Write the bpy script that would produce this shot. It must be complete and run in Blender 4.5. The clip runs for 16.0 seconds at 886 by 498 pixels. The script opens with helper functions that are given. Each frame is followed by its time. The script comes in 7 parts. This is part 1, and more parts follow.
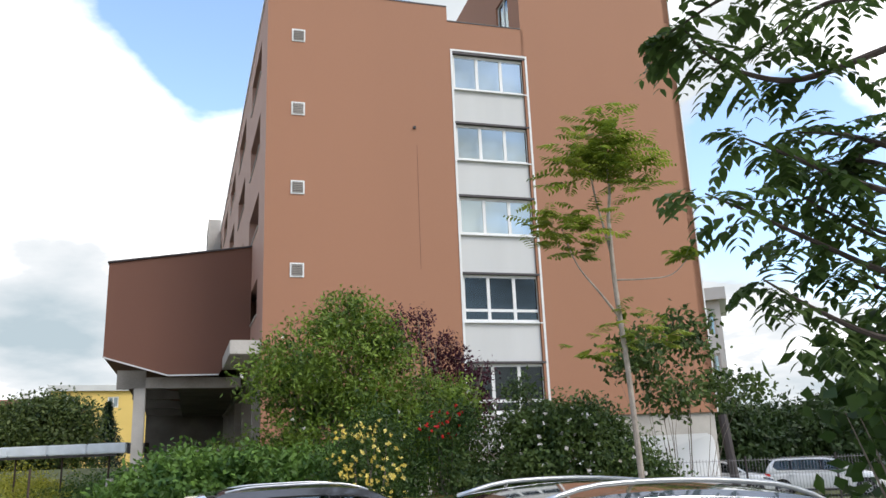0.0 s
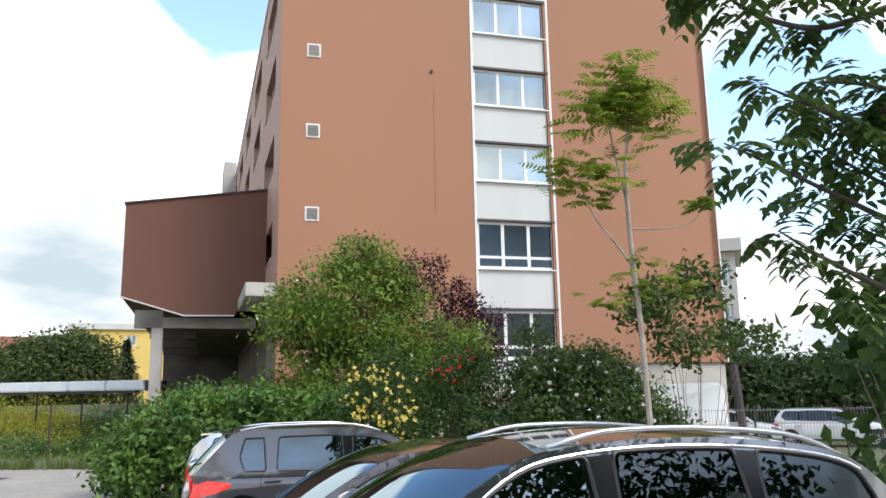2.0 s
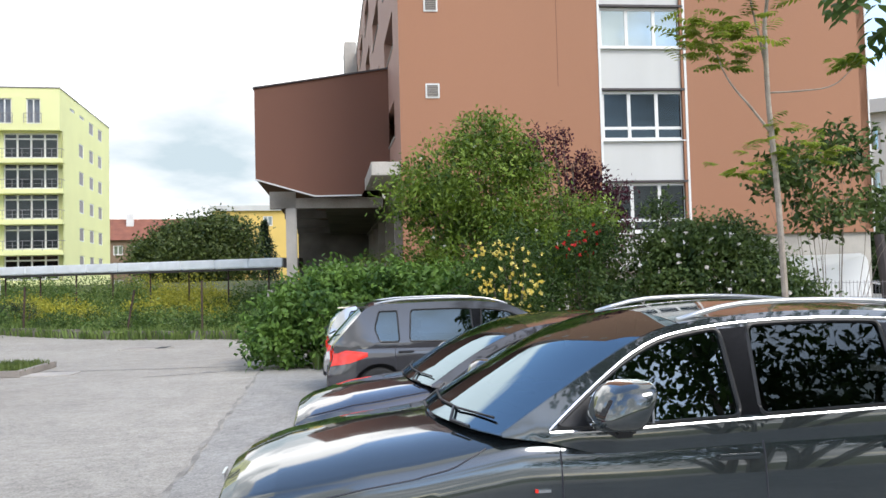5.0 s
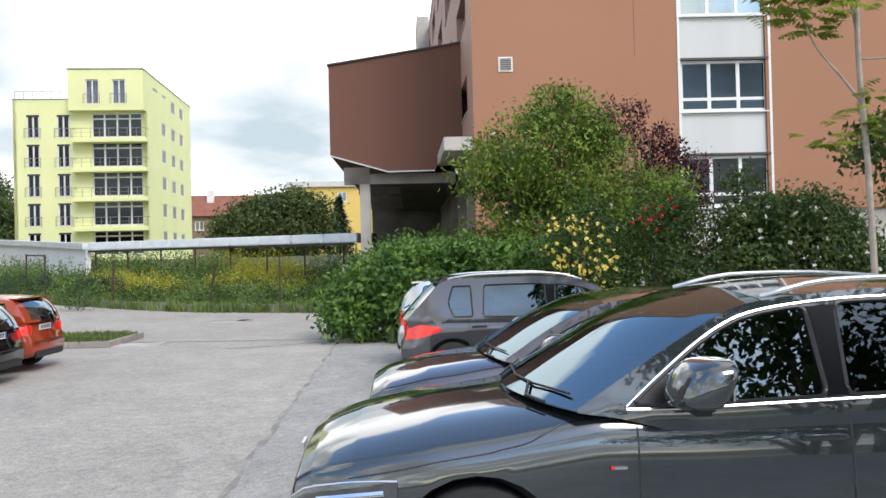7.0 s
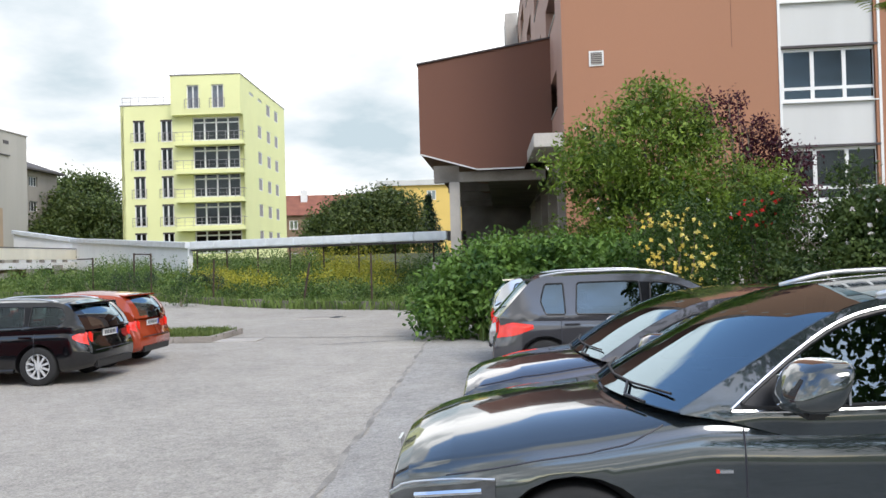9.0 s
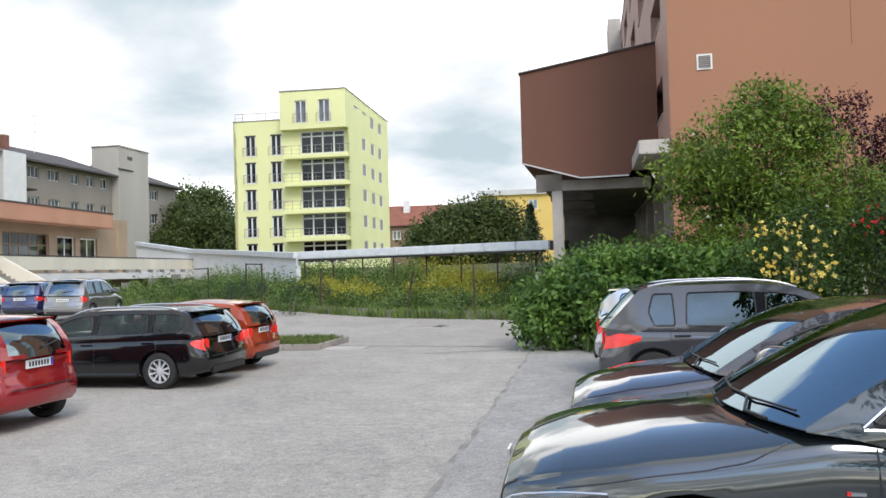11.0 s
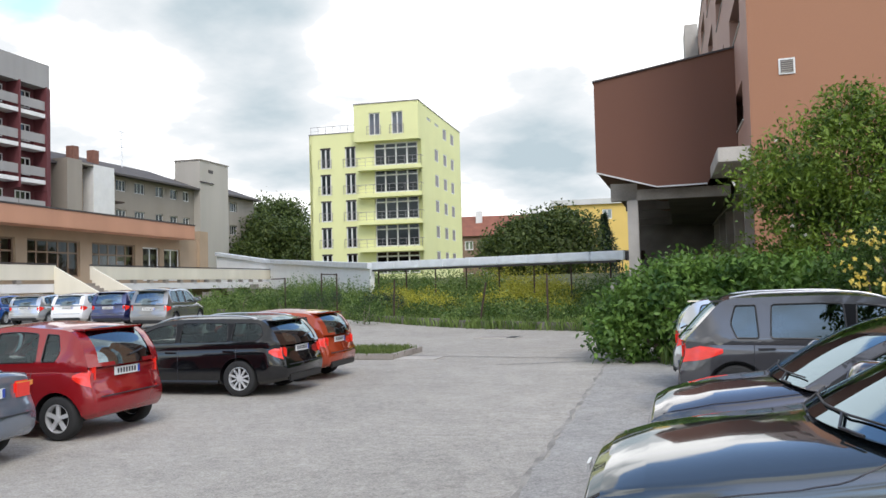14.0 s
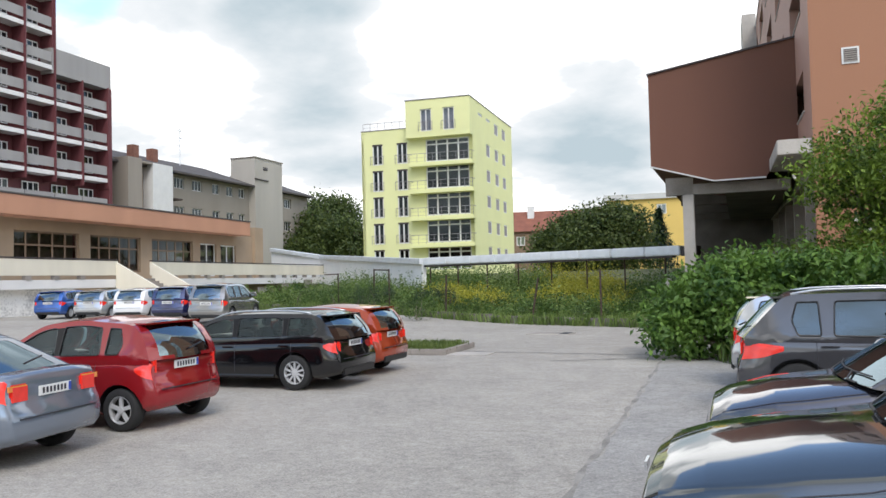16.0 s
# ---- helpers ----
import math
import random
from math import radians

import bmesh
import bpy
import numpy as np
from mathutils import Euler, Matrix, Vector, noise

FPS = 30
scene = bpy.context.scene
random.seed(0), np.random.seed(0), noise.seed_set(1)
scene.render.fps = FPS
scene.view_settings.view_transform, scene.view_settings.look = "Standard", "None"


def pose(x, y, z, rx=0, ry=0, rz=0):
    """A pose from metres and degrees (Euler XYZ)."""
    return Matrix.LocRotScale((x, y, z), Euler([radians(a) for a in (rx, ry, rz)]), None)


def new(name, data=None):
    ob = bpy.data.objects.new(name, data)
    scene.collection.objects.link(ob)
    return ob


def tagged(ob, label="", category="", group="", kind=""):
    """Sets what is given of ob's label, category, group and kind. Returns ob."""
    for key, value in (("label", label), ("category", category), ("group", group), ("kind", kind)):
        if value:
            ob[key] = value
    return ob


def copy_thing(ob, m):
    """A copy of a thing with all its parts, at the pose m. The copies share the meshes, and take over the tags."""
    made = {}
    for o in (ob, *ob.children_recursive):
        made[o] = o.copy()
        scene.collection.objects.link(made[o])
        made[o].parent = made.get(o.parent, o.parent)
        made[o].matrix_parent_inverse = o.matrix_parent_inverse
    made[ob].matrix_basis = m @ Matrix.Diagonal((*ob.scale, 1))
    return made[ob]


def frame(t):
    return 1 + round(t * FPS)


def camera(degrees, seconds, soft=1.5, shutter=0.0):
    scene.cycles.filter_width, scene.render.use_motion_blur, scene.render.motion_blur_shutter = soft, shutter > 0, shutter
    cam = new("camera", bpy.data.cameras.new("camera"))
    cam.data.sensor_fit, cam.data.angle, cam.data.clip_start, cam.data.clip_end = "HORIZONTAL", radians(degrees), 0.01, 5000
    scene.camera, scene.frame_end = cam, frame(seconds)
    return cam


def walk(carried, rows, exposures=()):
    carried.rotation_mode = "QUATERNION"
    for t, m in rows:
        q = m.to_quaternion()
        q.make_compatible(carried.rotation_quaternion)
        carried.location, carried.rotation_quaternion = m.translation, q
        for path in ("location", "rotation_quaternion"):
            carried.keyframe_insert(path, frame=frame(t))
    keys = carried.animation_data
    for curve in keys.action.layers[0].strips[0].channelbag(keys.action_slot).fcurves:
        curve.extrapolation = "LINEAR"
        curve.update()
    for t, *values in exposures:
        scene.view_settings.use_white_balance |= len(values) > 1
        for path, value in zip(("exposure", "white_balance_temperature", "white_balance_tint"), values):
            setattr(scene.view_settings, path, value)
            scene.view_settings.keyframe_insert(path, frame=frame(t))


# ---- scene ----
cam = camera(57.79, 16.0)

PATH = [
    (0.0, pose(0.000, 0, 1.95, 104.74, 2.24, -0.86)),
    (0.5, pose(0.000, 0, 1.95, 104.17, 1.99, -0.76)),
    (1.0, pose(0.001, 0, 1.95, 103.17, 1.77, -0.69)),
    (1.5, pose(0.002, 0, 1.95, 102.08, 1.26, -0.53)),
    (2.0, pose(0.004, 0, 1.95, 100.92, 1.06, -0.06)),
    (2.5, pose(0.004, 0, 1.95, 99.61, 0.97, 0.86)),
    (3.0, pose(0.003, 0, 1.95, 97.14, 0.75, 4.16)),
    (3.5, pose(0.001, 0, 1.95, 95.38, 1.24, 6.12)),
    (4.0, pose(-0.003, 0, 1.95, 93.77, 1.05, 6.88)),
    (4.2, pose(-0.008, 0, 1.95, 93.38, 1.20, 7.17)),
    (6.3, pose(-0.013, 0, 1.95, 91.10, 1.41, 12.08)),
    (6.5, pose(-0.017, 0, 1.95, 90.95, 1.45, 12.56)),
    (7.0, pose(-0.023, 0, 1.95, 90.63, 1.40, 13.96)),
    (7.5, pose(-0.031, 0, 1.95, 90.38, 1.42, 15.52)),
    (8.0, pose(-0.040, 0, 1.95, 90.27, 1.41, 17.13)),
    (8.5, pose(-0.050, 0, 1.95, 90.33, 1.42, 18.64)),
    (9.0, pose(-0.061, 0, 1.95, 90.62, 1.58, 20.30)),
    (9.5, pose(-0.072, 0, 1.95, 90.85, 1.53, 22.09)),
    (10.0, pose(-0.082, 0, 1.95, 91.02, 2.07, 24.06)),
    (10.2, pose(-0.094, 0, 1.95, 91.13, 2.02, 24.92)),
    (12.5, pose(-0.106, 0, 1.95, 92.09, 1.30, 30.16)),
    (13.0, pose(-0.117, 0, 1.95, 92.30, 1.40, 30.92)),
    (13.5, pose(-0.127, 0, 1.95, 92.39, 1.32, 31.72)),
    (14.0, pose(-0.136, 0, 1.95, 92.39, 1.48, 32.68)),
    (14.5, pose(-0.143, 0, 1.95, 92.35, 1.56, 33.61)),
    (15.0, pose(-0.150, 0, 1.95, 92.25, 1.46, 34.59)),
    (15.5, pose(-0.154, 0, 1.95, 92.23, 1.52, 35.52)),
    (16.0, pose(-0.157, 0, 1.95, 92.17, 1.42, 36.35)),
]
EXPOSURES = [(0.0, 0.1), (1.5, 0.28), (2.5, 0.46), (3.5, 0.55), (4.2, 0.48), (7.0, 0.32), (10.0, 0.27), (13.0, 0.13), (16.0, 0.1)]
walk(cam, PATH, EXPOSURES)

CLOUD_A = (0.3, 0.1, 0.0)
CLOUD_B = (4.0, 2.0, 0.0)



# daylight: bright broken cloud, weak soft sun
w = bpy.data.worlds.new("sky")
scene.world = w
w.use_nodes = True
nt = w.node_tree
bg = nt.nodes["Background"]
sky = nt.nodes.new("ShaderNodeTexSky")
sky.sky_type = "NISHITA"
sky.sun_disc = False
sky.sun_elevation = radians(48)
sky.sun_rotation = radians(130)
sky.altitude = 200
scl = nt.nodes.new("ShaderNodeVectorMath")
scl.operation = "SCALE"
scl.inputs["Scale"].default_value = 0.34
nt.links.new(sky.outputs[0], scl.inputs[0])
tc = nt.nodes.new("ShaderNodeTexCoord")
sep = nt.nodes.new("ShaderNodeSeparateXYZ")
nt.links.new(tc.outputs["Generated"], sep.inputs[0])
hz = nt.nodes.new("ShaderNodeMath")
hz.operation = "MAXIMUM"
nt.links.new(sep.outputs[2], hz.inputs[0])
hz.inputs[1].default_value = 0.0
hz2 = nt.nodes.new("ShaderNodeMath")
hz2.operation = "ADD"
nt.links.new(hz.outputs[0], hz2.inputs[0])
hz2.inputs[1].default_value = 0.22
div = nt.nodes.new("ShaderNodeVectorMath")
div.operation = "DIVIDE"
nt.links.new(tc.outputs["Generated"], div.inputs[0])
nt.links.new(hz2.outputs[0], div.inputs[1])


def cloud_noise(scale, offset, detail):
    mp = nt.nodes.new("ShaderNodeMapping")
    mp.inputs["Location"].default_value = offset
    nt.links.new(div.outputs[0], mp.inputs[0])
    n = nt.nodes.new("ShaderNodeTexNoise")
    n.inputs["Scale"].default_value = scale
    n.inputs["Detail"].default_value = detail
    n.inputs["Roughness"].default_value = 0.52
    nt.links.new(mp.outputs[0], n.inputs["Vector"])
    return n.outputs[0]


cover = nt.nodes.new("ShaderNodeValToRGB")
cover.color_ramp.elements[0].position = 0.40
cover.color_ramp.elements[1].position = 0.47


def toward(az, el, inner, outer, weight, value):
    """value plus a soft-edged weight round one part of the sky."""
    c = math.cos(radians(el))
    dp = nt.nodes.new("ShaderNodeVectorMath")
    dp.operation = "DOT_PRODUCT"
    dp.inputs[1].default_value = (-math.sin(radians(az)) * c, math.cos(radians(az)) * c, math.sin(radians(el)))
    nt.links.new(tc.outputs["Generated"], dp.inputs[0])
    mr = nt.nodes.new("ShaderNodeMapRange")
    mr.interpolation_type = "SMOOTHSTEP"
    mr.inputs["From Min"].default_value = math.cos(radians(outer))
    mr.inputs["From Max"].default_value = math.cos(radians(inner))
    mr.inputs["To Max"].default_value = weight
    nt.links.new(dp.outputs["Value"], mr.inputs["Value"])
    ad = nt.nodes.new("ShaderNodeMath")
    ad.operation = "ADD"
    nt.links.new(value, ad.inputs[0])
    nt.links.new(mr.outputs[0], ad.inputs[1])
    return ad.outputs[0]


field_ = cloud_noise(0.95, CLOUD_A, 9)
field_ = toward(0, 90, 25, 75, -0.05, field_)
field_ = toward(20, 40, 13.5, 22, -0.3, field_)
field_ = toward(60.5, 19, 0.5, 4.0, -0.22, field_)
field_ = toward(-25, 17, 3, 11, -0.2, field_)
field_ = toward(30, 57, 17, 26, -0.3, field_)
field_ = toward(32, 20, 8, 15, 0.2, field_)
field_ = toward(-145, 32, 12, 32, -0.16, field_)
field_ = toward(50, 10, 8, 30, 0.12, field_)
nt.links.new(field_, cover.inputs[0])
shade = nt.nodes.new("ShaderNodeValToRGB")
shade.color_ramp.elements[0].position = 0.2
shade.color_ramp.elements[0].color = (0.5, 0.6, 0.66, 1)
shade.color_ramp.elements[1].position = 0.64
shade.color_ramp.elements[1].color = (1.75, 1.75, 1.75, 1)
tone = cloud_noise(2.3, CLOUD_B, 8)
tone = toward(30, 24, 8, 16, 0.16, tone)
tone = toward(46.3, 17.5, 2.0, 6.5, -0.24, tone)
tone = toward(27, 10, 2.0, 7.0, -0.18, tone)
tone = toward(45, 9.8, 1.0, 4.5, -0.13, tone)
tone = toward(36, 14, 2, 7, 0.1, tone)
tone = toward(30, 5.5, 1, 4, 0.1, tone)
tone = toward(12, 8, 2, 12, 0.1, tone)
tone = toward(24, 9, 0.5, 6, -0.12, tone)
mid = shade.color_ramp.elements.new(0.48)
mid.color = (0.86, 0.89, 0.92, 1)
nt.links.new(tone, shade.inputs[0])
mx = nt.nodes.new("ShaderNodeMix")
mx.data_type = "RGBA"
nt.links.new(cover.outputs[0], mx.inputs["Factor"])
nt.links.new(scl.outputs[0], mx.inputs["A"])
nt.links.new(shade.outputs[0], mx.inputs["B"])
nt.links.new(mx.outputs["Result"], bg.inputs["Color"])
bg.inputs["Strength"].default_value = 1.0

sun = new("sun", bpy.data.lights.new("sun", "SUN"))
sun.data.energy = 1.7
sun.data.angle = radians(25)
sun.data.color = (1.0, 0.95, 0.88)
sun.rotation_euler = Euler((radians(42), 0, radians(50)))


# materials, helpers
def rnd(a, b):
    return random.uniform(a, b)


def mat(name, col, rough=0.7, var=0.15, scale=3.0, bump=0.1, metal=0.0, fine=60.0, col2=None, coat=0.0, spec=0.5, streak=False, grain=0.35):
    """Principled surface with stains at a large scale and grain at a fine one."""
    m = bpy.data.materials.new(name)
    m.use_nodes = True
    nt = m.node_tree
    b = nt.nodes["Principled BSDF"]
    b.inputs["Roughness"].default_value = rough
    b.inputs["Metallic"].default_value = metal
    b.inputs["Coat Weight"].default_value = coat
    b.inputs["Coat Roughness"].default_value = 0.02
    b.inputs["Coat IOR"].default_value = 1.78
    b.inputs["Specular IOR Level"].default_value = spec
    tc = nt.nodes.new("ShaderNodeTexCoord")
    src = tc.outputs["Object"]
    if streak:
        mp = nt.nodes.new("ShaderNodeMapping")
        mp.inputs["Scale"].default_value = (1, 1, 0.12)
        nt.links.new(src, mp.inputs[0])
        src = mp.outputs[0]
    n1 = nt.nodes.new("ShaderNodeTexNoise")
    n1.inputs["Scale"].default_value = scale
    n1.inputs["Detail"].default_value = 6
    n2 = nt.nodes.new("ShaderNodeTexNoise")
    n2.inputs["Scale"].default_value = fine
    n2.inputs["Detail"].default_value = 4
    nt.links.new(src, n1.inputs["Vector"])
    nt.links.new(tc.outputs["Object"], n2.inputs["Vector"])
    add = nt.nodes.new("ShaderNodeMath")
    add.operation = "MULTIPLY_ADD"
    add.inputs[1].default_value = grain
    nt.links.new(n2.outputs[0], add.inputs[0])
    nt.links.new(n1.outputs[0], add.inputs[2])
    ramp = nt.nodes.new("ShaderNodeValToRGB")
    ramp.color_ramp.elements[0].position = 0.32 + 0.3 * grain
    ramp.color_ramp.elements[1].position = 0.68 + 0.7 * grain
    c2 = col2 or [min(1, c * (1 + var)) for c in col]
    ramp.color_ramp.elements[0].color = (*[c * (1 - var) for c in col], 1)
    ramp.color_ramp.elements[1].color = (*c2, 1)
    nt.links.new(add.outputs[0], ramp.inputs[0])
    nt.links.new(ramp.outputs[0], b.inputs["Base Color"])
    if bump:
        bp = nt.nodes.new("ShaderNodeBump")
        bp.inputs["Strength"].default_value = bump
        bp.inputs["Distance"].default_value = 0.02
        nt.links.new(n2.outputs[0], bp.inputs["Height"])
        nt.links.new(bp.outputs[0], b.inputs["Normal"])
    return m


def paving(name, col):
    """Worn paving: broad stains, patches, and coarse and fine grit."""
    m = bpy.data.materials.new(name)
    m.use_nodes = True
    nt = m.node_tree
    b = nt.nodes["Principled BSDF"]
    b.inputs["Roughness"].default_value = 0.9
    b.inputs["Specular IOR Level"].default_value = 0.3
    tc = nt.nodes.new("ShaderNodeTexCoord")
    total = None
    hgt = None
    for scale, weight, detail in ((0.22, 0.22, 4), (1.7, 0.2, 6), (9.0, 0.3, 5), (38.0, 0.5, 3)):
        n = nt.nodes.new("ShaderNodeTexNoise")
        n.inputs["Scale"].default_value = scale
        n.inputs["Detail"].default_value = detail
        n.inputs["Roughness"].default_value = 0.65
        nt.links.new(tc.outputs["Object"], n.inputs["Vector"])
        a = nt.nodes.new("ShaderNodeMath")
        a.operation = "MULTIPLY_ADD"
        a.inputs[1].default_value = weight
        nt.links.new(n.outputs[0], a.inputs[0])
        if total:
            nt.links.new(total, a.inputs[2])
        else:
            a.inputs[2].default_value = 0.0
        total = a.outputs[0]
        hgt = n.outputs[0]
    r = nt.nodes.new("ShaderNodeValToRGB")
    r.color_ramp.elements[0].position = 0.45
    r.color_ramp.elements[1].position = 0.77
    r.color_ramp.elements[0].color = (*[c * 0.52 for c in col], 1)
    r.color_ramp.elements[1].color = (*[c * 1.42 for c in col], 1)
    nt.links.new(total, r.inputs[0])
    nt.links.new(r.outputs[0], b.inputs["Base Color"])
    bp = nt.nodes.new("ShaderNodeBump")
    bp.inputs["Strength"].default_value = 0.6
    bp.inputs["Distance"].default_value = 0.015
    nt.links.new(hgt, bp.inputs["Height"])
    nt.links.new(bp.outputs[0], b.inputs["Normal"])
    return m


def leaf_mat(name, dark, light, trans=0.35):
    m = bpy.data.materials.new(name)
    m.use_nodes = True
    nt = m.node_tree
    b = nt.nodes["Principled BSDF"]
    g = nt.nodes.new("ShaderNodeNewGeometry")
    r = nt.nodes.new("ShaderNodeValToRGB")
    r.color_ramp.elements[0].color = (*dark, 1)
    r.color_ramp.elements[1].color = (*light, 1)
    r.color_ramp.elements[0].position = 0.1
    tc = nt.nodes.new("ShaderNodeTexCoord")
    n = nt.nodes.new("ShaderNodeTexNoise")
    n.inputs["Scale"].default_value = 1.5
    n.inputs["Detail"].default_value = 3
    nt.links.new(tc.outputs["Object"], n.inputs["Vector"])
    clump = nt.nodes.new("ShaderNodeMapRange")
    clump.inputs["From Min"].default_value = 0.34
    clump.inputs["From Max"].default_value = 0.66
    clump.inputs["To Max"].default_value = 0.6
    nt.links.new(n.outputs[0], clump.inputs["Value"])
    add = nt.nodes.new("ShaderNodeMath")
    add.operation = "MULTIPLY_ADD"
    add.inputs[1].default_value = 0.45
    nt.links.new(g.outputs["Random Per Island"], add.inputs[0])
    nt.links.new(clump.outputs[0], add.inputs[2])
    nt.links.new(add.outputs[0], r.inputs[0])
    nt.links.new(r.outputs[0], b.inputs["Base Color"])
    b.inputs["Roughness"].default_value = 0.5
    b.inputs["Specular IOR Level"].default_value = 0.35
    t = nt.nodes.new("ShaderNodeBsdfTranslucent")
    nt.links.new(r.outputs[0], t.inputs[0])
    mx = nt.nodes.new("ShaderNodeMixShader")
    mx.inputs[0].default_value = trans
    nt.links.new(b.outputs[0], mx.inputs[1])
    nt.links.new(t.outputs[0], mx.inputs[2])
    nt.links.new(mx.outputs[0], nt.nodes["Material Output"].inputs[0])
    return m


def glass_mat(name, tint, boost=1.0, sheen=(0.8, 0.95, 1.0)):
    """Thin pane: tinted see-through glass with a mirror sheen."""
    m = bpy.data.materials.new(name)
    m.use_nodes = True
    nt = m.node_tree
    nt.nodes.remove(nt.nodes["Principled BSDF"])
    gl = nt.nodes.new("ShaderNodeBsdfGlossy")
    gl.inputs["Roughness"].default_value = 0.005
    gl.inputs["Color"].default_value = (*sheen, 1)
    tr = nt.nodes.new("ShaderNodeBsdfTransparent")
    tr.inputs[0].default_value = (*tint, 1)
    fr = nt.nodes.new("ShaderNodeFresnel")
    fr.inputs[0].default_value = 1.45 + 0.35 * boost
    mx = nt.nodes.new("ShaderNodeMixShader")
    nt.links.new(fr.outputs[0], mx.inputs[0])
    nt.links.new(tr.outputs[0], mx.inputs[1])
    nt.links.new(gl.outputs[0], mx.inputs[2])
    nt.links.new(mx.outputs[0], nt.nodes["Material Output"].inputs[0])
    return m


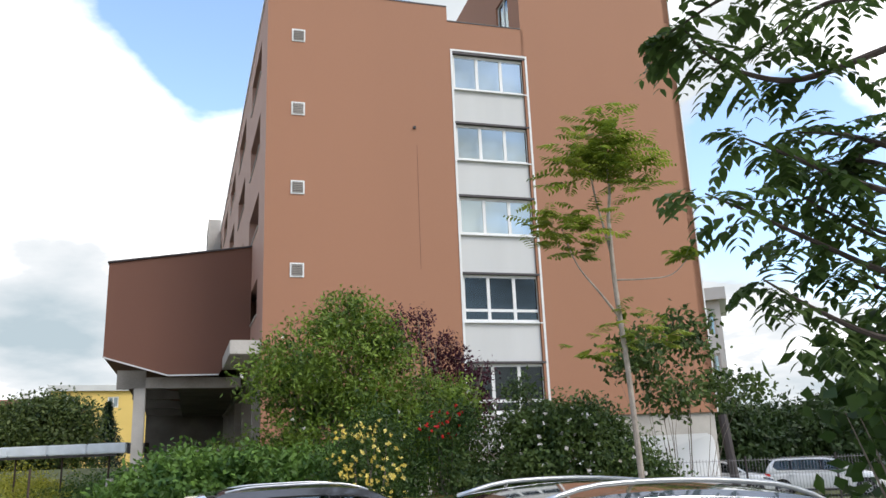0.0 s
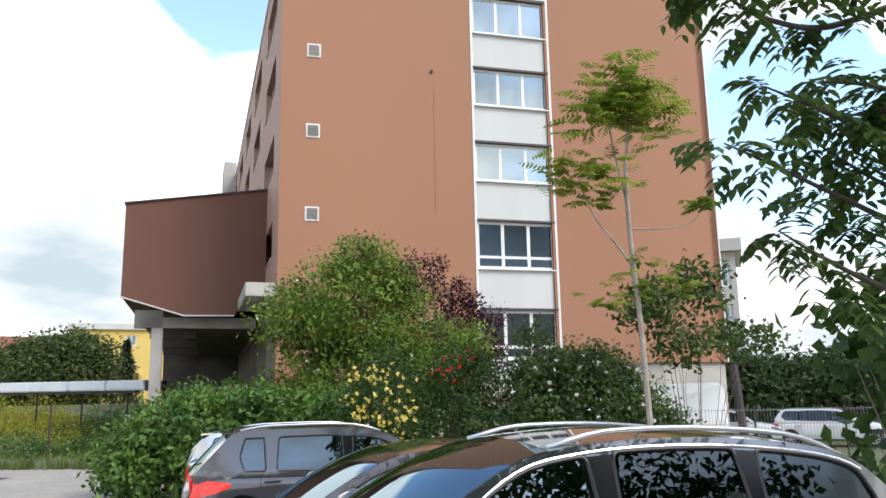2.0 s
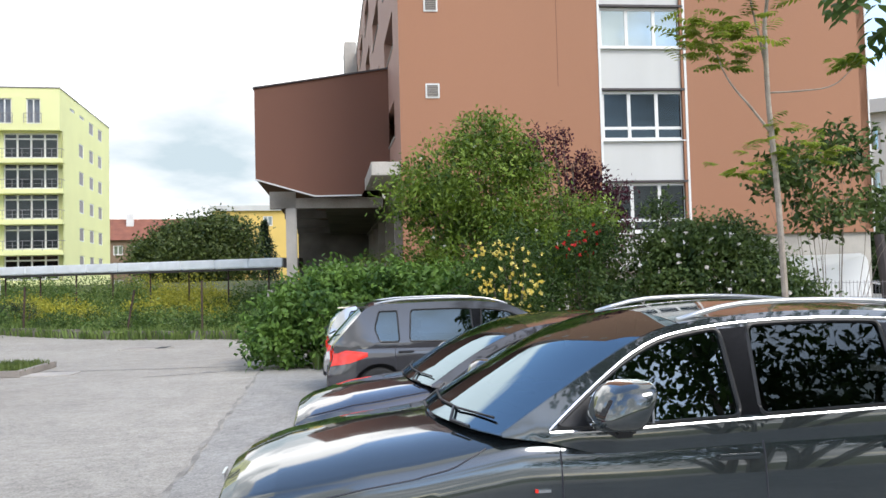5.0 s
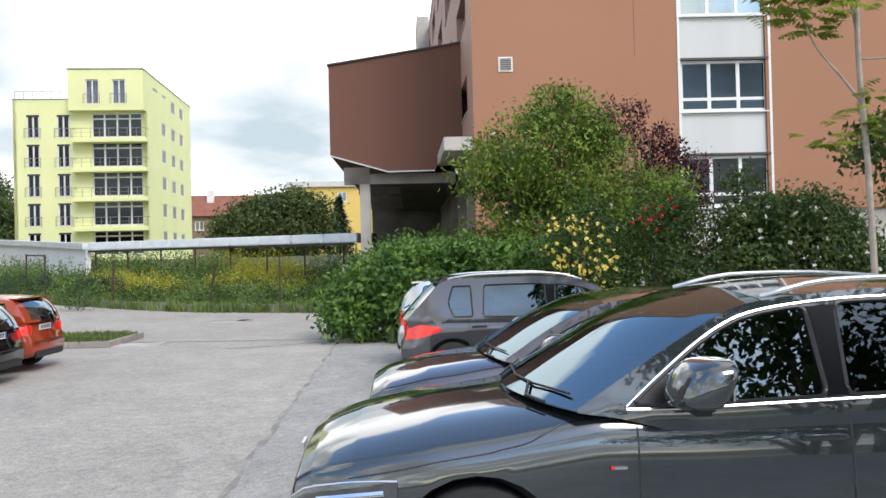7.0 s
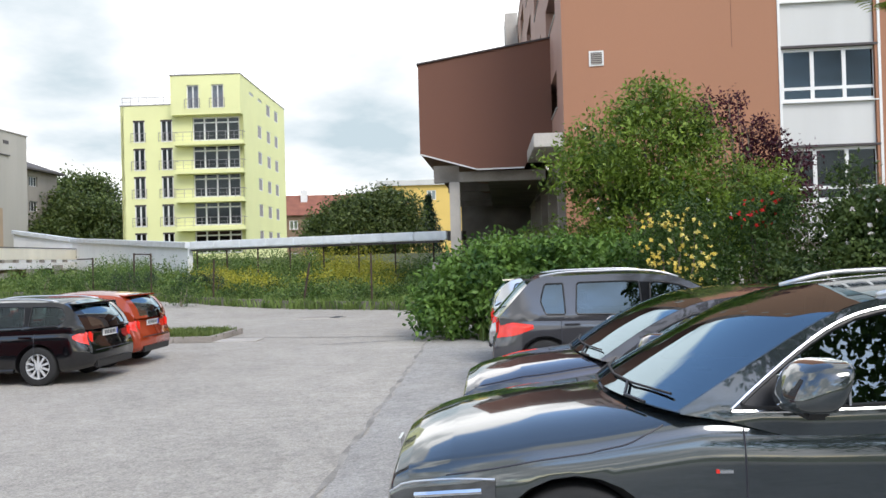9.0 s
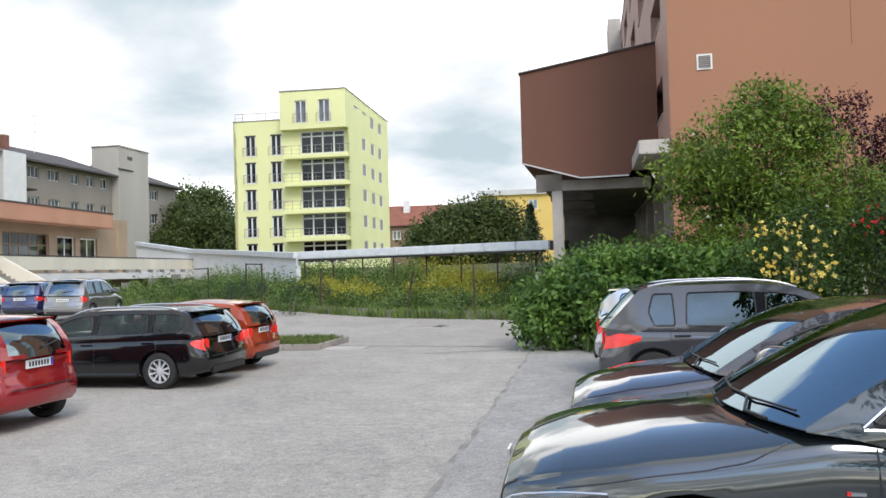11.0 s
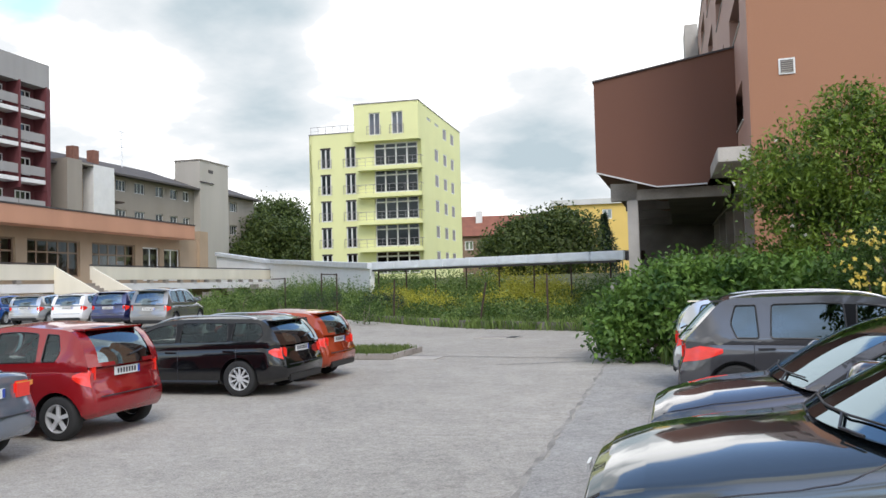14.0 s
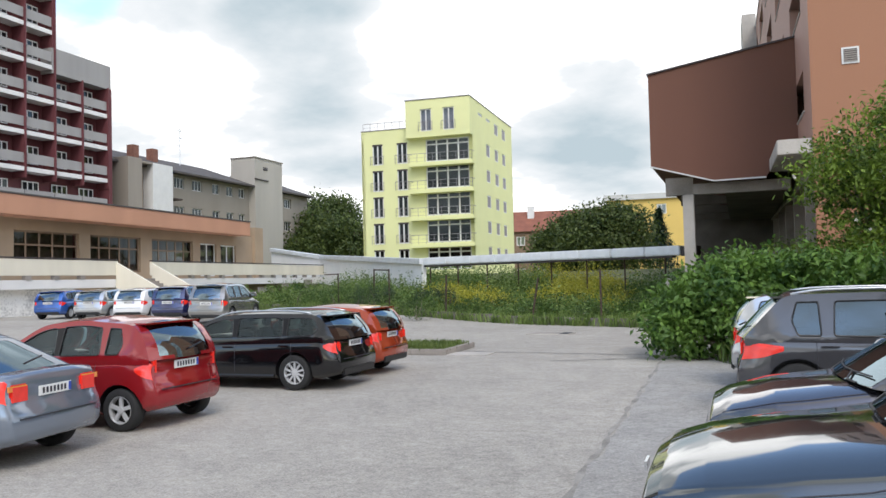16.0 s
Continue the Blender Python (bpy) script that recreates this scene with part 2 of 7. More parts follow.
M = dict(
    clad=mat("brown_cladding", (0.345, 0.164, 0.092), 0.75, 0.07, 0.12, 0.03, fine=30, streak=True),
    # lighter than clad: sky light on the long side is put into this colour
    clad_side=mat("pinkish_skylit_cladding", (0.42, 0.25, 0.19), 0.7, 0.08, 0.3, 0.03, streak=True),
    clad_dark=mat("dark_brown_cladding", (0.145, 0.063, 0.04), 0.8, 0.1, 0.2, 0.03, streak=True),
    # darker copy of raw_concrete: shade under the hall is put into its colour
    concrete_shaded=mat("shaded_concrete", (0.115, 0.10, 0.085), 0.9, 0.35, 0.8, 0.4, fine=25),
    concrete=mat("raw_concrete", (0.30, 0.27, 0.24), 0.9, 0.35, 0.8, 0.4, fine=25),
    concrete_light=mat("pale_concrete", (0.42, 0.39, 0.35), 0.9, 0.25, 0.8, 0.3, fine=25),
    white=mat("white_paint", (0.72, 0.72, 0.70), 0.5, 0.06, 1.5, 0.03),
    panel=mat("grey_white_panel", (0.56, 0.56, 0.54), 0.6, 0.06, 0.8, 0.03, streak=True),
    # near-black that paints the shade inside rooms, gaps and slots
    dark=mat("void_shade", (0.02, 0.02, 0.022), 0.8, 0.3, 2.0, 0.0),
    metal=mat("galvanised_metal", (0.78, 0.81, 0.83), 0.45, 0.1, 2.0, 0.05, metal=0.25),
    rust=mat("rusty_steel", (0.06, 0.038, 0.028), 0.8, 0.4, 6.0, 0.2),
    asphalt=paving("worn_asphalt", (0.355, 0.33, 0.288)),
    apron=paving("concrete_apron", (0.32, 0.306, 0.281)),
    soil=mat("weedy_soil", (0.10, 0.11, 0.04), 0.95, 0.4, 0.6, 0.6, fine=12),
    grass=leaf_mat("grass_blades", (0.07, 0.11, 0.025), (0.17, 0.22, 0.06)),
    weed=leaf_mat("weed_blades", (0.06, 0.115, 0.024), (0.25, 0.33, 0.09)),
    weed_yellow=leaf_mat("yellow_weeds", (0.20, 0.23, 0.03), (0.55, 0.50, 0.06)),
    leaf=leaf_mat("green_leaves", (0.016, 0.042, 0.009), (0.085, 0.15, 0.03)),
    leaf_light=leaf_mat("light_green_leaves", (0.018, 0.055, 0.008), (0.27, 0.38, 0.05)),
    leaf_fresh=leaf_mat("fresh_green_leaves", (0.022, 0.07, 0.012), (0.19, 0.32, 0.06)),
    leaf_hedge=leaf_mat("deep_green_leaves", (0.017, 0.044, 0.011), (0.14, 0.2, 0.048)),
    leaf_olive=leaf_mat("olive_green_leaves", (0.022, 0.046, 0.013), (0.15, 0.195, 0.05)),
    leaf_mid=leaf_mat("mid_green_leaves", (0.02, 0.06, 0.011), (0.145, 0.25, 0.045)),
    alu=mat("brushed_aluminium", (0.62, 0.63, 0.64), 0.3, 0.04, 6.0, 0.0, metal=0.8),
    leaf_dark=leaf_mat("dark_green_leaves", (0.03, 0.065, 0.014), (0.13, 0.20, 0.05), 0.5),
    leaf_far=leaf_mat("far_tree_leaves", (0.018, 0.04, 0.013), (0.07, 0.115, 0.032)),
    leaf_purple=leaf_mat("purple_leaves", (0.03, 0.006, 0.012), (0.10, 0.02, 0.04)),
    leaf_young=leaf_mat("young_leaves", (0.08, 0.14, 0.015), (0.36, 0.42, 0.055), 0.5),
    needle=leaf_mat("conifer_needles", (0.012, 0.03, 0.018), (0.04, 0.07, 0.035), 0.1),
    petal_yellow=leaf_mat("yellow_petals", (0.75, 0.55, 0.06), (0.9, 0.8, 0.3), 0.3),
    petal_white=leaf_mat("white_petals", (0.75, 0.68, 0.62), (0.9, 0.86, 0.84), 0.3),
    petal_red=leaf_mat("red_petals", (0.5, 0.01, 0.01), (0.75, 0.04, 0.03), 0.3),
    bark=mat("grey_bark", (0.20, 0.165, 0.13), 0.9, 0.3, 5.0, 0.5, fine=40),
    bark_pale=mat("pale_bark", (0.34, 0.29, 0.24), 0.9, 0.3, 5.0, 0.4, fine=40),
    bark_dark=mat("dark_bark", (0.08, 0.06, 0.05), 0.9, 0.3, 5.0, 0.5, fine=40),
    lime=mat("lime_render", (0.77, 0.785, 0.40), 0.85, 0.04, 0.3, 0.05),
    ochre=mat("ochre_render", (0.70, 0.50, 0.15), 0.85, 0.06, 0.3, 0.05),
    cream=mat("cream_paint", (0.76, 0.71, 0.58), 0.75, 0.1, 0.6, 0.1, streak=True),
    terracotta=mat("orange_brown_fascia", (0.54, 0.28, 0.175), 0.75, 0.1, 0.4, 0.05, streak=True),
    beige=mat("beige_plaster", (0.36, 0.27, 0.18), 0.85, 0.12, 0.5, 0.15),
    oldgrey=mat("old_grey_render", (0.29, 0.26, 0.22), 0.9, 0.15, 0.4, 0.2, streak=True),
    stairgrey=mat("pale_grey_render", (0.42, 0.395, 0.35), 0.9, 0.1, 0.4, 0.2, streak=True),
    whitewash=mat("whitewashed_wall", (0.86, 0.86, 0.84), 0.8, 0.05, 1.0, 0.05),
    curtain=mat("brown_grey_curtain", (0.36, 0.30, 0.25), 0.9, 0.2, 2.5, 0.0, streak=True),
    shutter=mat("grey_roller_shutter", (0.27, 0.255, 0.27), 0.6, 0.08, 3.0, 0.0),
    roof_dark=mat("dark_roof_tiles", (0.085, 0.075, 0.07), 0.8, 0.25, 1.0, 0.3),
    roof_red=mat("red_roof_tiles", (0.23, 0.085, 0.052), 0.8, 0.2, 0.8, 0.3),
    kerb=mat("dirty_kerb_concrete", (0.19, 0.175, 0.15), 0.92, 0.35, 1.2, 0.4, fine=20),
    umber=mat("umber_render", (0.24, 0.165, 0.11), 0.9, 0.12, 0.5, 0.1),
    peel=mat("peeling_whitewash", (0.62, 0.61, 0.58), 0.85, 0.4, 0.9, 0.3, fine=9, grain=0.8),
    brick=mat("brick_red", (0.22, 0.10, 0.07), 0.85, 0.25, 3.0, 0.2),
    maroon=mat("maroon_cladding", (0.13, 0.035, 0.04), 0.7, 0.12, 0.5, 0.05),
    balcony=mat("grey_balcony_panel", (0.33, 0.32, 0.31), 0.75, 0.12, 0.5, 0.05, streak=True),
    band=mat("white_floor_band", (0.76, 0.75, 0.73), 0.7, 0.08, 0.5, 0.05),
    frame_dark=mat("dark_window_frame", (0.05, 0.04, 0.04), 0.5, 0.1, 2.0, 0.0),
    # white board colour that stands for bright sky mirrored in the panes
    sky_backing=mat("white_sky_backing", (0.74, 0.75, 0.76), 0.6, 0.08, 1.2, 0.0),
    blind=mat("pale_blind", (0.5, 0.5, 0.48), 0.7, 0.1, 2.0, 0.0),
    tyre=mat("tyre_rubber", (0.018, 0.018, 0.018), 0.85, 0.2, 5.0, 0.1),
    piano=mat("glossy_black", (0.006, 0.006, 0.007), 0.12, 0.1, 4.0, 0.0, spec=0.3),
    black=mat("black_plastic", (0.012, 0.012, 0.013), 0.4, 0.15, 4.0, 0.05),
    rim=mat("silver_rim", (0.62, 0.63, 0.64), 0.35, 0.05, 4.0, 0.0, metal=0.35),
    chrome=mat("chrome", (0.85, 0.86, 0.87), 0.12, 0.02, 4.0, 0.0, metal=1.0),
    red_lens=mat("red_lens", (0.82, 0.03, 0.018), 0.15, 0.12, 8.0, 0.02, coat=0.35),
    clear_lens=mat("clear_lens", (0.05, 0.055, 0.06), 0.15, 0.6, 14.0, 0.1, metal=0.4, coat=1.0),
    amber=mat("amber_lens", (0.8, 0.25, 0.02), 0.2, 0.05, 8.0, 0.0, coat=1.0),
    plate=mat("plate_white", (0.75, 0.75, 0.73), 0.4, 0.03, 4.0, 0.0),
    ink=mat("dark_ink", (0.03, 0.03, 0.04), 0.5, 0.05, 4.0, 0.0),
    blue_ink=mat("blue_band", (0.03, 0.07, 0.4), 0.5, 0.05, 4.0, 0.0),
    seat=mat("dark_upholstery", (0.035, 0.035, 0.04), 0.9, 0.2, 8.0, 0.1),
    glass_tint=glass_mat("tinted_side_glass", (0.08, 0.10, 0.10), 2.2),
    glass_privacy=glass_mat("dark_privacy_glass", (0.05, 0.06, 0.06), 0.3),
    glass=glass_mat("car_glass", (0.14, 0.18, 0.18), 4.6, (0.72, 0.9, 1.0)),
    glass_clear=glass_mat("clear_car_glass", (0.5, 0.58, 0.55), 0.5),
    pane=glass_mat("window_pane", (0.5, 0.55, 0.55), 5.0),
    pane_brown=glass_mat("brownish_pane", (0.42, 0.38, 0.35), 0.3),
    pane_blue=glass_mat("bluish_pane", (0.40, 0.42, 0.58), 1.0),
    pane_dark=glass_mat("plain_window_pane", (0.16, 0.17, 0.18), 0.1),
)


def paint(name, col, metal=0.5, coat=1.0):
    return mat(name, col, 0.1, 0.04, 1.0, 0.0, metal=metal, coat=coat)


def obj(name, verts, faces, material, parent=None, label="", smooth=False):
    me = bpy.data.meshes.new(name)
    me.from_pydata([tuple(v) for v in verts], [], faces)
    me.materials.append(material)
    if smooth:
        me.polygons.foreach_set("use_smooth", [True] * len(me.polygons))
    me.update()
    ob = new(name, me)
    if parent:
        ob.parent = parent
    if label:
        ob["label"] = label
    return ob


def part(name, bm, material, parent=None, label="", smooth=False):
    me = bpy.data.meshes.new(name)
    bmesh.ops.recalc_face_normals(bm, faces=bm.faces)
    bm.to_mesh(me)
    bm.free()
    me.materials.append(material)
    if smooth:
        me.polygons.foreach_set("use_smooth", [True] * len(me.polygons))
    ob = new(name, me)
    if parent:
        ob.parent = parent
    if label:
        ob["label"] = label
    return ob


def thing(name, label, category, m=None, group="", kind=""):
    e = new(name)
    if m is not None:
        e.matrix_world = m
    return tagged(e, label, category, group, kind)


def box(bm, x0, y0, z0, x1, y1, z1, bevel=0.0, m=None):
    r = bmesh.ops.create_cube(bm, size=1.0)
    c = Matrix.Translation(((x0 + x1) / 2, (y0 + y1) / 2, (z0 + z1) / 2)) @ Matrix.Diagonal((abs(x1 - x0), abs(y1 - y0), abs(z1 - z0), 1))
    bmesh.ops.transform(bm, matrix=c, verts=r["verts"])
    if bevel:
        es = list({e for v in r["verts"] for e in v.link_edges})
        r = bmesh.ops.bevel(bm, geom=es, offset=bevel, segments=2, affect="EDGES")
    if m is not None:
        vs = r["verts"]
        bmesh.ops.transform(bm, matrix=m, verts=vs)


def boxed(name, dims, material, parent=None, label="", bevel=0.0):
    bm = bmesh.new()
    box(bm, *dims, bevel=bevel)
    return part(name, bm, material, parent, label)


def tube(bm, a, b, r0, r1=None, n=8):
    """A round bar from a to b."""
    a, b = Vector(a), Vector(b)
    r1 = r0 if r1 is None else r1
    q = (b - a).to_track_quat("Z", "Y").to_matrix()
    ra = [bm.verts.new(a + q @ Vector((math.cos(i * math.tau / n) * r0, math.sin(i * math.tau / n) * r0, 0))) for i in range(n)]
    rb = [bm.verts.new(b + q @ Vector((math.cos(i * math.tau / n) * r1, math.sin(i * math.tau / n) * r1, 0))) for i in range(n)]
    for i in range(n):
        bm.faces.new((ra[i], ra[(i + 1) % n], rb[(i + 1) % n], rb[i]))
    bm.faces.new(ra[::-1])
    bm.faces.new(rb)


def sweep(bm, pts, r, n=8, r1=None):
    """One round bar along a line of points."""
    r1 = r if r1 is None else r1
    rings = []
    for i, p in enumerate(pts):
        d = (pts[min(i + 1, len(pts) - 1)] - pts[max(i - 1, 0)]).normalized()
        sd = d.cross(Vector((0, 0, 1)))
        sd = sd.normalized() if sd.length > 0.02 else Vector((1, 0, 0))
        up = sd.cross(d)
        rr = r + (r1 - r) * i / max(1, len(pts) - 1)
        rings.append([bm.verts.new(p + (sd * math.cos(k * math.tau / n) + up * math.sin(k * math.tau / n)) * rr) for k in range(n)])
    for a, b in zip(rings, rings[1:]):
        for k in range(n):
            bm.faces.new((a[k], a[(k + 1) % n], b[(k + 1) % n], b[k]))
    bm.faces.new(rings[0][::-1])
    bm.faces.new(rings[-1])


def ground_z(x, y):
    """The lot: a slight rise under the car row beside the camera and towards the far left."""
    def s(a, b, v):
        k = max(0.0, min(1.0, (v - a) / (b - a)))
        return k * k * (3 - 2 * k)
    near = 0.16 * s(-6.5, -1.5, x) * (1 - s(14, 20, y))
    left = 0.42 * s(-17, -30, x)
    field = 2.1 * s(31, 70, y + 0.1 * x) * s(-8, -16, x)
    return near + left + field


def wall(name, o, u, out, width, z0, z1, holes, material, parent, th=0.25, label=""):
    """A wall in the plane through o along u (both horizontal), with openings (a, b, c, d) = along from a to b, height c to d, cut through its thickness."""
    us = sorted({0.0, width, *[h[0] for h in holes], *[h[1] for h in holes]})
    zs = sorted({z0, z1, *[h[2] for h in holes], *[h[3] for h in holes]})
    vs, fs = [], []

    def P(a, z, d):
        vs.append((o[0] + u[0] * a - out[0] * d, o[1] + u[1] * a - out[1] * d, z))
        return len(vs) - 1

    def quad(*p):
        fs.append([P(*q) for q in p])
    for i in range(len(us) - 1):
        for j in range(len(zs) - 1):
            a, b, c, d = us[i], us[i + 1], zs[j], zs[j + 1]
            am, zm = (a + b) / 2, (c + d) / 2
            if any(h[0] < am < h[1] and h[2] < zm < h[3] for h in holes):
                continue
            quad((a, c, 0), (b, c, 0), (b, d, 0), (a, d, 0))
            quad((a, c, th), (a, d, th), (b, d, th), (b, c, th))
    for a, b, c, d in [*holes]:
        quad((a, c, 0), (a, d, 0), (a, d, th), (a, c, th))
        quad((b, c, 0), (b, c, th), (b, d, th), (b, d, 0))
        quad((a, c, 0), (a, c, th), (b, c, th), (b, c, 0))
        quad((a, d, 0), (b, d, 0), (b, d, th), (a, d, th))
    quad((0, z0, 0), (0, z1, 0), (0, z1, th), (0, z0, th))
    quad((width, z0, 0), (width, z0, th), (width, z1, th), (width, z1, 0))
    quad((0, z1, 0), (width, z1, 0), (width, z1, th), (0, z1, th))
    bm = bmesh.new()
    bv = [bm.verts.new(v) for v in vs]
    for f in fs:
        bm.faces.new([bv[i] for i in f])
    bmesh.ops.remove_doubles(bm, verts=bm.verts, dist=0.0005)
    return part(name, bm, material, parent, label)


def frame_m(o, u, out, z=0.0):
    """Local axes: x along the wall, y into it, z up."""
    return Matrix(((u[0], -out[0], 0, o[0]), (u[1], -out[1], 0, o[1]), (0, 0, 1, z), (0, 0, 0, 1)))


def window(parent, m, w, h, lights, frame_mat, pane_mat, depth=0.12, bar=0.06, rail=None, backing=None, inset=0.3):
    """A window unit in an opening w x h: frame, mullions, optional cross rail, panes, and a flat backing board; black
    boards paint a room's shade.
    """
    d0, d1 = depth, depth + 0.06
    lights_ = []
    for i in range(lights):
        xa = w * i / lights + bar * (0.6 if i else 1.0)
        xb = w * (i + 1) / lights - bar * (0.6 if i < lights - 1 else 1.0)
        if rail:
            lights_ += [(xa, xb, bar, rail - bar / 2), (xa, xb, rail + bar / 2, h - bar)]
        else:
            lights_.append((xa, xb, bar, h - bar))
    win = wall("window", (0, d0), (1, 0), (0, -1), w, 0.0, h, lights_, frame_mat, parent, 0.06)
    win.matrix_local = m
    for i in range(lights):
        xa, xb = w * i / lights + bar * 0.5, w * (i + 1) / lights - bar * 0.5
        p = obj("pane", [(xa, d0 + 0.03, bar), (xb, d0 + 0.03, bar), (xb, d0 + 0.03, h - bar), (xa, d0 + 0.03, h - bar)], [(0, 1, 2, 3)], pane_mat, win)
        p.visible_shadow = False
    if backing:
        # flat board, no room: black ones put the unlit interior into their colour
        boxed("room_backing", (0.01, d1 + inset, 0.01, w - 0.01, d1 + inset + 0.03, h - 0.01), backing, win)
    return win


# foliage
def leaf_soup(rng, centres, normals, length, width, jitter=0.35):
    """Folded leaf blades (two triangles each) at the given places."""
    n = len(centres)
    d = rng.normal(size=(n, 3))
    d[:, 2] -= 0.35
    d /= np.linalg.norm(d, axis=1)[:, None] + 1e-9
    nn = normals + rng.normal(size=(n, 3)) * 0.7
    nn[:, 2] += 0.5
    side = np.cross(d, nn)
    side /= np.linalg.norm(side, axis=1)[:, None] + 1e-9
    up = np.cross(side, d)
    L = length * rng.uniform(1 - jitter, 1 + jitter, (n, 1))
    W = width * rng.uniform(1 - jitter, 1 + jitter, (n, 1))
    a = centres
    b = centres + d * L
    m = centres + d * L * 0.45
    v = np.stack([a, m + side * W / 2 + up * W * 0.15, b, m - side * W / 2 + up * W * 0.15], 1).reshape(-1, 3)
    i = np.arange(n)[:, None] * 4
    f = np.concatenate([i + np.array([[0, 1, 2]]), i + np.array([[0, 2, 3]])], 1).reshape(-1, 3)
    return v, f


def soup_object(name, v, f, material, parent=None, label=""):
    me = bpy.data.meshes.new(name)
    me.vertices.add(len(v))
    me.vertices.foreach_set("co", v.astype(np.float32).ravel())
    me.loops.add(f.size)
    me.loops.foreach_set("vertex_index", f.astype(np.int32).ravel())
    me.polygons.add(len(f))
    me.polygons.foreach_set("loop_start", (np.arange(len(f)) * f.shape[1]).astype(np.int32))
    me.update(calc_edges=True)
    me.validate()
    me.materials.append(material)
    ob = new(name, me)
    if parent:
        ob.parent = parent
    if label:
        ob["label"] = label
    return ob


def clump_points(rng, blobs, clumps, per, spread):
    """Places of leaves: clumps scattered through ellipsoids, denser near the outside. blobs: (x, y, z, rx, ry, rz)."""
    bl = np.array(blobs, float)
    vol = (bl[:, 3] * bl[:, 4] * bl[:, 5]) ** 0.67
    pick = rng.choice(len(bl), clumps, p=vol / vol.sum())
    d = rng.normal(size=(clumps, 3))
    d /= np.linalg.norm(d, axis=1)[:, None]
    r = rng.uniform(0.25, 1.0, (clumps, 1)) ** 0.45 * rng.uniform(0.85, 1.15, (clumps, 1))
    c = bl[pick, :3] + d * r * bl[pick, 3:]
    pts = np.repeat(c, per, 0) + rng.normal(size=(clumps * per, 3)) * spread * np.array([1, 1, 0.7])
    nrm = np.repeat(d, per, 0)
    keep = pts[:, 2] > 0.02
    return pts[keep], nrm[keep]


def branchy(bm, base, tips, r, rng):
    """A stem with curved limbs from base to the tips."""
    base = Vector(base)
    for t in tips:
        t = Vector(t)
        mid = base.lerp(t, 0.5) + Vector((rng.uniform(-.15, .15), rng.uniform(-.15, .15), 0.12 * (t - base).length))
        tube(bm, base, base.lerp(mid, 0.5) + Vector((0, 0, 0.05)), r, r * 0.8, 6)
        tube(bm, base.lerp(mid, 0.5) + Vector((0, 0, 0.05)), mid, r * 0.8, r * 0.6, 6)
        tube(bm, mid, t, r * 0.6, r * 0.2, 6)


def shrub(name, label, category, loc, blobs, clumps, per, spread, length, width, material, seed, flowers=None, stem=0.05, group="", stem_mat=None, crown_name="crown"):
    """A bush or tree: stems, a crown of many leaves, and flowers where it bears them. blobs are relative to loc."""
    rng = np.random.default_rng(seed)
    root = thing(name, label, category, Matrix.Translation(loc), group)
    main = list(blobs)
    for b in main:                                    # uneven outline: boughs that stand out of the mass
        for _ in range(6):
            d = rng.normal(size=3)
            d /= np.linalg.norm(d)
            d[2] = abs(d[2]) * 0.8 - 0.15
            k = rng.uniform(0.2, 0.42)
            blobs = blobs + [(b[0] + d[0] * b[3] * 0.95, b[1] + d[1] * b[4] * 0.95, max(0.2, b[2] + d[2] * b[5] * 0.95), b[3] * k, b[4] * k, b[5] * k)]
    pts, nrm = clump_points(rng, blobs, clumps, per, spread)
    v, f = leaf_soup(rng, pts, nrm, length, width)
    soup_object(crown_name, v, f, material, root)
    bm = bmesh.new()
    for b in main:
        tips = [(b[0] + rng.uniform(-.6, .6) * b[3], b[1] + rng.uniform(-.6, .6) * b[4], b[2] + rng.uniform(0, .7) * b[5]) for _ in range(3)]
        branchy(bm, (b[0] * 0.35, b[1] * 0.35, -0.05), tips, stem, rng)
    part("stem", bm, stem_mat or M["bark"], root)
    if flowers:
        fm, count, size, region, fname = flowers
        rg = np.array(region)
        ok = np.all(np.abs((pts - rg[:3]) / rg[3:]) < 1, axis=1)
        c = pts[ok][rng.choice(ok.sum(), count)] + np.array([0, -0.12, 0.05])
        petals = np.repeat(c, 7, 0)
        fv, ff = leaf_soup(rng, petals, np.tile([0, -1.0, 0.3], (len(petals), 1)), size * 0.6, size * 0.55)
        soup_object(fname, fv, ff, fm, root)["kind"] = "stuff"
    return root


# ---- ground ----
def unit(az):
    return (-math.sin(radians(az)), math.cos(radians(az)))


def sheet(name, pts_fn, xs, ys, material, label, dz=0.0, kind="structure", category="ground"):
    vs = [(x, y, ground_z(x, y) + dz) for y in ys for x in xs]
    n = len(xs)
    fs = [(j * n + i, j * n + i + 1, (j + 1) * n + i + 1, (j + 1) * n + i) for j in range(len(ys) - 1) for i in range(n - 1) if pts_fn((xs[i] + xs[i + 1]) / 2, (ys[j] + ys[j + 1]) / 2)]
    ob = obj(name, vs, fs, material, None, label, True)
    return tagged(ob, label, category, kind=kind)


gx = [-1500, -600, -300, -200] + [-150 + 2 * i for i in range(91)] + [60, 120, 300, 1500]
gy = [-1500, -300, -60, -30] + [-20 + 2 * i for i in range(76)] + [170, 250, 600, 1500]
sheet("ground", lambda x, y: True, gx, gy, M["soil"], "weedy ground of soil and grass reaching far off", -0.03)
FA, FB = (-11.3, 28.2), (-25.2, 30.4)


def in_lot(x, y):
    return -75 < x < 9 and -14 < y < 28.4 + max(0, (-11.3 - x)) * 0.155


lx = [-75 + 1.5 * i for i in range(57)]
ly = [-14 + 0.5 * i for i in range(105)]
sheet("parking_lot", in_lot, lx, ly, M["asphalt"], "worn pale grey asphalt of the parking lot", 0.0, category="asphalt")


def seam_x(y):
    return -1.45 - 0.315 * y


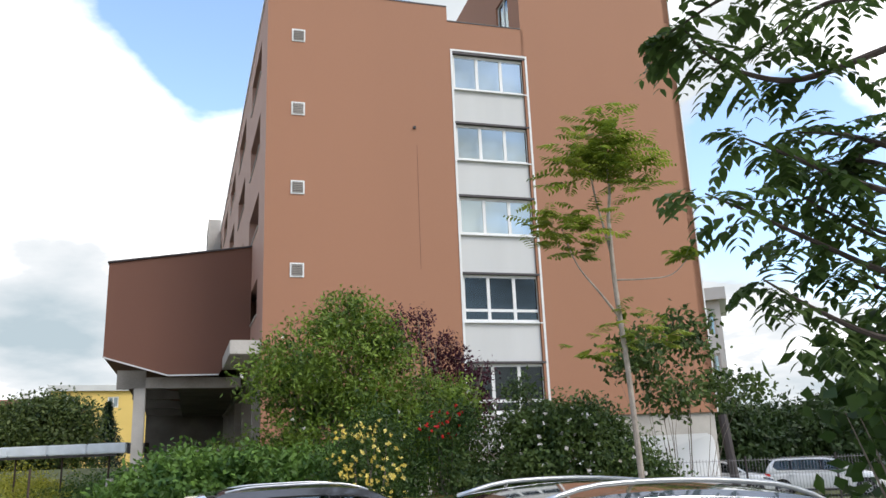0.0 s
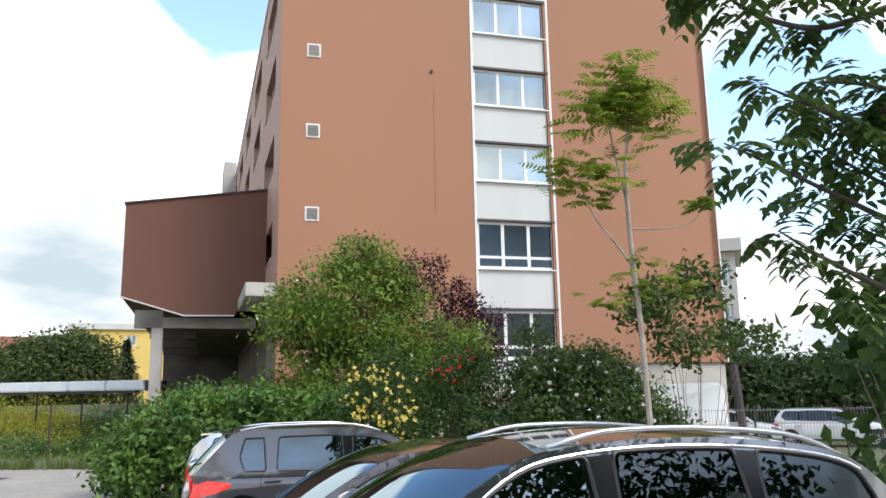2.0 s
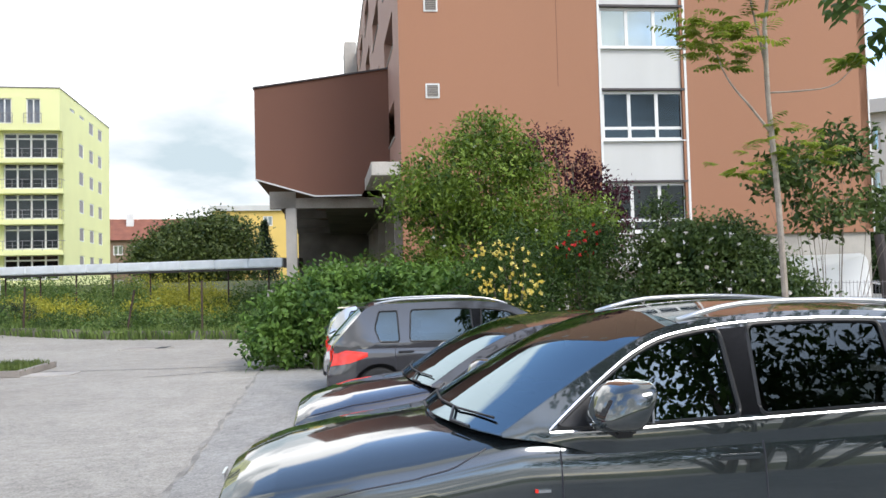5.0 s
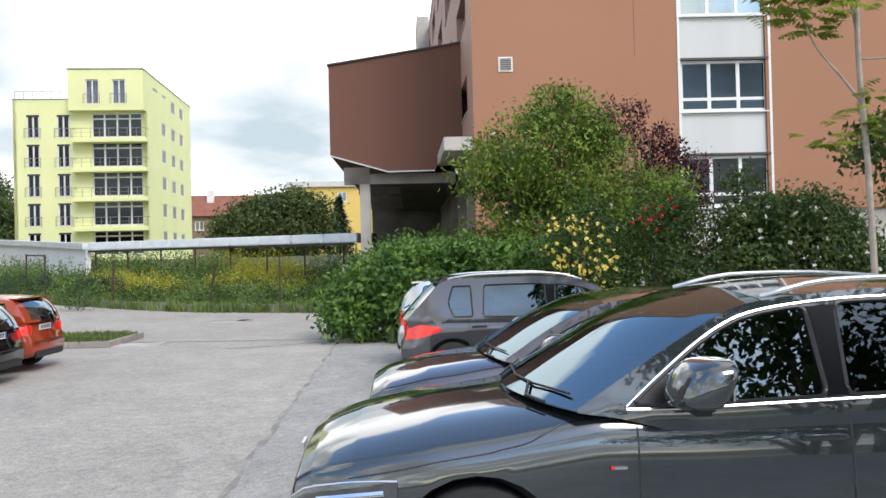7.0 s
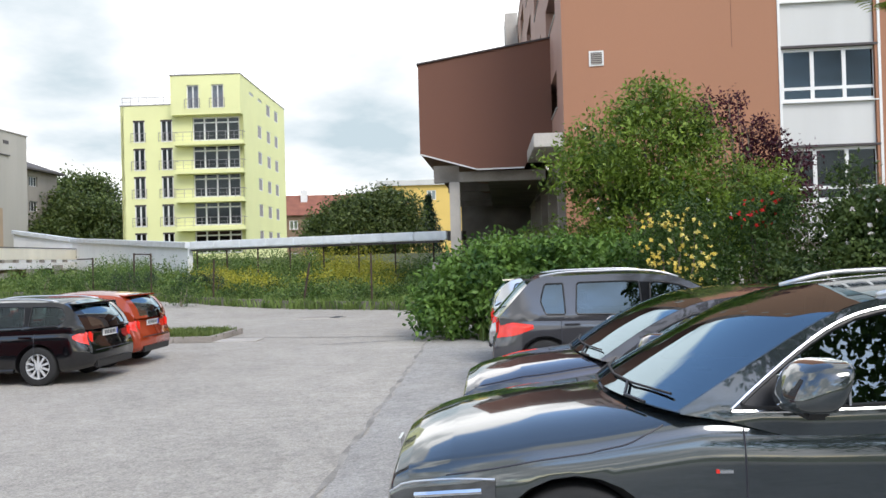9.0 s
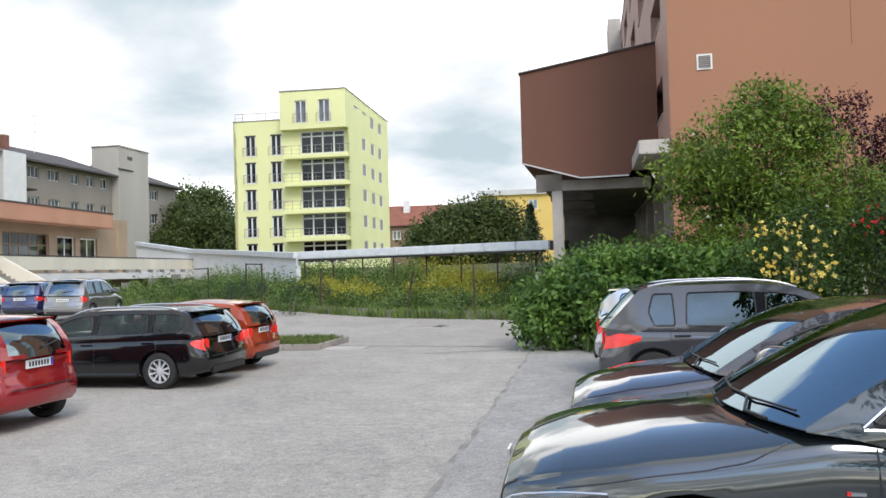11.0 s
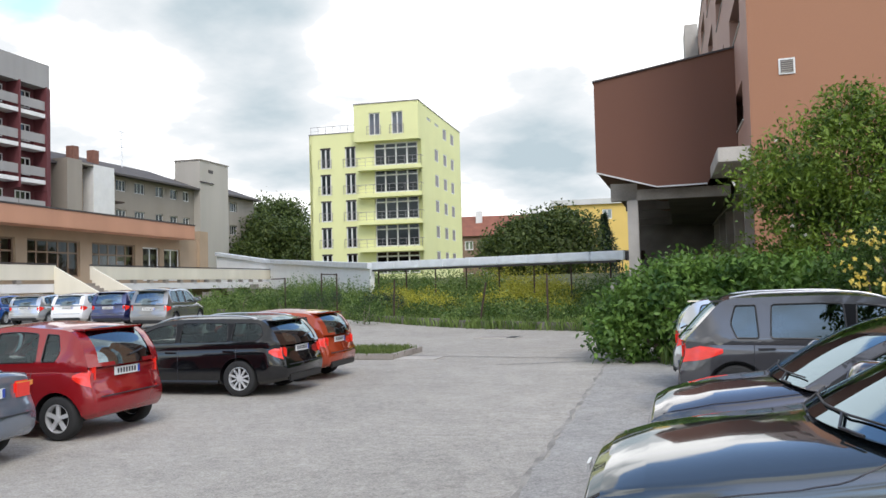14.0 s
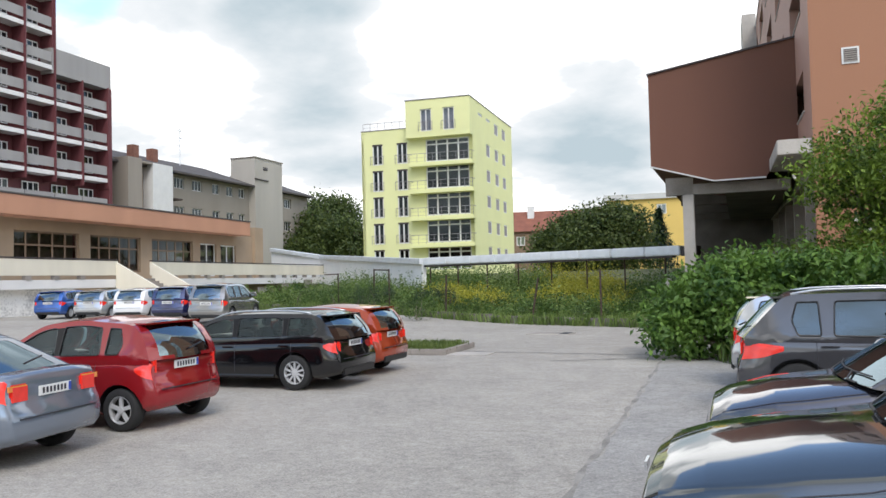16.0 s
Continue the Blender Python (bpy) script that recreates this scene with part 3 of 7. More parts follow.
# a paler concrete apron beside the asphalt, under the car row
av, af = [], []
for j in range(41):
    y = -6 + 0.6 * j
    for i in range(9):
        x = seam_x(y) + i * 1.1 + (0.04 * math.sin(y * 5.1) + 0.03 * math.sin(y * 13) if i == 0 else 0)
        av.append((x, y, ground_z(x, y) + 0.006))
af = [(j * 9 + i, j * 9 + i + 1, (j + 1) * 9 + i + 1, (j + 1) * 9 + i) for j in range(40) for i in range(8)]
tagged(obj("apron", av, af, M["apron"], None, "", True), "pale concrete apron with a ragged edge under parked cars", "pavement", kind="structure")
sv, sf = [], []
for j in range(61):
    y = -6 + 0.4 * j
    x = seam_x(y) - 0.03 + 0.025 * math.sin(y * 3.3)
    wd = 0.03 + 0.02 * math.sin(y * 7.7)
    for q in (x - wd, x + wd):
        sv.append((q, y, ground_z(q, y) + 0.008))
sf = [(2 * j, 2 * j + 1, 2 * j + 3, 2 * j + 2) for j in range(60)]
tagged(obj("joint_strip", sv, sf, mat("gritty_joint", (0.275, 0.258, 0.228), 0.95, 0.4, 3.0, 0.6), None), "dark gritty joint between asphalt and concrete apron", "joint", kind="structure")
for (xa, ya, xb, yb, wd) in ((-9.3, 16.4, -7.2, 18.1, 0.05), (-14, 17.5, -7.4, 18.6, 0.035), (-16, 10, -12, 21, 0.03)):
    vs = []
    for k in range(13):
        t = k / 12
        x, y = xa + (xb - xa) * t + rnd(-.05, .05), ya + (yb - ya) * t + rnd(-.05, .05)
        for q in (-wd, wd):
            vs.append((x + q * 0.4, y + q, ground_z(x, y) + 0.012))
    tagged(obj("crack", vs, [(2 * j, 2 * j + 1, 2 * j + 3, 2 * j + 2) for j in range(12)], M["ink"]), "dark crack across the worn asphalt", "crack", kind="structure")

# drain cover
g = thing("drain_cover", "sunken rectangular drain with a pale metal rim in asphalt", "drain", Matrix.Translation((-13.51, 24.27, 0.0)) @ pose(0, 0, 0, 0, 0, 12))
boxed("rim", (-0.75, -0.45, 0.0, 0.75, 0.45, 0.03), M["concrete_light"], g)
boxed("cover", (-0.68, -0.38, 0.031, 0.3, 0.38, 0.036), M["concrete"], g)
# black plate on top: the darkness of the drain opening is painted
boxed("slot", (0.36, -0.38, 0.031, 0.68, 0.38, 0.036), M["dark"], g)

# grass island with kerb
fx, fy = -0.96, -0.28
IS = Matrix(((fx, 0.28, 0, -12.41), (fy, -0.96, 0, 16.70), (0, 0, 1, 0), (0, 0, 0, 1)))
isl = thing("grass_island", "raised grass island edged with concrete kerbstones", "island", IS, kind="structure")
boxed("bed", (0.12, -2.3, 0.0, 22, -0.12, 0.13), M["soil"], isl)
for k in range(22):
    for (a, b) in (((k, -0.12), (k + 0.99, 0.0)), ((k, -2.42), (k + 0.99, -2.3))):
        boxed("kerbstone", (a[0], a[1], 0, b[0], b[1], 0.15), M["concrete"], isl, bevel=0.012)
for k in range(3):
    boxed("kerbstone", (-0.0, -0.72 * k - 0.84, 0, 0.12, -0.72 * k - 0.13, 0.15), M["concrete"], isl, bevel=0.012)
boxed("gutter_slab", (-1.1, -0.75, 0.0, -0.02, 0.05, 0.02), M["concrete_light"], isl)

# ---- brown office block with the hall on stilts ----
FU = (math.cos(radians(15)), math.sin(radians(15)))       # along the end facade
FO = (math.sin(radians(15)), -math.cos(radians(15)))      # its outward side
CL = (-5.85, 28.56)
SU = unit(17)                                             # along the long side, away
SO = (-math.cos(radians(17)), -math.sin(radians(17)))
bld = thing("office_building", "brown-clad office block with white window strip and small vents", "building")
WS, SW = 7.56, 3.33                                       # window strip: where it starts, how wide
win_rows = [(5.48, 1.94), (8.98, 1.94), (12.18, 1.62), (15.33, 1.62), (18.5, 1.66)]
holes = [(WS, WS + SW, 2.1, 18.58)]
wall("wall", CL, FU, FO, 10.75, 3.42, 19.95, holes, M["clad"], bld, 0.35)
wall("wall", (CL[0], CL[1]), FU, FO, 7.43, 19.952, 20.62, [], M["clad"], bld, 0.35)
wall("wall", (CL[0] + FU[0] * 10.75, CL[1] + FU[1] * 10.75), FU, FO, 7.55, 3.42, 25.5, [], M["clad"], bld, 0.35)
bm = bmesh.new()
box(bm, 0, -0.02, 20.62, 7.43, 0.36, 20.68)
box(bm, 7.43, -0.02, 19.95, 10.75, 0.36, 20.0)
part("coping", bm, M["frame_dark"], bld).matrix_local = frame_m(CL, FU, FO)
# plinth
boxed("plinth", (0.1, 0.12, -0.3, 18.2, 0.6, 3.42), M["concrete_light"], bld).matrix_local = frame_m(CL, FU, FO)
# strip of windows and panels: old casements with a low transom at the bottom, newer panes that mirror the sky above
fm = frame_m((CL[0] + FU[0] * WS, CL[1] + FU[1] * WS), FU, FO)
for k, (zt, wh) in enumerate(win_rows):
    # white boards behind the upper panes paint in the mirrored sky's brightness
    window(bld, fm @ Matrix.Translation((0.05, 0, zt - wh + 0.03)), SW - 0.1, wh - 0.06, 3, M["white"], M["pane"] if k > 1 else M["pane_dark"], 0.14, 0.11, 0.47 if k < 2 else None, M["sky_backing"] if k > 1 else M["dark"], 0.25)
    below = win_rows[k - 1][0] if k else 2.1
    boxed("spandrel_panel", (0.05, 0.1, below + 0.06, SW - 0.05, 0.24, zt - wh - 0.01), M["panel"], bld).matrix_local = fm
    boxed("drip_ledge", (0.02, -0.03, zt - 0.03, SW - 0.02, 0.2, zt + 0.05), M["frame_dark"], bld).matrix_local = fm
    boxed("window_sill", (0.03, -0.02, zt - wh - 0.02, SW - 0.03, 0.15, zt - wh + 0.025), M["white"], bld).matrix_local = fm
for x in (-0.05, SW - 0.04):
    boxed("trim", (x, -0.03, 2.1, x + 0.09, 0.2, 18.58), M["white"], bld).matrix_local = fm
boxed("trim", (-0.05, -0.03, 18.58, SW + 0.05, 0.2, 18.66), M["white"], bld).matrix_local = fm
# vents
for zc in (8.93, 12.15, 15.38, 18.54):
    v = boxed("vent", (0.95, -0.035, zc - 0.27, 1.47, 0.02, zc + 0.27), M["white"], bld, "white-framed wall vent")
    v.matrix_local = frame_m(CL, FU, FO)
    for k in range(6):
        boxed("slat", (1.01, -0.06, zc - 0.21 + k * 0.07, 1.41, -0.036, zc - 0.165 + k * 0.07), M["concrete"], v)
    # black plate that paints the shade between the slats
    boxed("shadow_gap", (1.01, -0.04, zc - 0.21, 1.41, -0.0355, zc + 0.21), M["dark"], v)
# stain line under a small outlet
boxed("joint_line", (5.93, -0.006, 9.1, 5.945, 0.0, 14.2), M["clad_dark"], bld).matrix_local = frame_m(CL, FU, FO)
boxed("outlet", (5.8, -0.08, 14.9, 5.9, 0.0, 15.0), M["black"], bld).matrix_local = frame_m(CL, FU, FO)
boxed("edge_trim", (18.27, -0.02, 3.42, 18.33, 0.3, 25.5), M["white"], bld).matrix_local = frame_m(CL, FU, FO)
# long side, with slanted deep windows; its paler cladding has sky light painted in
LEN = 52
sm = frame_m(CL, SU, SO)
side_rows = (9.15, 12.75, 16.2, 19.5)
side_x = [2.4 + 8.0 * i for i in range(6)]
side = wall("wall", CL, SU, SO, LEN, 5.6, 20.6, [(x, x + 4.6, zt - 1.45, zt) for zt in side_rows for x in side_x], M["clad_side"], bld, 0.45)
for zt in side_rows:
    for x in side_x:
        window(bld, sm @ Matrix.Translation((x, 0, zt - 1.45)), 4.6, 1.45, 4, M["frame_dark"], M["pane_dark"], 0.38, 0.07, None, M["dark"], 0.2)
        boxed("window_sill", (x - 0.05, -0.04, zt - 1.52, x + 4.65, 0.05, zt - 1.451), M["concrete_light"], bld).matrix_local = sm
boxed("coping", (0, -0.06, 20.6, LEN, 0.5, 20.7), M["metal"], bld).matrix_local = sm
boxed("stair_tower", (36, -1.0, 5.6, 40, 0.0, 21.6), M["concrete_light"], bld, "pale stair tower on the long side").matrix_local = sm
# roof, far faces, raised part behind the stepped parapet
W2 = 18.3
bm = bmesh.new()
box(bm, 0.3, 0.3, 19.7, W2 - 0.05, LEN, 19.95)
part("roof", bm, M["roof_dark"], bld).matrix_local = frame_m(CL, FU, FO)
wall("wall", (CL[0] + FU[0] * 18.3, CL[1] + FU[1] * 18.3), (-FO[0], -FO[1]), FU, LEN, 3.55, 25.5, [], M["clad"], bld, 0.35)
wall("wall", (CL[0] + FU[0] * 10.75 - FO[0] * 0.35, CL[1] + FU[1] * 10.75 - FO[1] * 0.35), (-FO[0], -FO[1]), (-FU[0], -FU[1]), 16, 19.96, 25.5, [(0.9, 2.4, 20.5, 22.6)], M["clad"], bld, 0.3)
window(bld, frame_m((CL[0] + FU[0] * 10.75 - FO[0] * 1.25, CL[1] + FU[1] * 10.75 - FO[1] * 1.25), (-FO[0], -FO[1]), (-FU[0], -FU[1])) @ Matrix.Translation((0, 0, 20.5)), 1.5, 2.1, 2, M["white"], M["pane"], 0.1, 0.07, None, M["dark"])
bm = bmesh.new()
box(bm, 11.1, 0.36, 25.2, W2 - 0.4, 16, 25.45)
part("roof", bm, M["roof_dark"], bld).matrix_local = frame_m(CL, FU, FO)
wall("wall", (CL[0] + SU[0] * LEN, CL[1] + SU[1] * LEN), FU, (-FO[0], -FO[1]), 18.25, 3.5, 20.6, [], M["clad"], bld, 0.3)
# floor over the open ground storey, columns beneath
bm = bmesh.new()
box(bm, 0.0, 0.0, 5.2, LEN, 0.5, 5.6)
part("edge_beam", bm, M["concrete"], bld).matrix_local = sm
for i in range(9):
    boxed("column", (4 + 5.2 * i, 0.05, -0.3, 4.4 + 5.2 * i, 0.45, 5.2), M["concrete"], bld).matrix_local = sm
    for k in range(3):
        boxed("mullion", (5 + 5.2 * i + k * 1.3, 1.3, 0.0, 5.1 + 5.2 * i + k * 1.3, 1.4, 5.2), M["concrete"], bld).matrix_local = sm
boxed("recessed_wall", (0.5, 1.6, 0.0, LEN, 1.9, 5.6), M["brick"], bld).matrix_local = sm
boxed("balcony_slab", (0.1, -1.1, 5.85, 5.0, -0.01, 6.35), M["concrete_light"], bld, "stained concrete slab", 0.02).matrix_local = sm

# hall on stilts
hall = thing("raised_hall", "dark brown windowless hall on concrete stilts beside office block", "building")
HP = (-7.34, 33.42)
hm = Matrix(((-FU[0], SU[0], 0, HP[0]), (-FU[1], SU[1], 0, HP[1]), (0, 0, 1, 0), (0, 0, 0, 1)))  # x to the left along the face, y away
HW, HD = 5.64, 34.0
prof = [(0.0, 11.1), (HW, 10.21), (HW, 6.41), (3.2, 5.68), (1.22, 5.7), (0.75, 6.5), (0.0, 6.5)]
bm = bmesh.new()
va = [bm.verts.new((x, 0, z)) for x, z in prof]
vb = [bm.verts.new((x, HD, z)) for x, z in prof]
bm.faces.new(va)
bm.faces.new(vb[::-1])
for i in range(len(prof)):
    bm.faces.new((va[i], va[(i + 1) % len(prof)], vb[(i + 1) % len(prof)], vb[i]))
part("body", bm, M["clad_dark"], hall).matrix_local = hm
bm = bmesh.new()


def strip(bm, a, b, d, y0, y1):
    (xa, za), (xb, zb) = a, b
    v = [bm.verts.new(q) for q in ((xa, y0, za), (xb, y0, zb), (xb, y0, zb + d), (xa, y0, za + d), (xa, y1, za), (xb, y1, zb), (xb, y1, zb + d), (xa, y1, za + d))]
    for f in ((0, 1, 2, 3), (7, 6, 5, 4), (0, 4, 5, 1), (1, 5, 6, 2), (2, 6, 7, 3), (3, 7, 4, 0)):
        bm.faces.new([v[i] for i in f])


strip(bm, (-0.05, 11.105), (HW + 0.05, 10.215), 0.06, -0.08, HD)
part("roof_edge", bm, M["frame_dark"], hall).matrix_local = hm
bm = bmesh.new()
strip(bm, (HW + 0.02, 6.36), (3.2, 5.63), 0.06, -0.05, 0.02)
strip(bm, (3.2, 5.63), (1.22, 5.65), 0.06, -0.05, 0.02)
part("drip_trim", bm, M["panel"], hall).matrix_local = hm
for y in (0.9,):
    bm = bmesh.new()
    box(bm, 0.3, y - 0.2, 5.22, HW - 0.75, y + 0.2, 5.66)
    box(bm, HW - 1.6, y - 0.2, 5.22, HW - 0.5, y + 0.2, 5.95)
    part("beam", bm, M["concrete"], hall).matrix_local = hm
    boxed("column", (HW - 1.62, y - 0.22, -0.3, HW - 1.17, y + 0.22, 5.22), M["concrete_light"], hall, "rough concrete column", 0.02).matrix_local = hm
# soffit and ribs in the concrete with shade painted in
boxed("soffit", (0.3, 1.2, 5.3, 2.8, HD, 5.6), M["concrete_shaded"], hall).matrix_local = hm
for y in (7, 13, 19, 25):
    boxed("rib", (0.3, y, 5.3, HW - 0.7, y + 0.35, 5.9), M["concrete_shaded"], hall).matrix_local = hm
# added wall that closes the view through, its darkness painted in too
boxed("back_wall", (-1.0, 21.0, -0.2, 5.0, 21.3, 5.6), M["concrete_shaded"], hall).matrix_local = hm
boxed("railing", (-1.0, 3.0, 2.7, 3.2, 3.1, 2.85), M["concrete"], hall).matrix_local = hm
boxed("railing_post", (2.9, 3.0, 0, 3.05, 3.1, 2.7), M["concrete"], hall).matrix_local = hm
boxed("low_wall", (-1.2, 3.4, -0.1, 1.6, 3.6, 2.3), M["brick"], hall).matrix_local = hm

# ---- lime apartment house ----
YU, YV = (-0.9472, -0.3206), (-0.3206, 0.9472)
YC = (-50.36, 74.42)
yo = (YV[0] * -1, YV[1] * -1)
lime = thing("apartment_building", "lime-green apartment block with balconies and dark windows", "building")
ym = Matrix(((YU[0], YV[0], 0, YC[0]), (YU[1], YV[1], 0, YC[1]), (0, 0, 1, 0), (0, 0, 0, 1)))  # x left along the front, y away


def lime_window(x, z, w_, h, parent=None):
    return window(lime, ym @ Matrix.Translation((x, 0, z)), w_, h, 2, M["white"], M["pane_dark"], 0.08, 0.14, None, M["dark"], 0.3)


fl = [2.98 + 3.08 * k for k in range(5)]
hl = [(0.4, 5.6, z + 0.1, z + 2.7) for z in fl]
hl += [(a, a + 1.3, z + 0.1, z + 2.55) for z in fl for a in (7.8, 10.85)]
wall("wall", YC, YU, yo, 13.5, 1.0, 18.28, hl, M["lime"], lime, 0.4)
wall("wall", (YC[0] + YU[0] * 7.6, YC[1] + YU[1] * 7.6), YU, yo, 5.9, 18.282, 19.4, [], M["lime"], lime, 0.4)
wall("wall", (YC[0] + yo[0] * 0.9, YC[1] + yo[1] * 0.9), YU, yo, 7.6, 18.28, 22.3, [(1.8, 3.15, 18.78, 21.34), (4.5, 5.85, 18.78, 21.34)], M["lime"], lime, 0.4)
for z in fl:
    window(lime, ym @ Matrix.Translation((0.4, 0, z + 0.1)), 5.2, 2.6, 4, M["white"], M["pane_dark"], 0.16, 0.15, 2.0, M["dark"], 0.3)
    for a in (7.8, 10.85):
        lime_window(a, z + 0.1, 1.3, 2.45)
        boxed("window_head", (a, 0.02, z + 2.35, a + 1.3, 0.07, z + 2.54), M["frame_dark"], lime).matrix_local = ym
for a in (1.8, 4.5):
    w_ = window(lime, ym @ Matrix.Translation((a, -0.9, 18.78)), 1.35, 2.56, 2, M["white"], M["pane_blue"], 0.12, 0.12, None, M["blind"], 0.3)


def rail_part(x0, x1, y, z, side=True):
    bm = bmesh.new()
    n = max(3, int((x1 - x0) / 0.9))
    for i in range(n + 1):
        x = x0 + (x1 - x0) * i / n
        tube(bm, (x, y, z), (x, y, z + 1.0), 0.025, n=5)
    tube(bm, (x0, y, z + 1.0), (x1, y, z + 1.0), 0.03, n=5)
    tube(bm, (x0, y, z + 0.55), (x1, y, z + 0.55), 0.012, n=4)
    tube(bm, (x0, y, z + 0.15), (x1, y, z + 0.15), 0.012, n=4)
    if side:
        for x in (x0, x1):
            tube(bm, (x, y, z + 1.0), (x, 0.0, z + 1.0), 0.03, n=5)
    part("railing", bm, M["shutter"], lime).matrix_local = ym


for z in fl[0:]:
    b = boxed("balcony", (-0.3, -1.1, z - 0.5, 7.3, -0.002, z - 0.05), M["lime"], lime, bevel=0.03)
    b.matrix_local = ym
    rail_part(-0.2, 7.2, -1.05, z - 0.05)
    for a in (7.8, 10.85):
        rail_part(a - 0.15, a + 1.45, -0.22, z + 0.1)
for a in (1.8, 4.5):
    rail_part(a - 0.15, a + 1.5, -1.1, 18.8, False)
rail_part(7.9, 13.4, 0.3, 19.4, False)
sh = [(a, a + 1.9, z + 1.25, z + 2.75) for z in fl for a in (6.2, 10.5, 14.5)] + [(a, a + 2.0, 19.88, 21.28) for a in (10.5, 14.6)] + [(a, a + 1.9, 20.9, 21.25) for a in (2.8, 6.5)]
wall("wall", YC, YV, (-YU[0], -YU[1]), 20.2, 1.0, 22.3, sh, M["lime"], lime, 0.4)
smy = frame_m(YC, YV, (-YU[0], -YU[1]))
for (a, b, c, d) in sh:
    window(lime, smy @ Matrix.Translation((a, 0, c)), b - a, d - c, 1, M["metal"], M["shutter"], 0.05, 0.1, None, M["concrete"], 0.1)
bm = bmesh.new()
box(bm, 0.0, -0.9, 22.3, 7.62, 20.2, 22.4)
box(bm, 7.62, 0.0, 19.4, 13.5, 20.2, 19.45)
box(bm, 0.0, -0.9, 18.14, 7.6, -0.002, 18.278)
part("roof", bm, M["lime"], lime).matrix_local = ym
boxed("roof_edge", (-0.06, -0.98, 22.404, 7.66, 20.25, 22.5), M["shutter"], lime).matrix_local = ym
boxed("roof_edge", (7.67, -0.06, 19.454, 13.54, 20.25, 19.54), M["shutter"], lime).matrix_local = ym
bm = bmesh.new()
box(bm, 0.0, -0.5, 18.29, 0.01, 0.0, 22.29)
box(bm, 7.59, -0.5, 18.29, 7.6, 6.0, 22.29)
part("cheek", bm, M["lime"], lime).matrix_local = ym
wall("wall", (YC[0] + YU[0] * 13.5, YC[1] + YU[1] * 13.5), YV, YU, 20.2, 1.0, 19.4, [], M["lime"], lime, 0.4)
wall("wall", (YC[0] + YV[0] * 20.2, YC[1] + YV[1] * 20.2), YU, YV, 13.5, 1.0, 19.4, [], M["lime"], lime, 0.4)

# ---- low restaurant with terrace ----
TU = unit(20.5)
TO = (math.cos(radians(20.5)), math.sin(radians(20.5)))
rest = thing("terrace_building", "low beige building with orange-brown fascia behind a terrace", "building")
RC = (-47.2, 13.1)                       # facade line, near end
rm = frame_m(RC, TU, TO)
RL = 43.6
op = [(a, b, 3.1, 5.75) for a, b in ((0.3, 3.8), (4.9, 10.6), (12.2, 18.0), (19.1, 24.7), (26.1, 31.8))] + [(32.9, 35.5, 2.75, 5.65), (36.2, 38.9, 2.75, 5.6)]
wall("wall", RC, TU, TO, RL, 0.3, 6.6, op, M["beige"], rest, 0.4)
for i, (a, b, c, d) in enumerate(op):
    window(rest, rm @ Matrix.Translation((a, 0, c)), b - a, d - c, 5 if i < 5 else 2, M["umber"] if i < 5 else M["white"], M["pane_brown"], 0.2, 0.12, 1.75 if i < 5 else None, M["curtain"] if i < 5 else M["blind"], 0.3)
f_ = boxed("fascia", (-3, -1.6, 6.5, 38.8, 0.4, 7.75), M["terracotta"], rest, bevel=0.03)
f_.matrix_local = rm
boxed("fascia_cap", (-3, -1.65, 7.75, 38.85, 0.45, 7.85), M["roof_dark"], rest).matrix_local = rm
boxed("roof", (-3, 0.4, 7.2, RL, 16, 7.5), M["roof_dark"], rest).matrix_local = rm
boxed("end_wall", (RL - 1.6, -0.3, 0.3, RL, 16, 7.5), M["beige"], rest).matrix_local = rm
ter = thing("terrace", "cream terrace parapet and slab with stair down to parked cars", "terrace")
TC = (-44.4, 17.6)
tm = frame_m(TC, TU, TO)
TL = 46.5
gap = (13.4, 17.0)
for a, b in ((-6, gap[0]), (gap[1], TL)):
    boxed("parapet", (a, 0.0, 2.75, b, 0.18, 3.7), M["cream"], ter, bevel=0.015).matrix_local = tm
    boxed("cap_rail", (a, -0.03, 3.74, b, 0.2, 3.82), M["frame_dark"], ter).matrix_local = tm
    n = int((b - a) / 2.2)
    for i in range(n):
        boxed("bracket", (a + 0.5 + i * 2.2, 0.0, 2.5, a + 0.9 + i * 2.2, 0.3, 2.75), M["concrete"], ter).matrix_local = tm
boxed("slab", (-6, 0.05, 1.95, gap[0], 4, 2.5), M["band"], ter, bevel=0.02).matrix_local = tm
boxed("slab", (gap[1], 0.05, 1.95, TL, 4, 2.5), M["band"], ter, bevel=0.02).matrix_local = tm
boxed("base_wall", (-6, 0.6, 0.0, 10, 1.0, 1.95), M["peel"], ter, "peeling white wall").matrix_local = tm
boxed("base_wall", (gap[1] + 3, 1.8, 0.0, TL - 1, 2.1, 1.95), M["beige"], ter).matrix_local = tm
for i in range(12):
    boxed("step", (gap[0], -3.9 + i * 0.33, 0.2, gap[1], -3.56 + i * 0.33, 0.6 + i * 0.175), M["concrete"], ter).matrix_local = tm
for x in (gap[0] - 0.2, gap[1]):
    bm = bmesh.new()
    v = [bm.verts.new((xx, y, z)) for xx in (x, x + 0.2) for y, z in ((-4.2, 0.2), (0, 0.2), (0, 3.6), (-4.2, 1.35))]
    for f in ((0, 1, 2, 3), (7, 6, 5, 4), (0, 4, 5, 1), (1, 5, 6, 2), (2, 6, 7, 3), (3, 7, 4, 0)):
        bm.faces.new([v[i] for i in f])
    part("stair_wall", bm, M["cream"], ter).matrix_local = tm
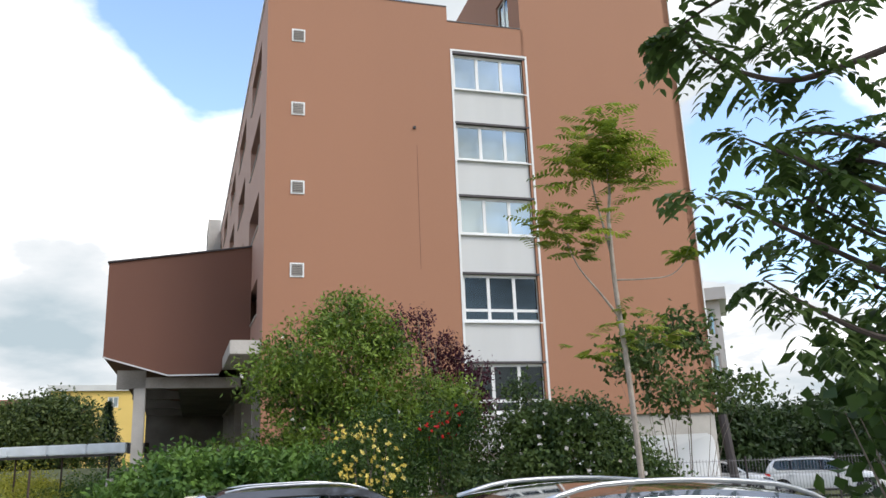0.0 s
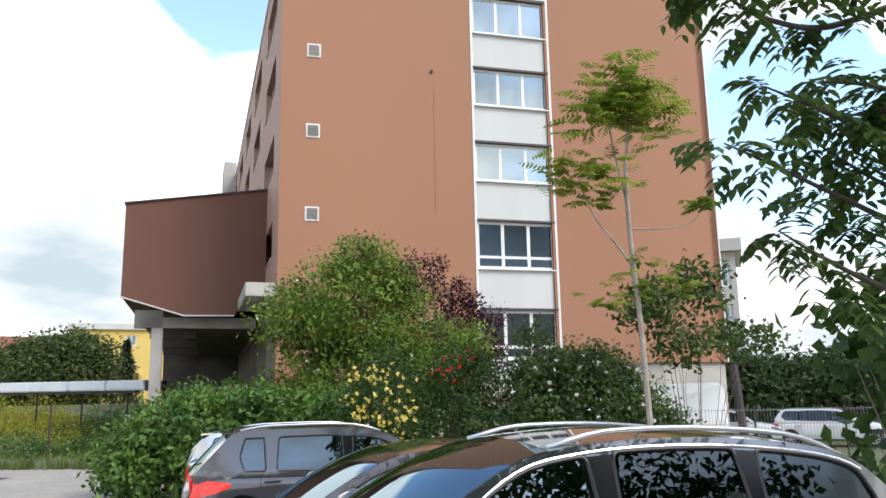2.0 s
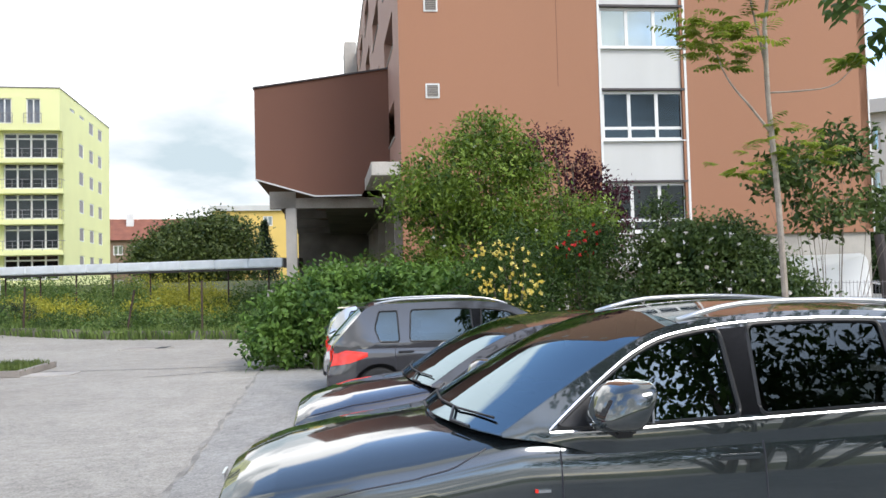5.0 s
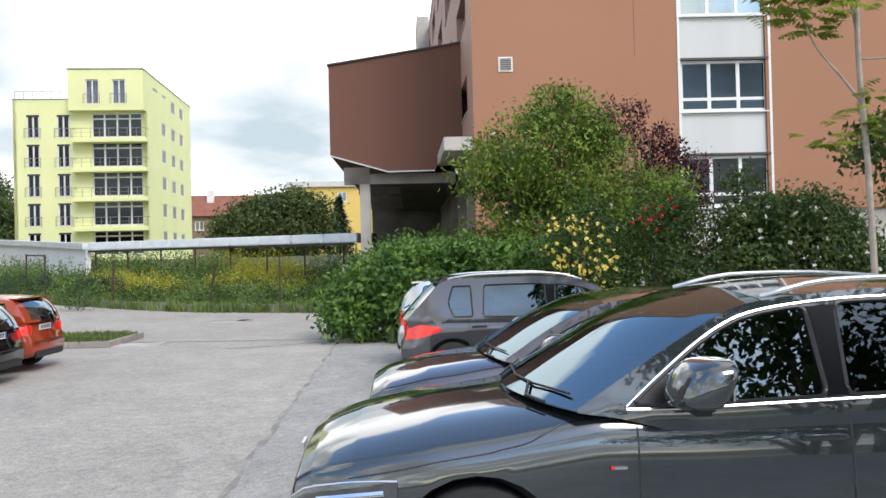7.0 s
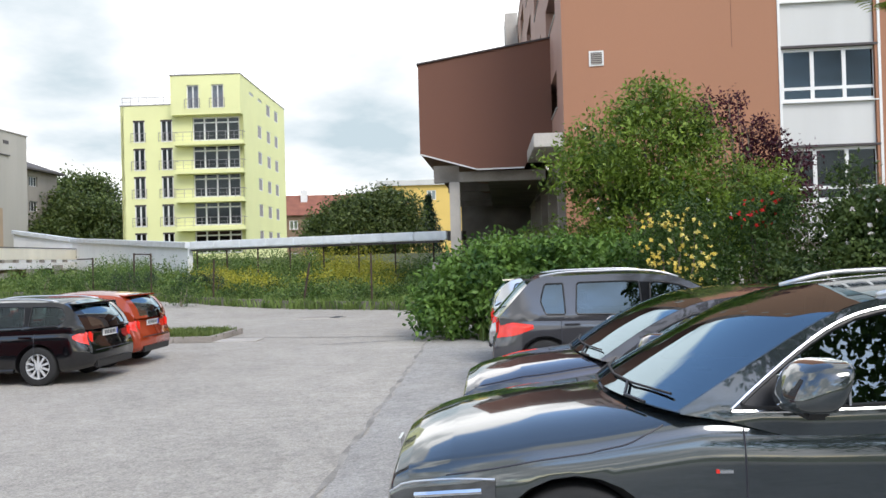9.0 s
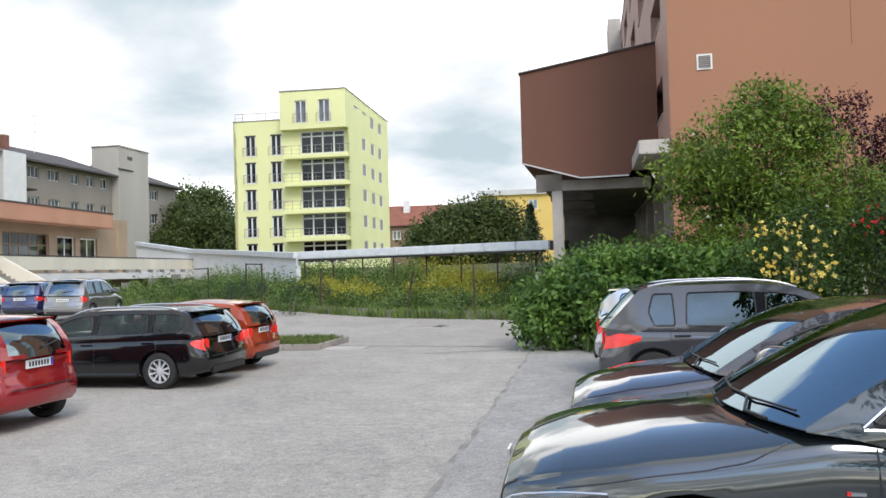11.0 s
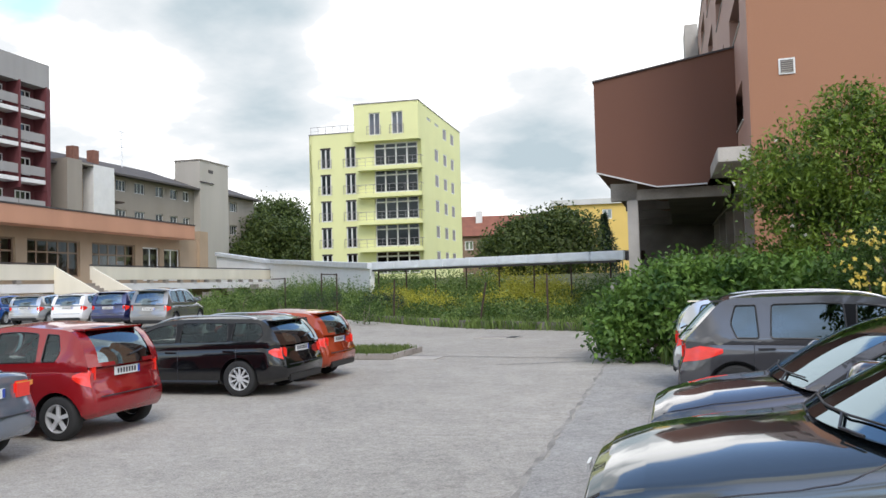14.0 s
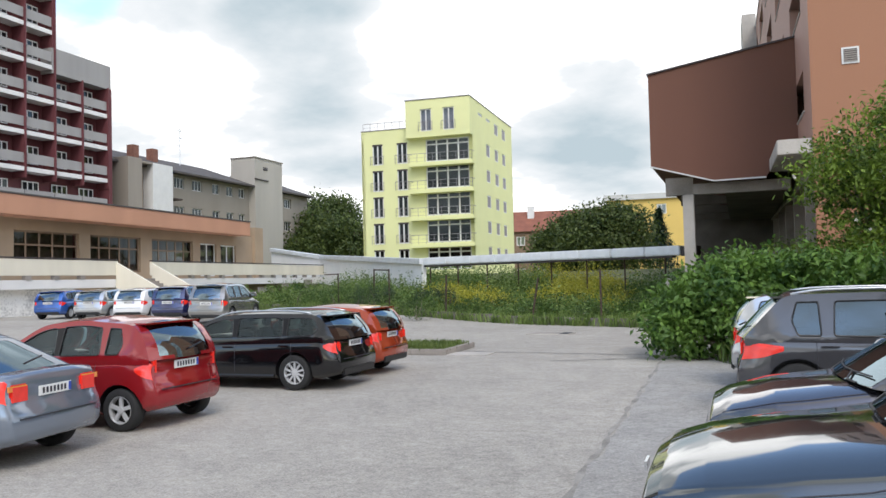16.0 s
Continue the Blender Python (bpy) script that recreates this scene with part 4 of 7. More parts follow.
for i in range(3):
    bm = bmesh.new()
    box(bm, 0, 0, 0.42, 1.8, 0.45, 0.5)
    box(bm, 0, 0.4, 0.5, 1.8, 0.46, 0.9)
    box(bm, 0.15, 0.05, 0, 0.25, 0.4, 0.42)
    box(bm, 1.55, 0.05, 0, 1.65, 0.4, 0.42)
    p_ = tagged(part("bench", bm, M["concrete"]), "weathered grey bench on grass by the terrace", "bench", "benches")
    q = tm @ Vector((30 + i * 4.5, -1.6, 0))
    p_.matrix_world = frame_m((q.x, q.y), TU, TO, ground_z(q.x, q.y))

# ---- hotel tower ----
tower = thing("hotel_tower", "maroon high-rise with grey balcony panels and white bands", "building")
KU = unit(17)
KO = (math.cos(radians(17)), math.sin(radians(17)))
KC = (-75.76, 45.86)                        # right end of its front
km = Matrix(((-KU[0], -KO[0], 0, KC[0]), (-KU[1], -KO[1], 0, KC[1]), (0, 0, 1, 0), (0, 0, 0, 1)))  # x towards the camera side, y into the house
bay = 3.42
for i in range(9):
    top = 24.2 if i < 2 else 42
    nfl = int((top - 13.0) / 3.3)
    for k in range(-1, nfl + (0 if i < 2 else 1)):
        z = 13.0 + 3.3 * k
        x0 = 0.5 + i * bay
        boxed("floor_band", (x0, -0.1, z - 0.4, x0 + bay - 0.02, 1.3, z), M["band"], tower).matrix_local = km
        boxed("balcony_panel", (x0 + 0.05, -0.05, z + 0.36, x0 + bay - 0.05, 0.05, z + 1.25), M["balcony"], tower).matrix_local = km
        boxed("loggia_wall", (x0, 1.3, z, x0 + bay, 1.5, z + 2.9), M["maroon"], tower).matrix_local = km
        window(tower, km @ Matrix.Translation((x0 + 0.7, 1.1, z + 0.5)), 1.9, 1.7, 3, M["white"], M["pane_dark"], 0.05, 0.1, None, M["blind"] if (i * 7 + k * 3) % 4 else M["dark"], 0.02)
    boxed("fin", (0.42 + i * bay, -0.25, 12.0, 0.56 + i * bay, 1.3, top - 1.9), M["maroon"], tower).matrix_local = km
boxed("side_wall", (0.0, -0.2, 0.5, 0.45, 14, 22.2), M["maroon"], tower).matrix_local = km
boxed("top_fascia", (0.0, -0.1, 22.2, 7.6, 14, 24.6), M["balcony"], tower).matrix_local = km
boxed("side_wall", (7.2, -0.15, 24.6, 7.6, 14, 44), M["maroon"], tower).matrix_local = km
boxed("core", (0.46, 1.6, 0.5, 33, 14, 22.2), M["maroon"], tower).matrix_local = km
boxed("core", (7.7, 1.6, 22.3, 33, 14, 44), M["maroon"], tower).matrix_local = km

# ---- old grey house behind ----
old = thing("old_house", "grey rendered three-storey house with dark tiled roof and chimneys", "building", Matrix.Translation((0, 0, 1.95)) @ Matrix.Diagonal((1.12, 1.12, 1.12, 1)) @ Matrix.Translation((0, 0, -1.95)))
OU = unit(17.5)
OO = (math.cos(radians(17.5)), math.sin(radians(17.5)))
OC = (-70.6, 41.0)
om = frame_m(OC, OU, OO)
OL = 42.0
oh = [(x, x + w_, z, z + h_) for z, h_ in ((6.3, 1.2), (9.35, 1.2), (12.5, 1.2)) for x, w_ in ((11.8, 1.7), (14.9, 1.8), (18.7, 1.4), (21.5, 1.4), (24.1, 1.3))]
wall("wall", OC, OU, OO, 27, 0.5, 14.3, oh, M["oldgrey"], old, 0.4)
for i, (a, b, c, d) in enumerate(oh):
    window(old, om @ Matrix.Translation((a, 0, c)), b - a, d - c, 3 if b - a > 1.6 else 2, M["white"] if i % 5 == 4 else M["panel"], M["pane_dark"], 0.12, 0.09, None, (M["blind"], M["dark"], M["curtain"])[i % 3], 0.12)
boxed("stair_block", (26.4, -0.9, 0.5, 33.0, 2.6, 17.75), M["stairgrey"], old, "pale grey stair block").matrix_local = om
boxed("stair_cap", (26.3, -1.0, 17.75, 33.1, 2.7, 17.86), M["concrete"], old).matrix_local = om
boxed("ledge", (26.3, -1.05, 15.0, 29.4, -0.9, 15.12), M["frame_dark"], old).matrix_local = om
# thin dark plate, no hole: the shade inside an opening is painted
boxed("opening_shade", (28.3, -0.95, 16.35, 29.3, -0.89, 16.75), M["frame_dark"], old).matrix_local = om
wall("wall", (OC[0] + OU[0] * 33, OC[1] + OU[1] * 33), OU, OO, 8.4, 0.5, 14.3, [(1.9, 3.8, 9.0, 10.3), (1.9, 3.8, 12.1, 13.35)], M["oldgrey"], old, 0.4)
for c, h_ in ((9.0, 1.3), (12.1, 1.25)):
    window(old, om @ Matrix.Translation((34.9, 0, c)), 1.9, h_, 3, M["panel"], M["pane_dark"], 0.18, 0.1, None, M["blind"], 0.2)
wall("wall", OC, OO, (-OU[0], -OU[1]), -14, 0.5, 14.2, [], M["oldgrey"], old, 0.4)
boxed("wing", (2.3, -2.0, 0.5, 4.3, -0.02, 14.5), M["oldgrey"], old, "grey wall pier").matrix_local = om
# solid umber block: the shade of a recess is put into its colour
boxed("loggia_shade", (4.31, -0.4, 8.0, 6.35, -0.02, 14.2), M["umber"], old).matrix_local = om
bm = bmesh.new()
for x0, x1 in ((-0.8, 26.4), (33.0, 42.0)):
    v = [bm.verts.new(q) for q in ((x0, -0.9, 14.2), (x1, -0.9, 14.2), (x1, 6.5, 16.8), (x0, 6.5, 16.8), (x1, 14, 14.2), (x0, 14, 14.2), (x0, -0.9, 14.0), (x1, -0.9, 14.0))]
    for f in ((0, 1, 2, 3), (3, 2, 4, 5), (6, 7, 1, 0), (0, 3, 5), (1, 4, 2), (6, 5, 4, 7)):
        bm.faces.new([v[i] for i in f])
part("roof", bm, M["roof_dark"], old).matrix_local = om
for x in (9.1, 12.2):
    boxed("chimney", (x + 0.2, 3.2, 14.6, x + 1.1, 4.1, 17.1), M["brick"], old, bevel=0.03).matrix_local = om
bm = bmesh.new()
tube(bm, (19.5, 5, 15.5), (19.5, 5, 20.6), 0.06, n=5)
for z in (18.6, 19.5, 20.4):
    tube(bm, (19.0, 5, z), (20.0, 5, z), 0.04, n=4)
part("antenna", bm, M["metal"], old).matrix_local = om
ow = boxed("lift_shaft", (6.4, -1.6, 0.5, 9.5, -0.05, 14.4), M["white"], old, "white boxed shaft")
ow.matrix_local = om
boxed("porch", (4.3, -1.6, 14.2, 6.38, -0.05, 14.4), M["oldgrey"], old).matrix_local = om
for z in (8.0, 11.0):
    boxed("fire_stair", (9.55, -1.5, z, 11.2, -0.1, z + 0.15), M["rust"], old).matrix_local = om

# ---- white wall and heating duct ----
duct = thing("heating_duct", "long silver-clad heating duct on thin steel posts", "duct")
DP = [(-15.0, 41.4), (-33.05, 42.8)]
Z = 3.42
du = Vector((DP[1][0] - DP[0][0], DP[1][1] - DP[0][1], 0))
dl = du.length
du.normalize()
dm = Matrix(((du.x, -du.y, 0, DP[0][0]), (du.y, du.x, 0, DP[0][1]), (0, 0, 1, 0), (0, 0, 0, 1)))
for k in range(9):
    bm = bmesh.new()
    box(bm, dl * k / 9, -0.5, Z - 0.5, dl * (k + 1) / 9 - 0.012, 0.3, Z, bevel=0.05)
    part("duct_section", bm, M["metal"], duct).matrix_local = dm
boxed("underside_tray", (0.5, -0.3, Z - 0.62, dl, 0.2, Z - 0.51), M["frame_dark"], duct).matrix_local = dm
boxed("end_cap", (-0.9, -0.35, Z - 0.55, -0.02, 0.2, Z - 0.05), M["frame_dark"], duct).matrix_local = dm
for k in range(8):
    bm = bmesh.new()
    tube(bm, (1 + k * 2.4, -0.1, -0.2), (1 + k * 2.4, -0.1, Z - 0.6), 0.05, n=6)
    part("post", bm, M["rust"], duct).matrix_local = dm
ww = thing("white_wall", "white plastered boundary wall with a pale metal cap", "wall")
WP = [(-33.2, 42.8), (-62.0, 62.0), (-72.0, 64.0)]
for i in range(2):
    a, b = Vector((*WP[i], 0)), Vector((*WP[i + 1], 0))
    u_ = (b - a).normalized()
    wm = Matrix(((u_.x, -u_.y, 0, a.x), (u_.y, u_.x, 0, a.y), (0, 0, 1, 0), (0, 0, 0, 1)))
    L_ = (b - a).length
    za, zb = (3.4, 4.9) if i == 0 else (4.9, 6.1)
    bm = bmesh.new()
    v = [bm.verts.new(q) for q in ((0, -0.15, 0), (L_, -0.15, 0), (L_, -0.15, zb - 0.4), (0, -0.15, za - 0.4), (0, 0.15, 0), (L_, 0.15, 0), (L_, 0.15, zb - 0.4), (0, 0.15, za - 0.4))]
    for f in ((0, 1, 2, 3), (7, 6, 5, 4), (0, 4, 5, 1), (1, 5, 6, 2), (2, 6, 7, 3), (3, 7, 4, 0)):
        bm.faces.new([v[k] for k in f])
    part("wall", bm, M["whitewash"], ww).matrix_local = wm
    bm = bmesh.new()
    strip(bm, (0, za - 0.398), (L_, zb - 0.398), 0.38, -0.4, 0.35)
    part("cap", bm, M["metal"], ww).matrix_local = wm

# ---- far houses ----
def far_house(name, label, az, d, wdt, dep, h, wallm, roofm, turn, pitched, rows, cols, z0=0.0):
    x, y = d * unit(az)[0], d * unit(az)[1]
    t = thing(name, label, "building", Matrix.Translation((x, y, z0)) @ pose(0, 0, 0, 0, 0, turn))
    hs = [(wdt * (c + 0.5) / cols - 0.8 - 0.0, wdt * (c + 0.5) / cols + 0.8, h - 2.6 - 3.0 * r, h - 0.9 - 3.0 * r) for r in range(rows) for c in range(cols)]
    wall("wall", (-wdt / 2, 0), (1, 0), (0, -1), wdt, -3, h, hs, wallm, t, 0.4)
    for (a, b, c, d_) in hs:
        window(t, frame_m((-wdt / 2, 0), (1, 0), (0, -1)) @ Matrix.Translation((a, 0, c)), b - a, d_ - c, 2, M["white"], M["pane"], 0.1, 0.16, None, M["blind"], 0.2)
    boxed("side_wall", (-wdt / 2, 0.41, -3, wdt / 2, dep, h), wallm, t)
    bm = bmesh.new()
    if pitched:
        v = [bm.verts.new(q) for q in ((-wdt / 2 - .5, -.6, h), (wdt / 2 + .5, -.6, h), (wdt / 2 + .5, dep / 2, h + 4.2), (-wdt / 2 - .5, dep / 2, h + 4.2), (wdt / 2 + .5, dep + .6, h), (-wdt / 2 - .5, dep + .6, h))]
        for f in ((0, 1, 2, 3), (3, 2, 4, 5), (0, 3, 5), (1, 4, 2), (0, 5, 4, 1)):
            bm.faces.new([v[i] for i in f])
    else:
        box(bm, -wdt / 2 - 0.5, -0.5, h, wdt / 2 + 0.5, dep, h + 0.9)
    part("roof", bm, roofm, t)
    if pitched:
        for q in (-0.3, 0.05, 0.3):
            boxed("chimney", (wdt * q, dep * 0.3, h + 1.5, wdt * q + 1.2, dep * 0.3 + 1.2, h + 5.0), M["white"], t)
    return t


far_house("red_roof_house", "brown house with red tiled roof far behind weeds", 27.0, 150, 30, 12, 10.0, M["umber"], M["roof_red"], 24, True, 3, 9, 0.5)
far_house("ochre_house", "ochre-yellow flat-roofed block behind trees", 19.8, 140, 24, 14, 14.2, M["ochre"], M["panel"], 20, False, 1, 4, 0.5)
far_house("grey_neighbour", "grey-white balcony house far behind the office block", -19.4, 62, 2.4, 8, 12.6, M["panel"], M["panel"], -20, False, 3, 1)


# ---- cars ----
def lerp_list(pts, x):
    xs = [p[0] for p in pts]
    zs = [p[1] for p in pts]
    if xs[0] > xs[-1]:
        xs, zs = xs[::-1], zs[::-1]
    return float(np.interp(x, xs, zs))


def smooth_line(pts, n):
    """Points along a rounded line through pts."""
    P = [Vector(p) for p in pts]
    P = [P[0] * 2 - P[1]] + P + [P[-1] * 2 - P[-2]]
    out = []
    for i in range(1, len(P) - 2):
        for k in range(n):
            t = k / n
            a, b, c, d = P[i - 1], P[i], P[i + 1], P[i + 2]
            out.append(0.5 * ((2 * b) + (c - a) * t + (2 * a - 5 * b + 4 * c - d) * t * t + (3 * b - a - 3 * c + d) * t ** 3))
    out.append(P[-2])
    return out


def lathe(bm, prof, n, y0=0.0):
    """Turns (r, y) round the y axis."""
    rings = [[bm.verts.new((r * math.cos(i * math.tau / n), y0 + y, r * math.sin(i * math.tau / n))) for i in range(n)] for r, y in prof]
    for a, b in zip(rings, rings[1:]):
        for i in range(n):
            bm.faces.new((a[i], a[(i + 1) % n], b[(i + 1) % n], b[i]))
    return rings


def round_loop(pts, r, n=5):
    """A closed loop with its sharp corners rounded to about r."""
    out = []
    m_ = len(pts)
    for i in range(m_):
        p0, p, p1 = (Vector((*pts[(i + j) % m_], 0)) for j in (-1, 0, 1))
        d0, d1 = (p0 - p), (p1 - p)
        if d0.length < 1e-5 or d1.length < 1e-5:
            continue
        if d0.angle(d1) > radians(155):
            out.append((p.x, p.y))
            continue
        a, b = p + d0.normalized() * min(r, d0.length * 0.45), p + d1.normalized() * min(r, d1.length * 0.45)
        for k in range(n + 1):
            t = k / n
            q = a * (1 - t) ** 2 + p * 2 * t * (1 - t) + b * t * t
            out.append((q.x, q.y))
    return out


WHEELS = {}


def wheel(parent, x, y, r, outward, spokes, rim_mat):
    key = (round(r, 3), spokes, rim_mat.name)
    if key not in WHEELS:
        bm = bmesh.new()
        lathe(bm, [(r * 0.66, 0.09), (r * 0.93, 0.1), (r, 0.075), (r, -0.075), (r * 0.93, -0.1), (r * 0.66, -0.09), (r * 0.66, 0.09)], 28)
        t = part("wheel", bm, M["tyre"], None, "", True)
        bm = bmesh.new()
        lathe(bm, [(r * 0.67, 0.08), (r * 0.62, 0.085), (r * 0.6, 0.05), (r * 0.6, -0.05)], 28)
        for i in range(spokes):
            a = i * math.tau / spokes
            box(bm, -r * 0.062 * 10 / (spokes + 2), 0.04, r * 0.1, r * 0.062 * 10 / (spokes + 2), 0.07, r * 0.63, m=Matrix.Rotation(a, 4, "Y"))
        rings = lathe(bm, [(r * 0.17, 0.045), (r * 0.16, 0.082), (0.001, 0.085)], 14)
        rm_ = part("rim", bm, rim_mat, t, "", False)
        bm = bmesh.new()
        lathe(bm, [(r * 0.6, 0.0), (0.001, 0.0)], 20)
        part("brake_disc", bm, M["black"], t)
        WHEELS[key] = t
        o = t
    else:
        o = copy_thing(WHEELS[key], Matrix.Identity(4))
    o.parent = parent
    o.matrix_local = Matrix.Translation((x, y, r)) @ (Matrix.Identity(4) if outward > 0 else Matrix.Rotation(math.pi, 4, "Z"))


def car(name, label, group, m, s):
    """A car from its top line, its cabin line and its lamps. x forward, y left, z up."""
    root = thing(name, label, "car", m, group)
    L, W = s["L"], s["W"]
    hood, gh, tr = s["top"], s["cabin"], s["r"]
    body_m, belt = s["paint"], s["belt"]
    xe = L / 2

    def half(x):
        t = max(0.0, (x - (xe - 0.75)) / 0.75)
        q = max(0.0, (-x - (xe - 0.6)) / 0.6)
        return W / 2 * (1 - s.get("nose", 0.22) * t ** 2.6 - s.get("tail", 0.12) * q ** 2.8)

    def zb(x):
        return 0.2 + 0.1 * max(0, (abs(x) - xe + 0.7) / 0.7) ** 2

    def ztop(x):
        return lerp_list(hood, x)

    fr = [(0, 0), (0.85, 0), (0.965, 0.1), (1.0, 0.32), (0.995, 0.6), (0.985, 0.82), (0.955, 0.935), (0.9, 0.975), (0.5, 1.0), (0, 1.0)]

    def lean(x, z):
        """The tail recedes above the bumper and tucks in below it; the nose tucks in below."""
        up = min(1.0, max(0.0, (z - 0.52) / 0.3))
        dn = min(1.0, max(0.0, (0.42 - z) / 0.22))
        q = max(0.0, 1 - (x + xe) / 0.45)
        p = max(0.0, 1 - (xe - x) / 0.45)
        return x + (0.085 * up * up * (3 - 2 * up) + 0.07 * dn * dn) * q - 0.09 * dn * dn * p

    def S(x, k, off=0.0):
        i = min(int(k), 8)
        t = k - i
        a, b = fr[i], fr[i + 1]
        w_, z0, z1 = half(x), zb(x), ztop(x)
        g_ = min(1.0, max(0.0, (x - belt[0][0] + 0.25) / 0.7))
        edge = 0.02 + (s.get("crown", 0.05) - 0.02) * g_ * g_ * (3 - 2 * g_)
        y = (a[0] + (b[0] - a[0]) * t) * w_
        f = a[1] + (b[1] - a[1]) * t
        z = z0 + (z1 - z0 - edge) * f + edge * (1 - min(1, y / w_) ** 2) * (1 if f > 0.9 else 0)
        x = lean(x, z)
        if off:
            n = Vector((0.35 * np.sign(x) if abs(x) > xe - 0.6 else 0, 1.0 if f < 0.9 else 0.25, 0 if f < 0.9 else 1.0)).normalized()
            return Vector((x, y, z)) + n * off
        return Vector((x, y, z))

    xs = sorted({*np.linspace(-xe, xe, 44).tolist(), *[p[0] for p in hood], *np.linspace(-xe + 0.05, -xe + 0.5, 10).tolist(), xe - 0.02, -xe + 0.02, xe - 0.05, -xe + 0.05})
    ks = [0, 0.6, 1, 1.35, 1.7, 2, 2.25, 2.5, 2.75, 3, 3.5, 4, 4.5, 5, 5.5, 6, 6.5, 7, 8, 9]
    bm = bmesh.new()
    rings = []
    for x in xs:
        sq = 1.0 if abs(x) < xe - 0.019 else 0.975
        left = [S(x, k) for k in ks]
        pts = left + [Vector((p.x, -p.y, p.z)) for p in left[-2:0:-1]]
        c = Vector((pts[9].x, 0, 0.55))
        rings.append([bm.verts.new(c + (p - c) * sq if sq < 1 else p) for p in pts])
    n = len(rings[0])
    for a, b in zip(rings, rings[1:]):
        for i in range(n):
            bm.faces.new((a[i], b[i], b[(i + 1) % n], a[(i + 1) % n]))
    for ring, flip in ((rings[0], 1), (rings[-1], -1)):
        for i in range(len(ks) - 1):
            q = [ring[i], ring[i + 1], ring[(n - i - 1) % n], ring[(n - i) % n]]
            q = [v for j, v in enumerate(q) if v not in q[:j]]
            bm.faces.new(q[::flip])
    body = part("body", bm, body_m, root)
    bm = bmesh.new()
    for x in (s["xf"], s["xr"]):
        for y in (W / 2, -W / 2):
            lathe_prof = [(0.001, -0.24), (tr + 0.06, -0.24), (tr + 0.06, 0.2), (0.001, 0.2)]
            bm2 = bmesh.new()
            lathe(bm2, lathe_prof, 24)
            bmesh.ops.transform(bm2, matrix=Matrix.Translation((x, y, tr)), verts=bm2.verts)
            me = bpy.data.meshes.new("tmp")
            bmesh.ops.remove_doubles(bm2, verts=bm2.verts, dist=0.002)
            bmesh.ops.recalc_face_normals(bm2, faces=bm2.faces)
            bm2.to_mesh(me)
            bm2.free()
            bm.from_mesh(me)
            bpy.data.meshes.remove(me)
    cut = part("cut", bm, M["black"])
    mod = body.modifiers.new("arches", "BOOLEAN")
    mod.object, mod.operation, mod.solver, mod.material_mode = cut, "DIFFERENCE", "EXACT", "TRANSFER"
    bpy.context.view_layer.update()
    keep_m = root.matrix_world.copy()
    root.matrix_world = Matrix.Identity(4)
    bpy.context.view_layer.update()
    me = bpy.data.meshes.new_from_object(body.evaluated_get(bpy.context.evaluated_depsgraph_get()))
    body.modifiers.clear()
    body.data = me
    bpy.data.objects.remove(cut)
    root.matrix_world = keep_m
    me.polygons.foreach_set("use_smooth", [True] * len(me.polygons))
    me.set_sharp_from_angle(angle=radians(50))

    # cabin
    line = smooth_line([(x, 0, z) for x, z in gh], 5)
    bx = lambda x: lerp_list(belt, x)
    tum = s.get("tumble", 0.3)

    def edge(x, z):
        return max(0.1, s.get("shoulder", 0.967) * half(x) - tum * max(0, z - bx(x)))

    roof_i = s["roof"]                       # fractions of the line at which glass ends and starts
    N = len(line) - 1
    iw, ir = int(roof_i[0] * N), int(roof_i[1] * N)
    V = 24
    bow = s.get("bow", 0.14)

    def top_sheet(i0, i1, vmax, lift):
        vs, fs = [], []
        for i in range(i0, i1 + 1):
            p = line[i]
            e = edge(p.x, p.z) * vmax
            for k in range(V + 1):
                v = -1 + 2 * k / V
                bulge = 1 - v * v
                slope = bow * bulge * (1 if i < iw else 0) - 0.09 * bulge * (1 if i > ir else 0)
                fade = min(1, abs(i - iw) / 4) if i < iw else min(1, abs(i - ir) / 4)
                vs.append((p.x + slope * fade + (lift if i < iw else -lift if i > ir else 0), e * v, p.z + (0.045 * bulge if iw <= i <= ir else 0.045 * bulge * (1 - fade)) + lift))
        w_ = V + 1
        for i in range(i1 - i0):
            for k in range(V):
                fs.append((i * w_ + k, i * w_ + k + 1, (i + 1) * w_ + k + 1, (i + 1) * w_ + k))
        return vs, fs
    vs, fs = top_sheet(iw, ir, 1.0, 0.0)
    roof = obj("roof", vs, fs, s.get("roof_paint", body_m), root, "", True)
    for nm, i0, i1 in (("windshield", 0, iw), ("rear_window", ir, N)):
        vs, fs = top_sheet(i0, i1, 0.975 if i0 == 0 else 0.85, 0.0)
        g_ = obj(nm, vs, fs, s.get("glass", M["glass"]), root, "", True)
        vs, fs = top_sheet(i0, i1, 1.0, -0.004)
        w_ = V + 1
        cols = i1 - i0
        nb = 1 if i0 == 0 else 3
        fr_f = [f for j, f in enumerate(fs) if not nb <= j % V < V - nb or (j // V in (0, cols - 1))]
        obj("window_frame", vs, fr_f, s.get("pillar", body_m), root, "", True)
    wins = s["windows"]
    head = s.get("head", 0.075)
    prof_z = lambda x: lerp_list([(p.x, p.z) for p in line], x)
    low = lambda x: bx(x) - 0.12 * min(1.0, max(0.0, (gh[0][0] - 0.1 - x) / 0.45))
    glass_m = s.get("side_glass", s.get("glass", M["glass"]))
    xf_ = wins[-1][1]
    meet = max(0.0, prof_z(xf_ + 0.04) - bx(xf_ + 0.04) - head - 0.016)
    hd = lambda x: head + meet * max(0.0, (x - xf_ + 0.55) / 0.59) ** 1.6        # the front post widens towards its foot
    polys = []
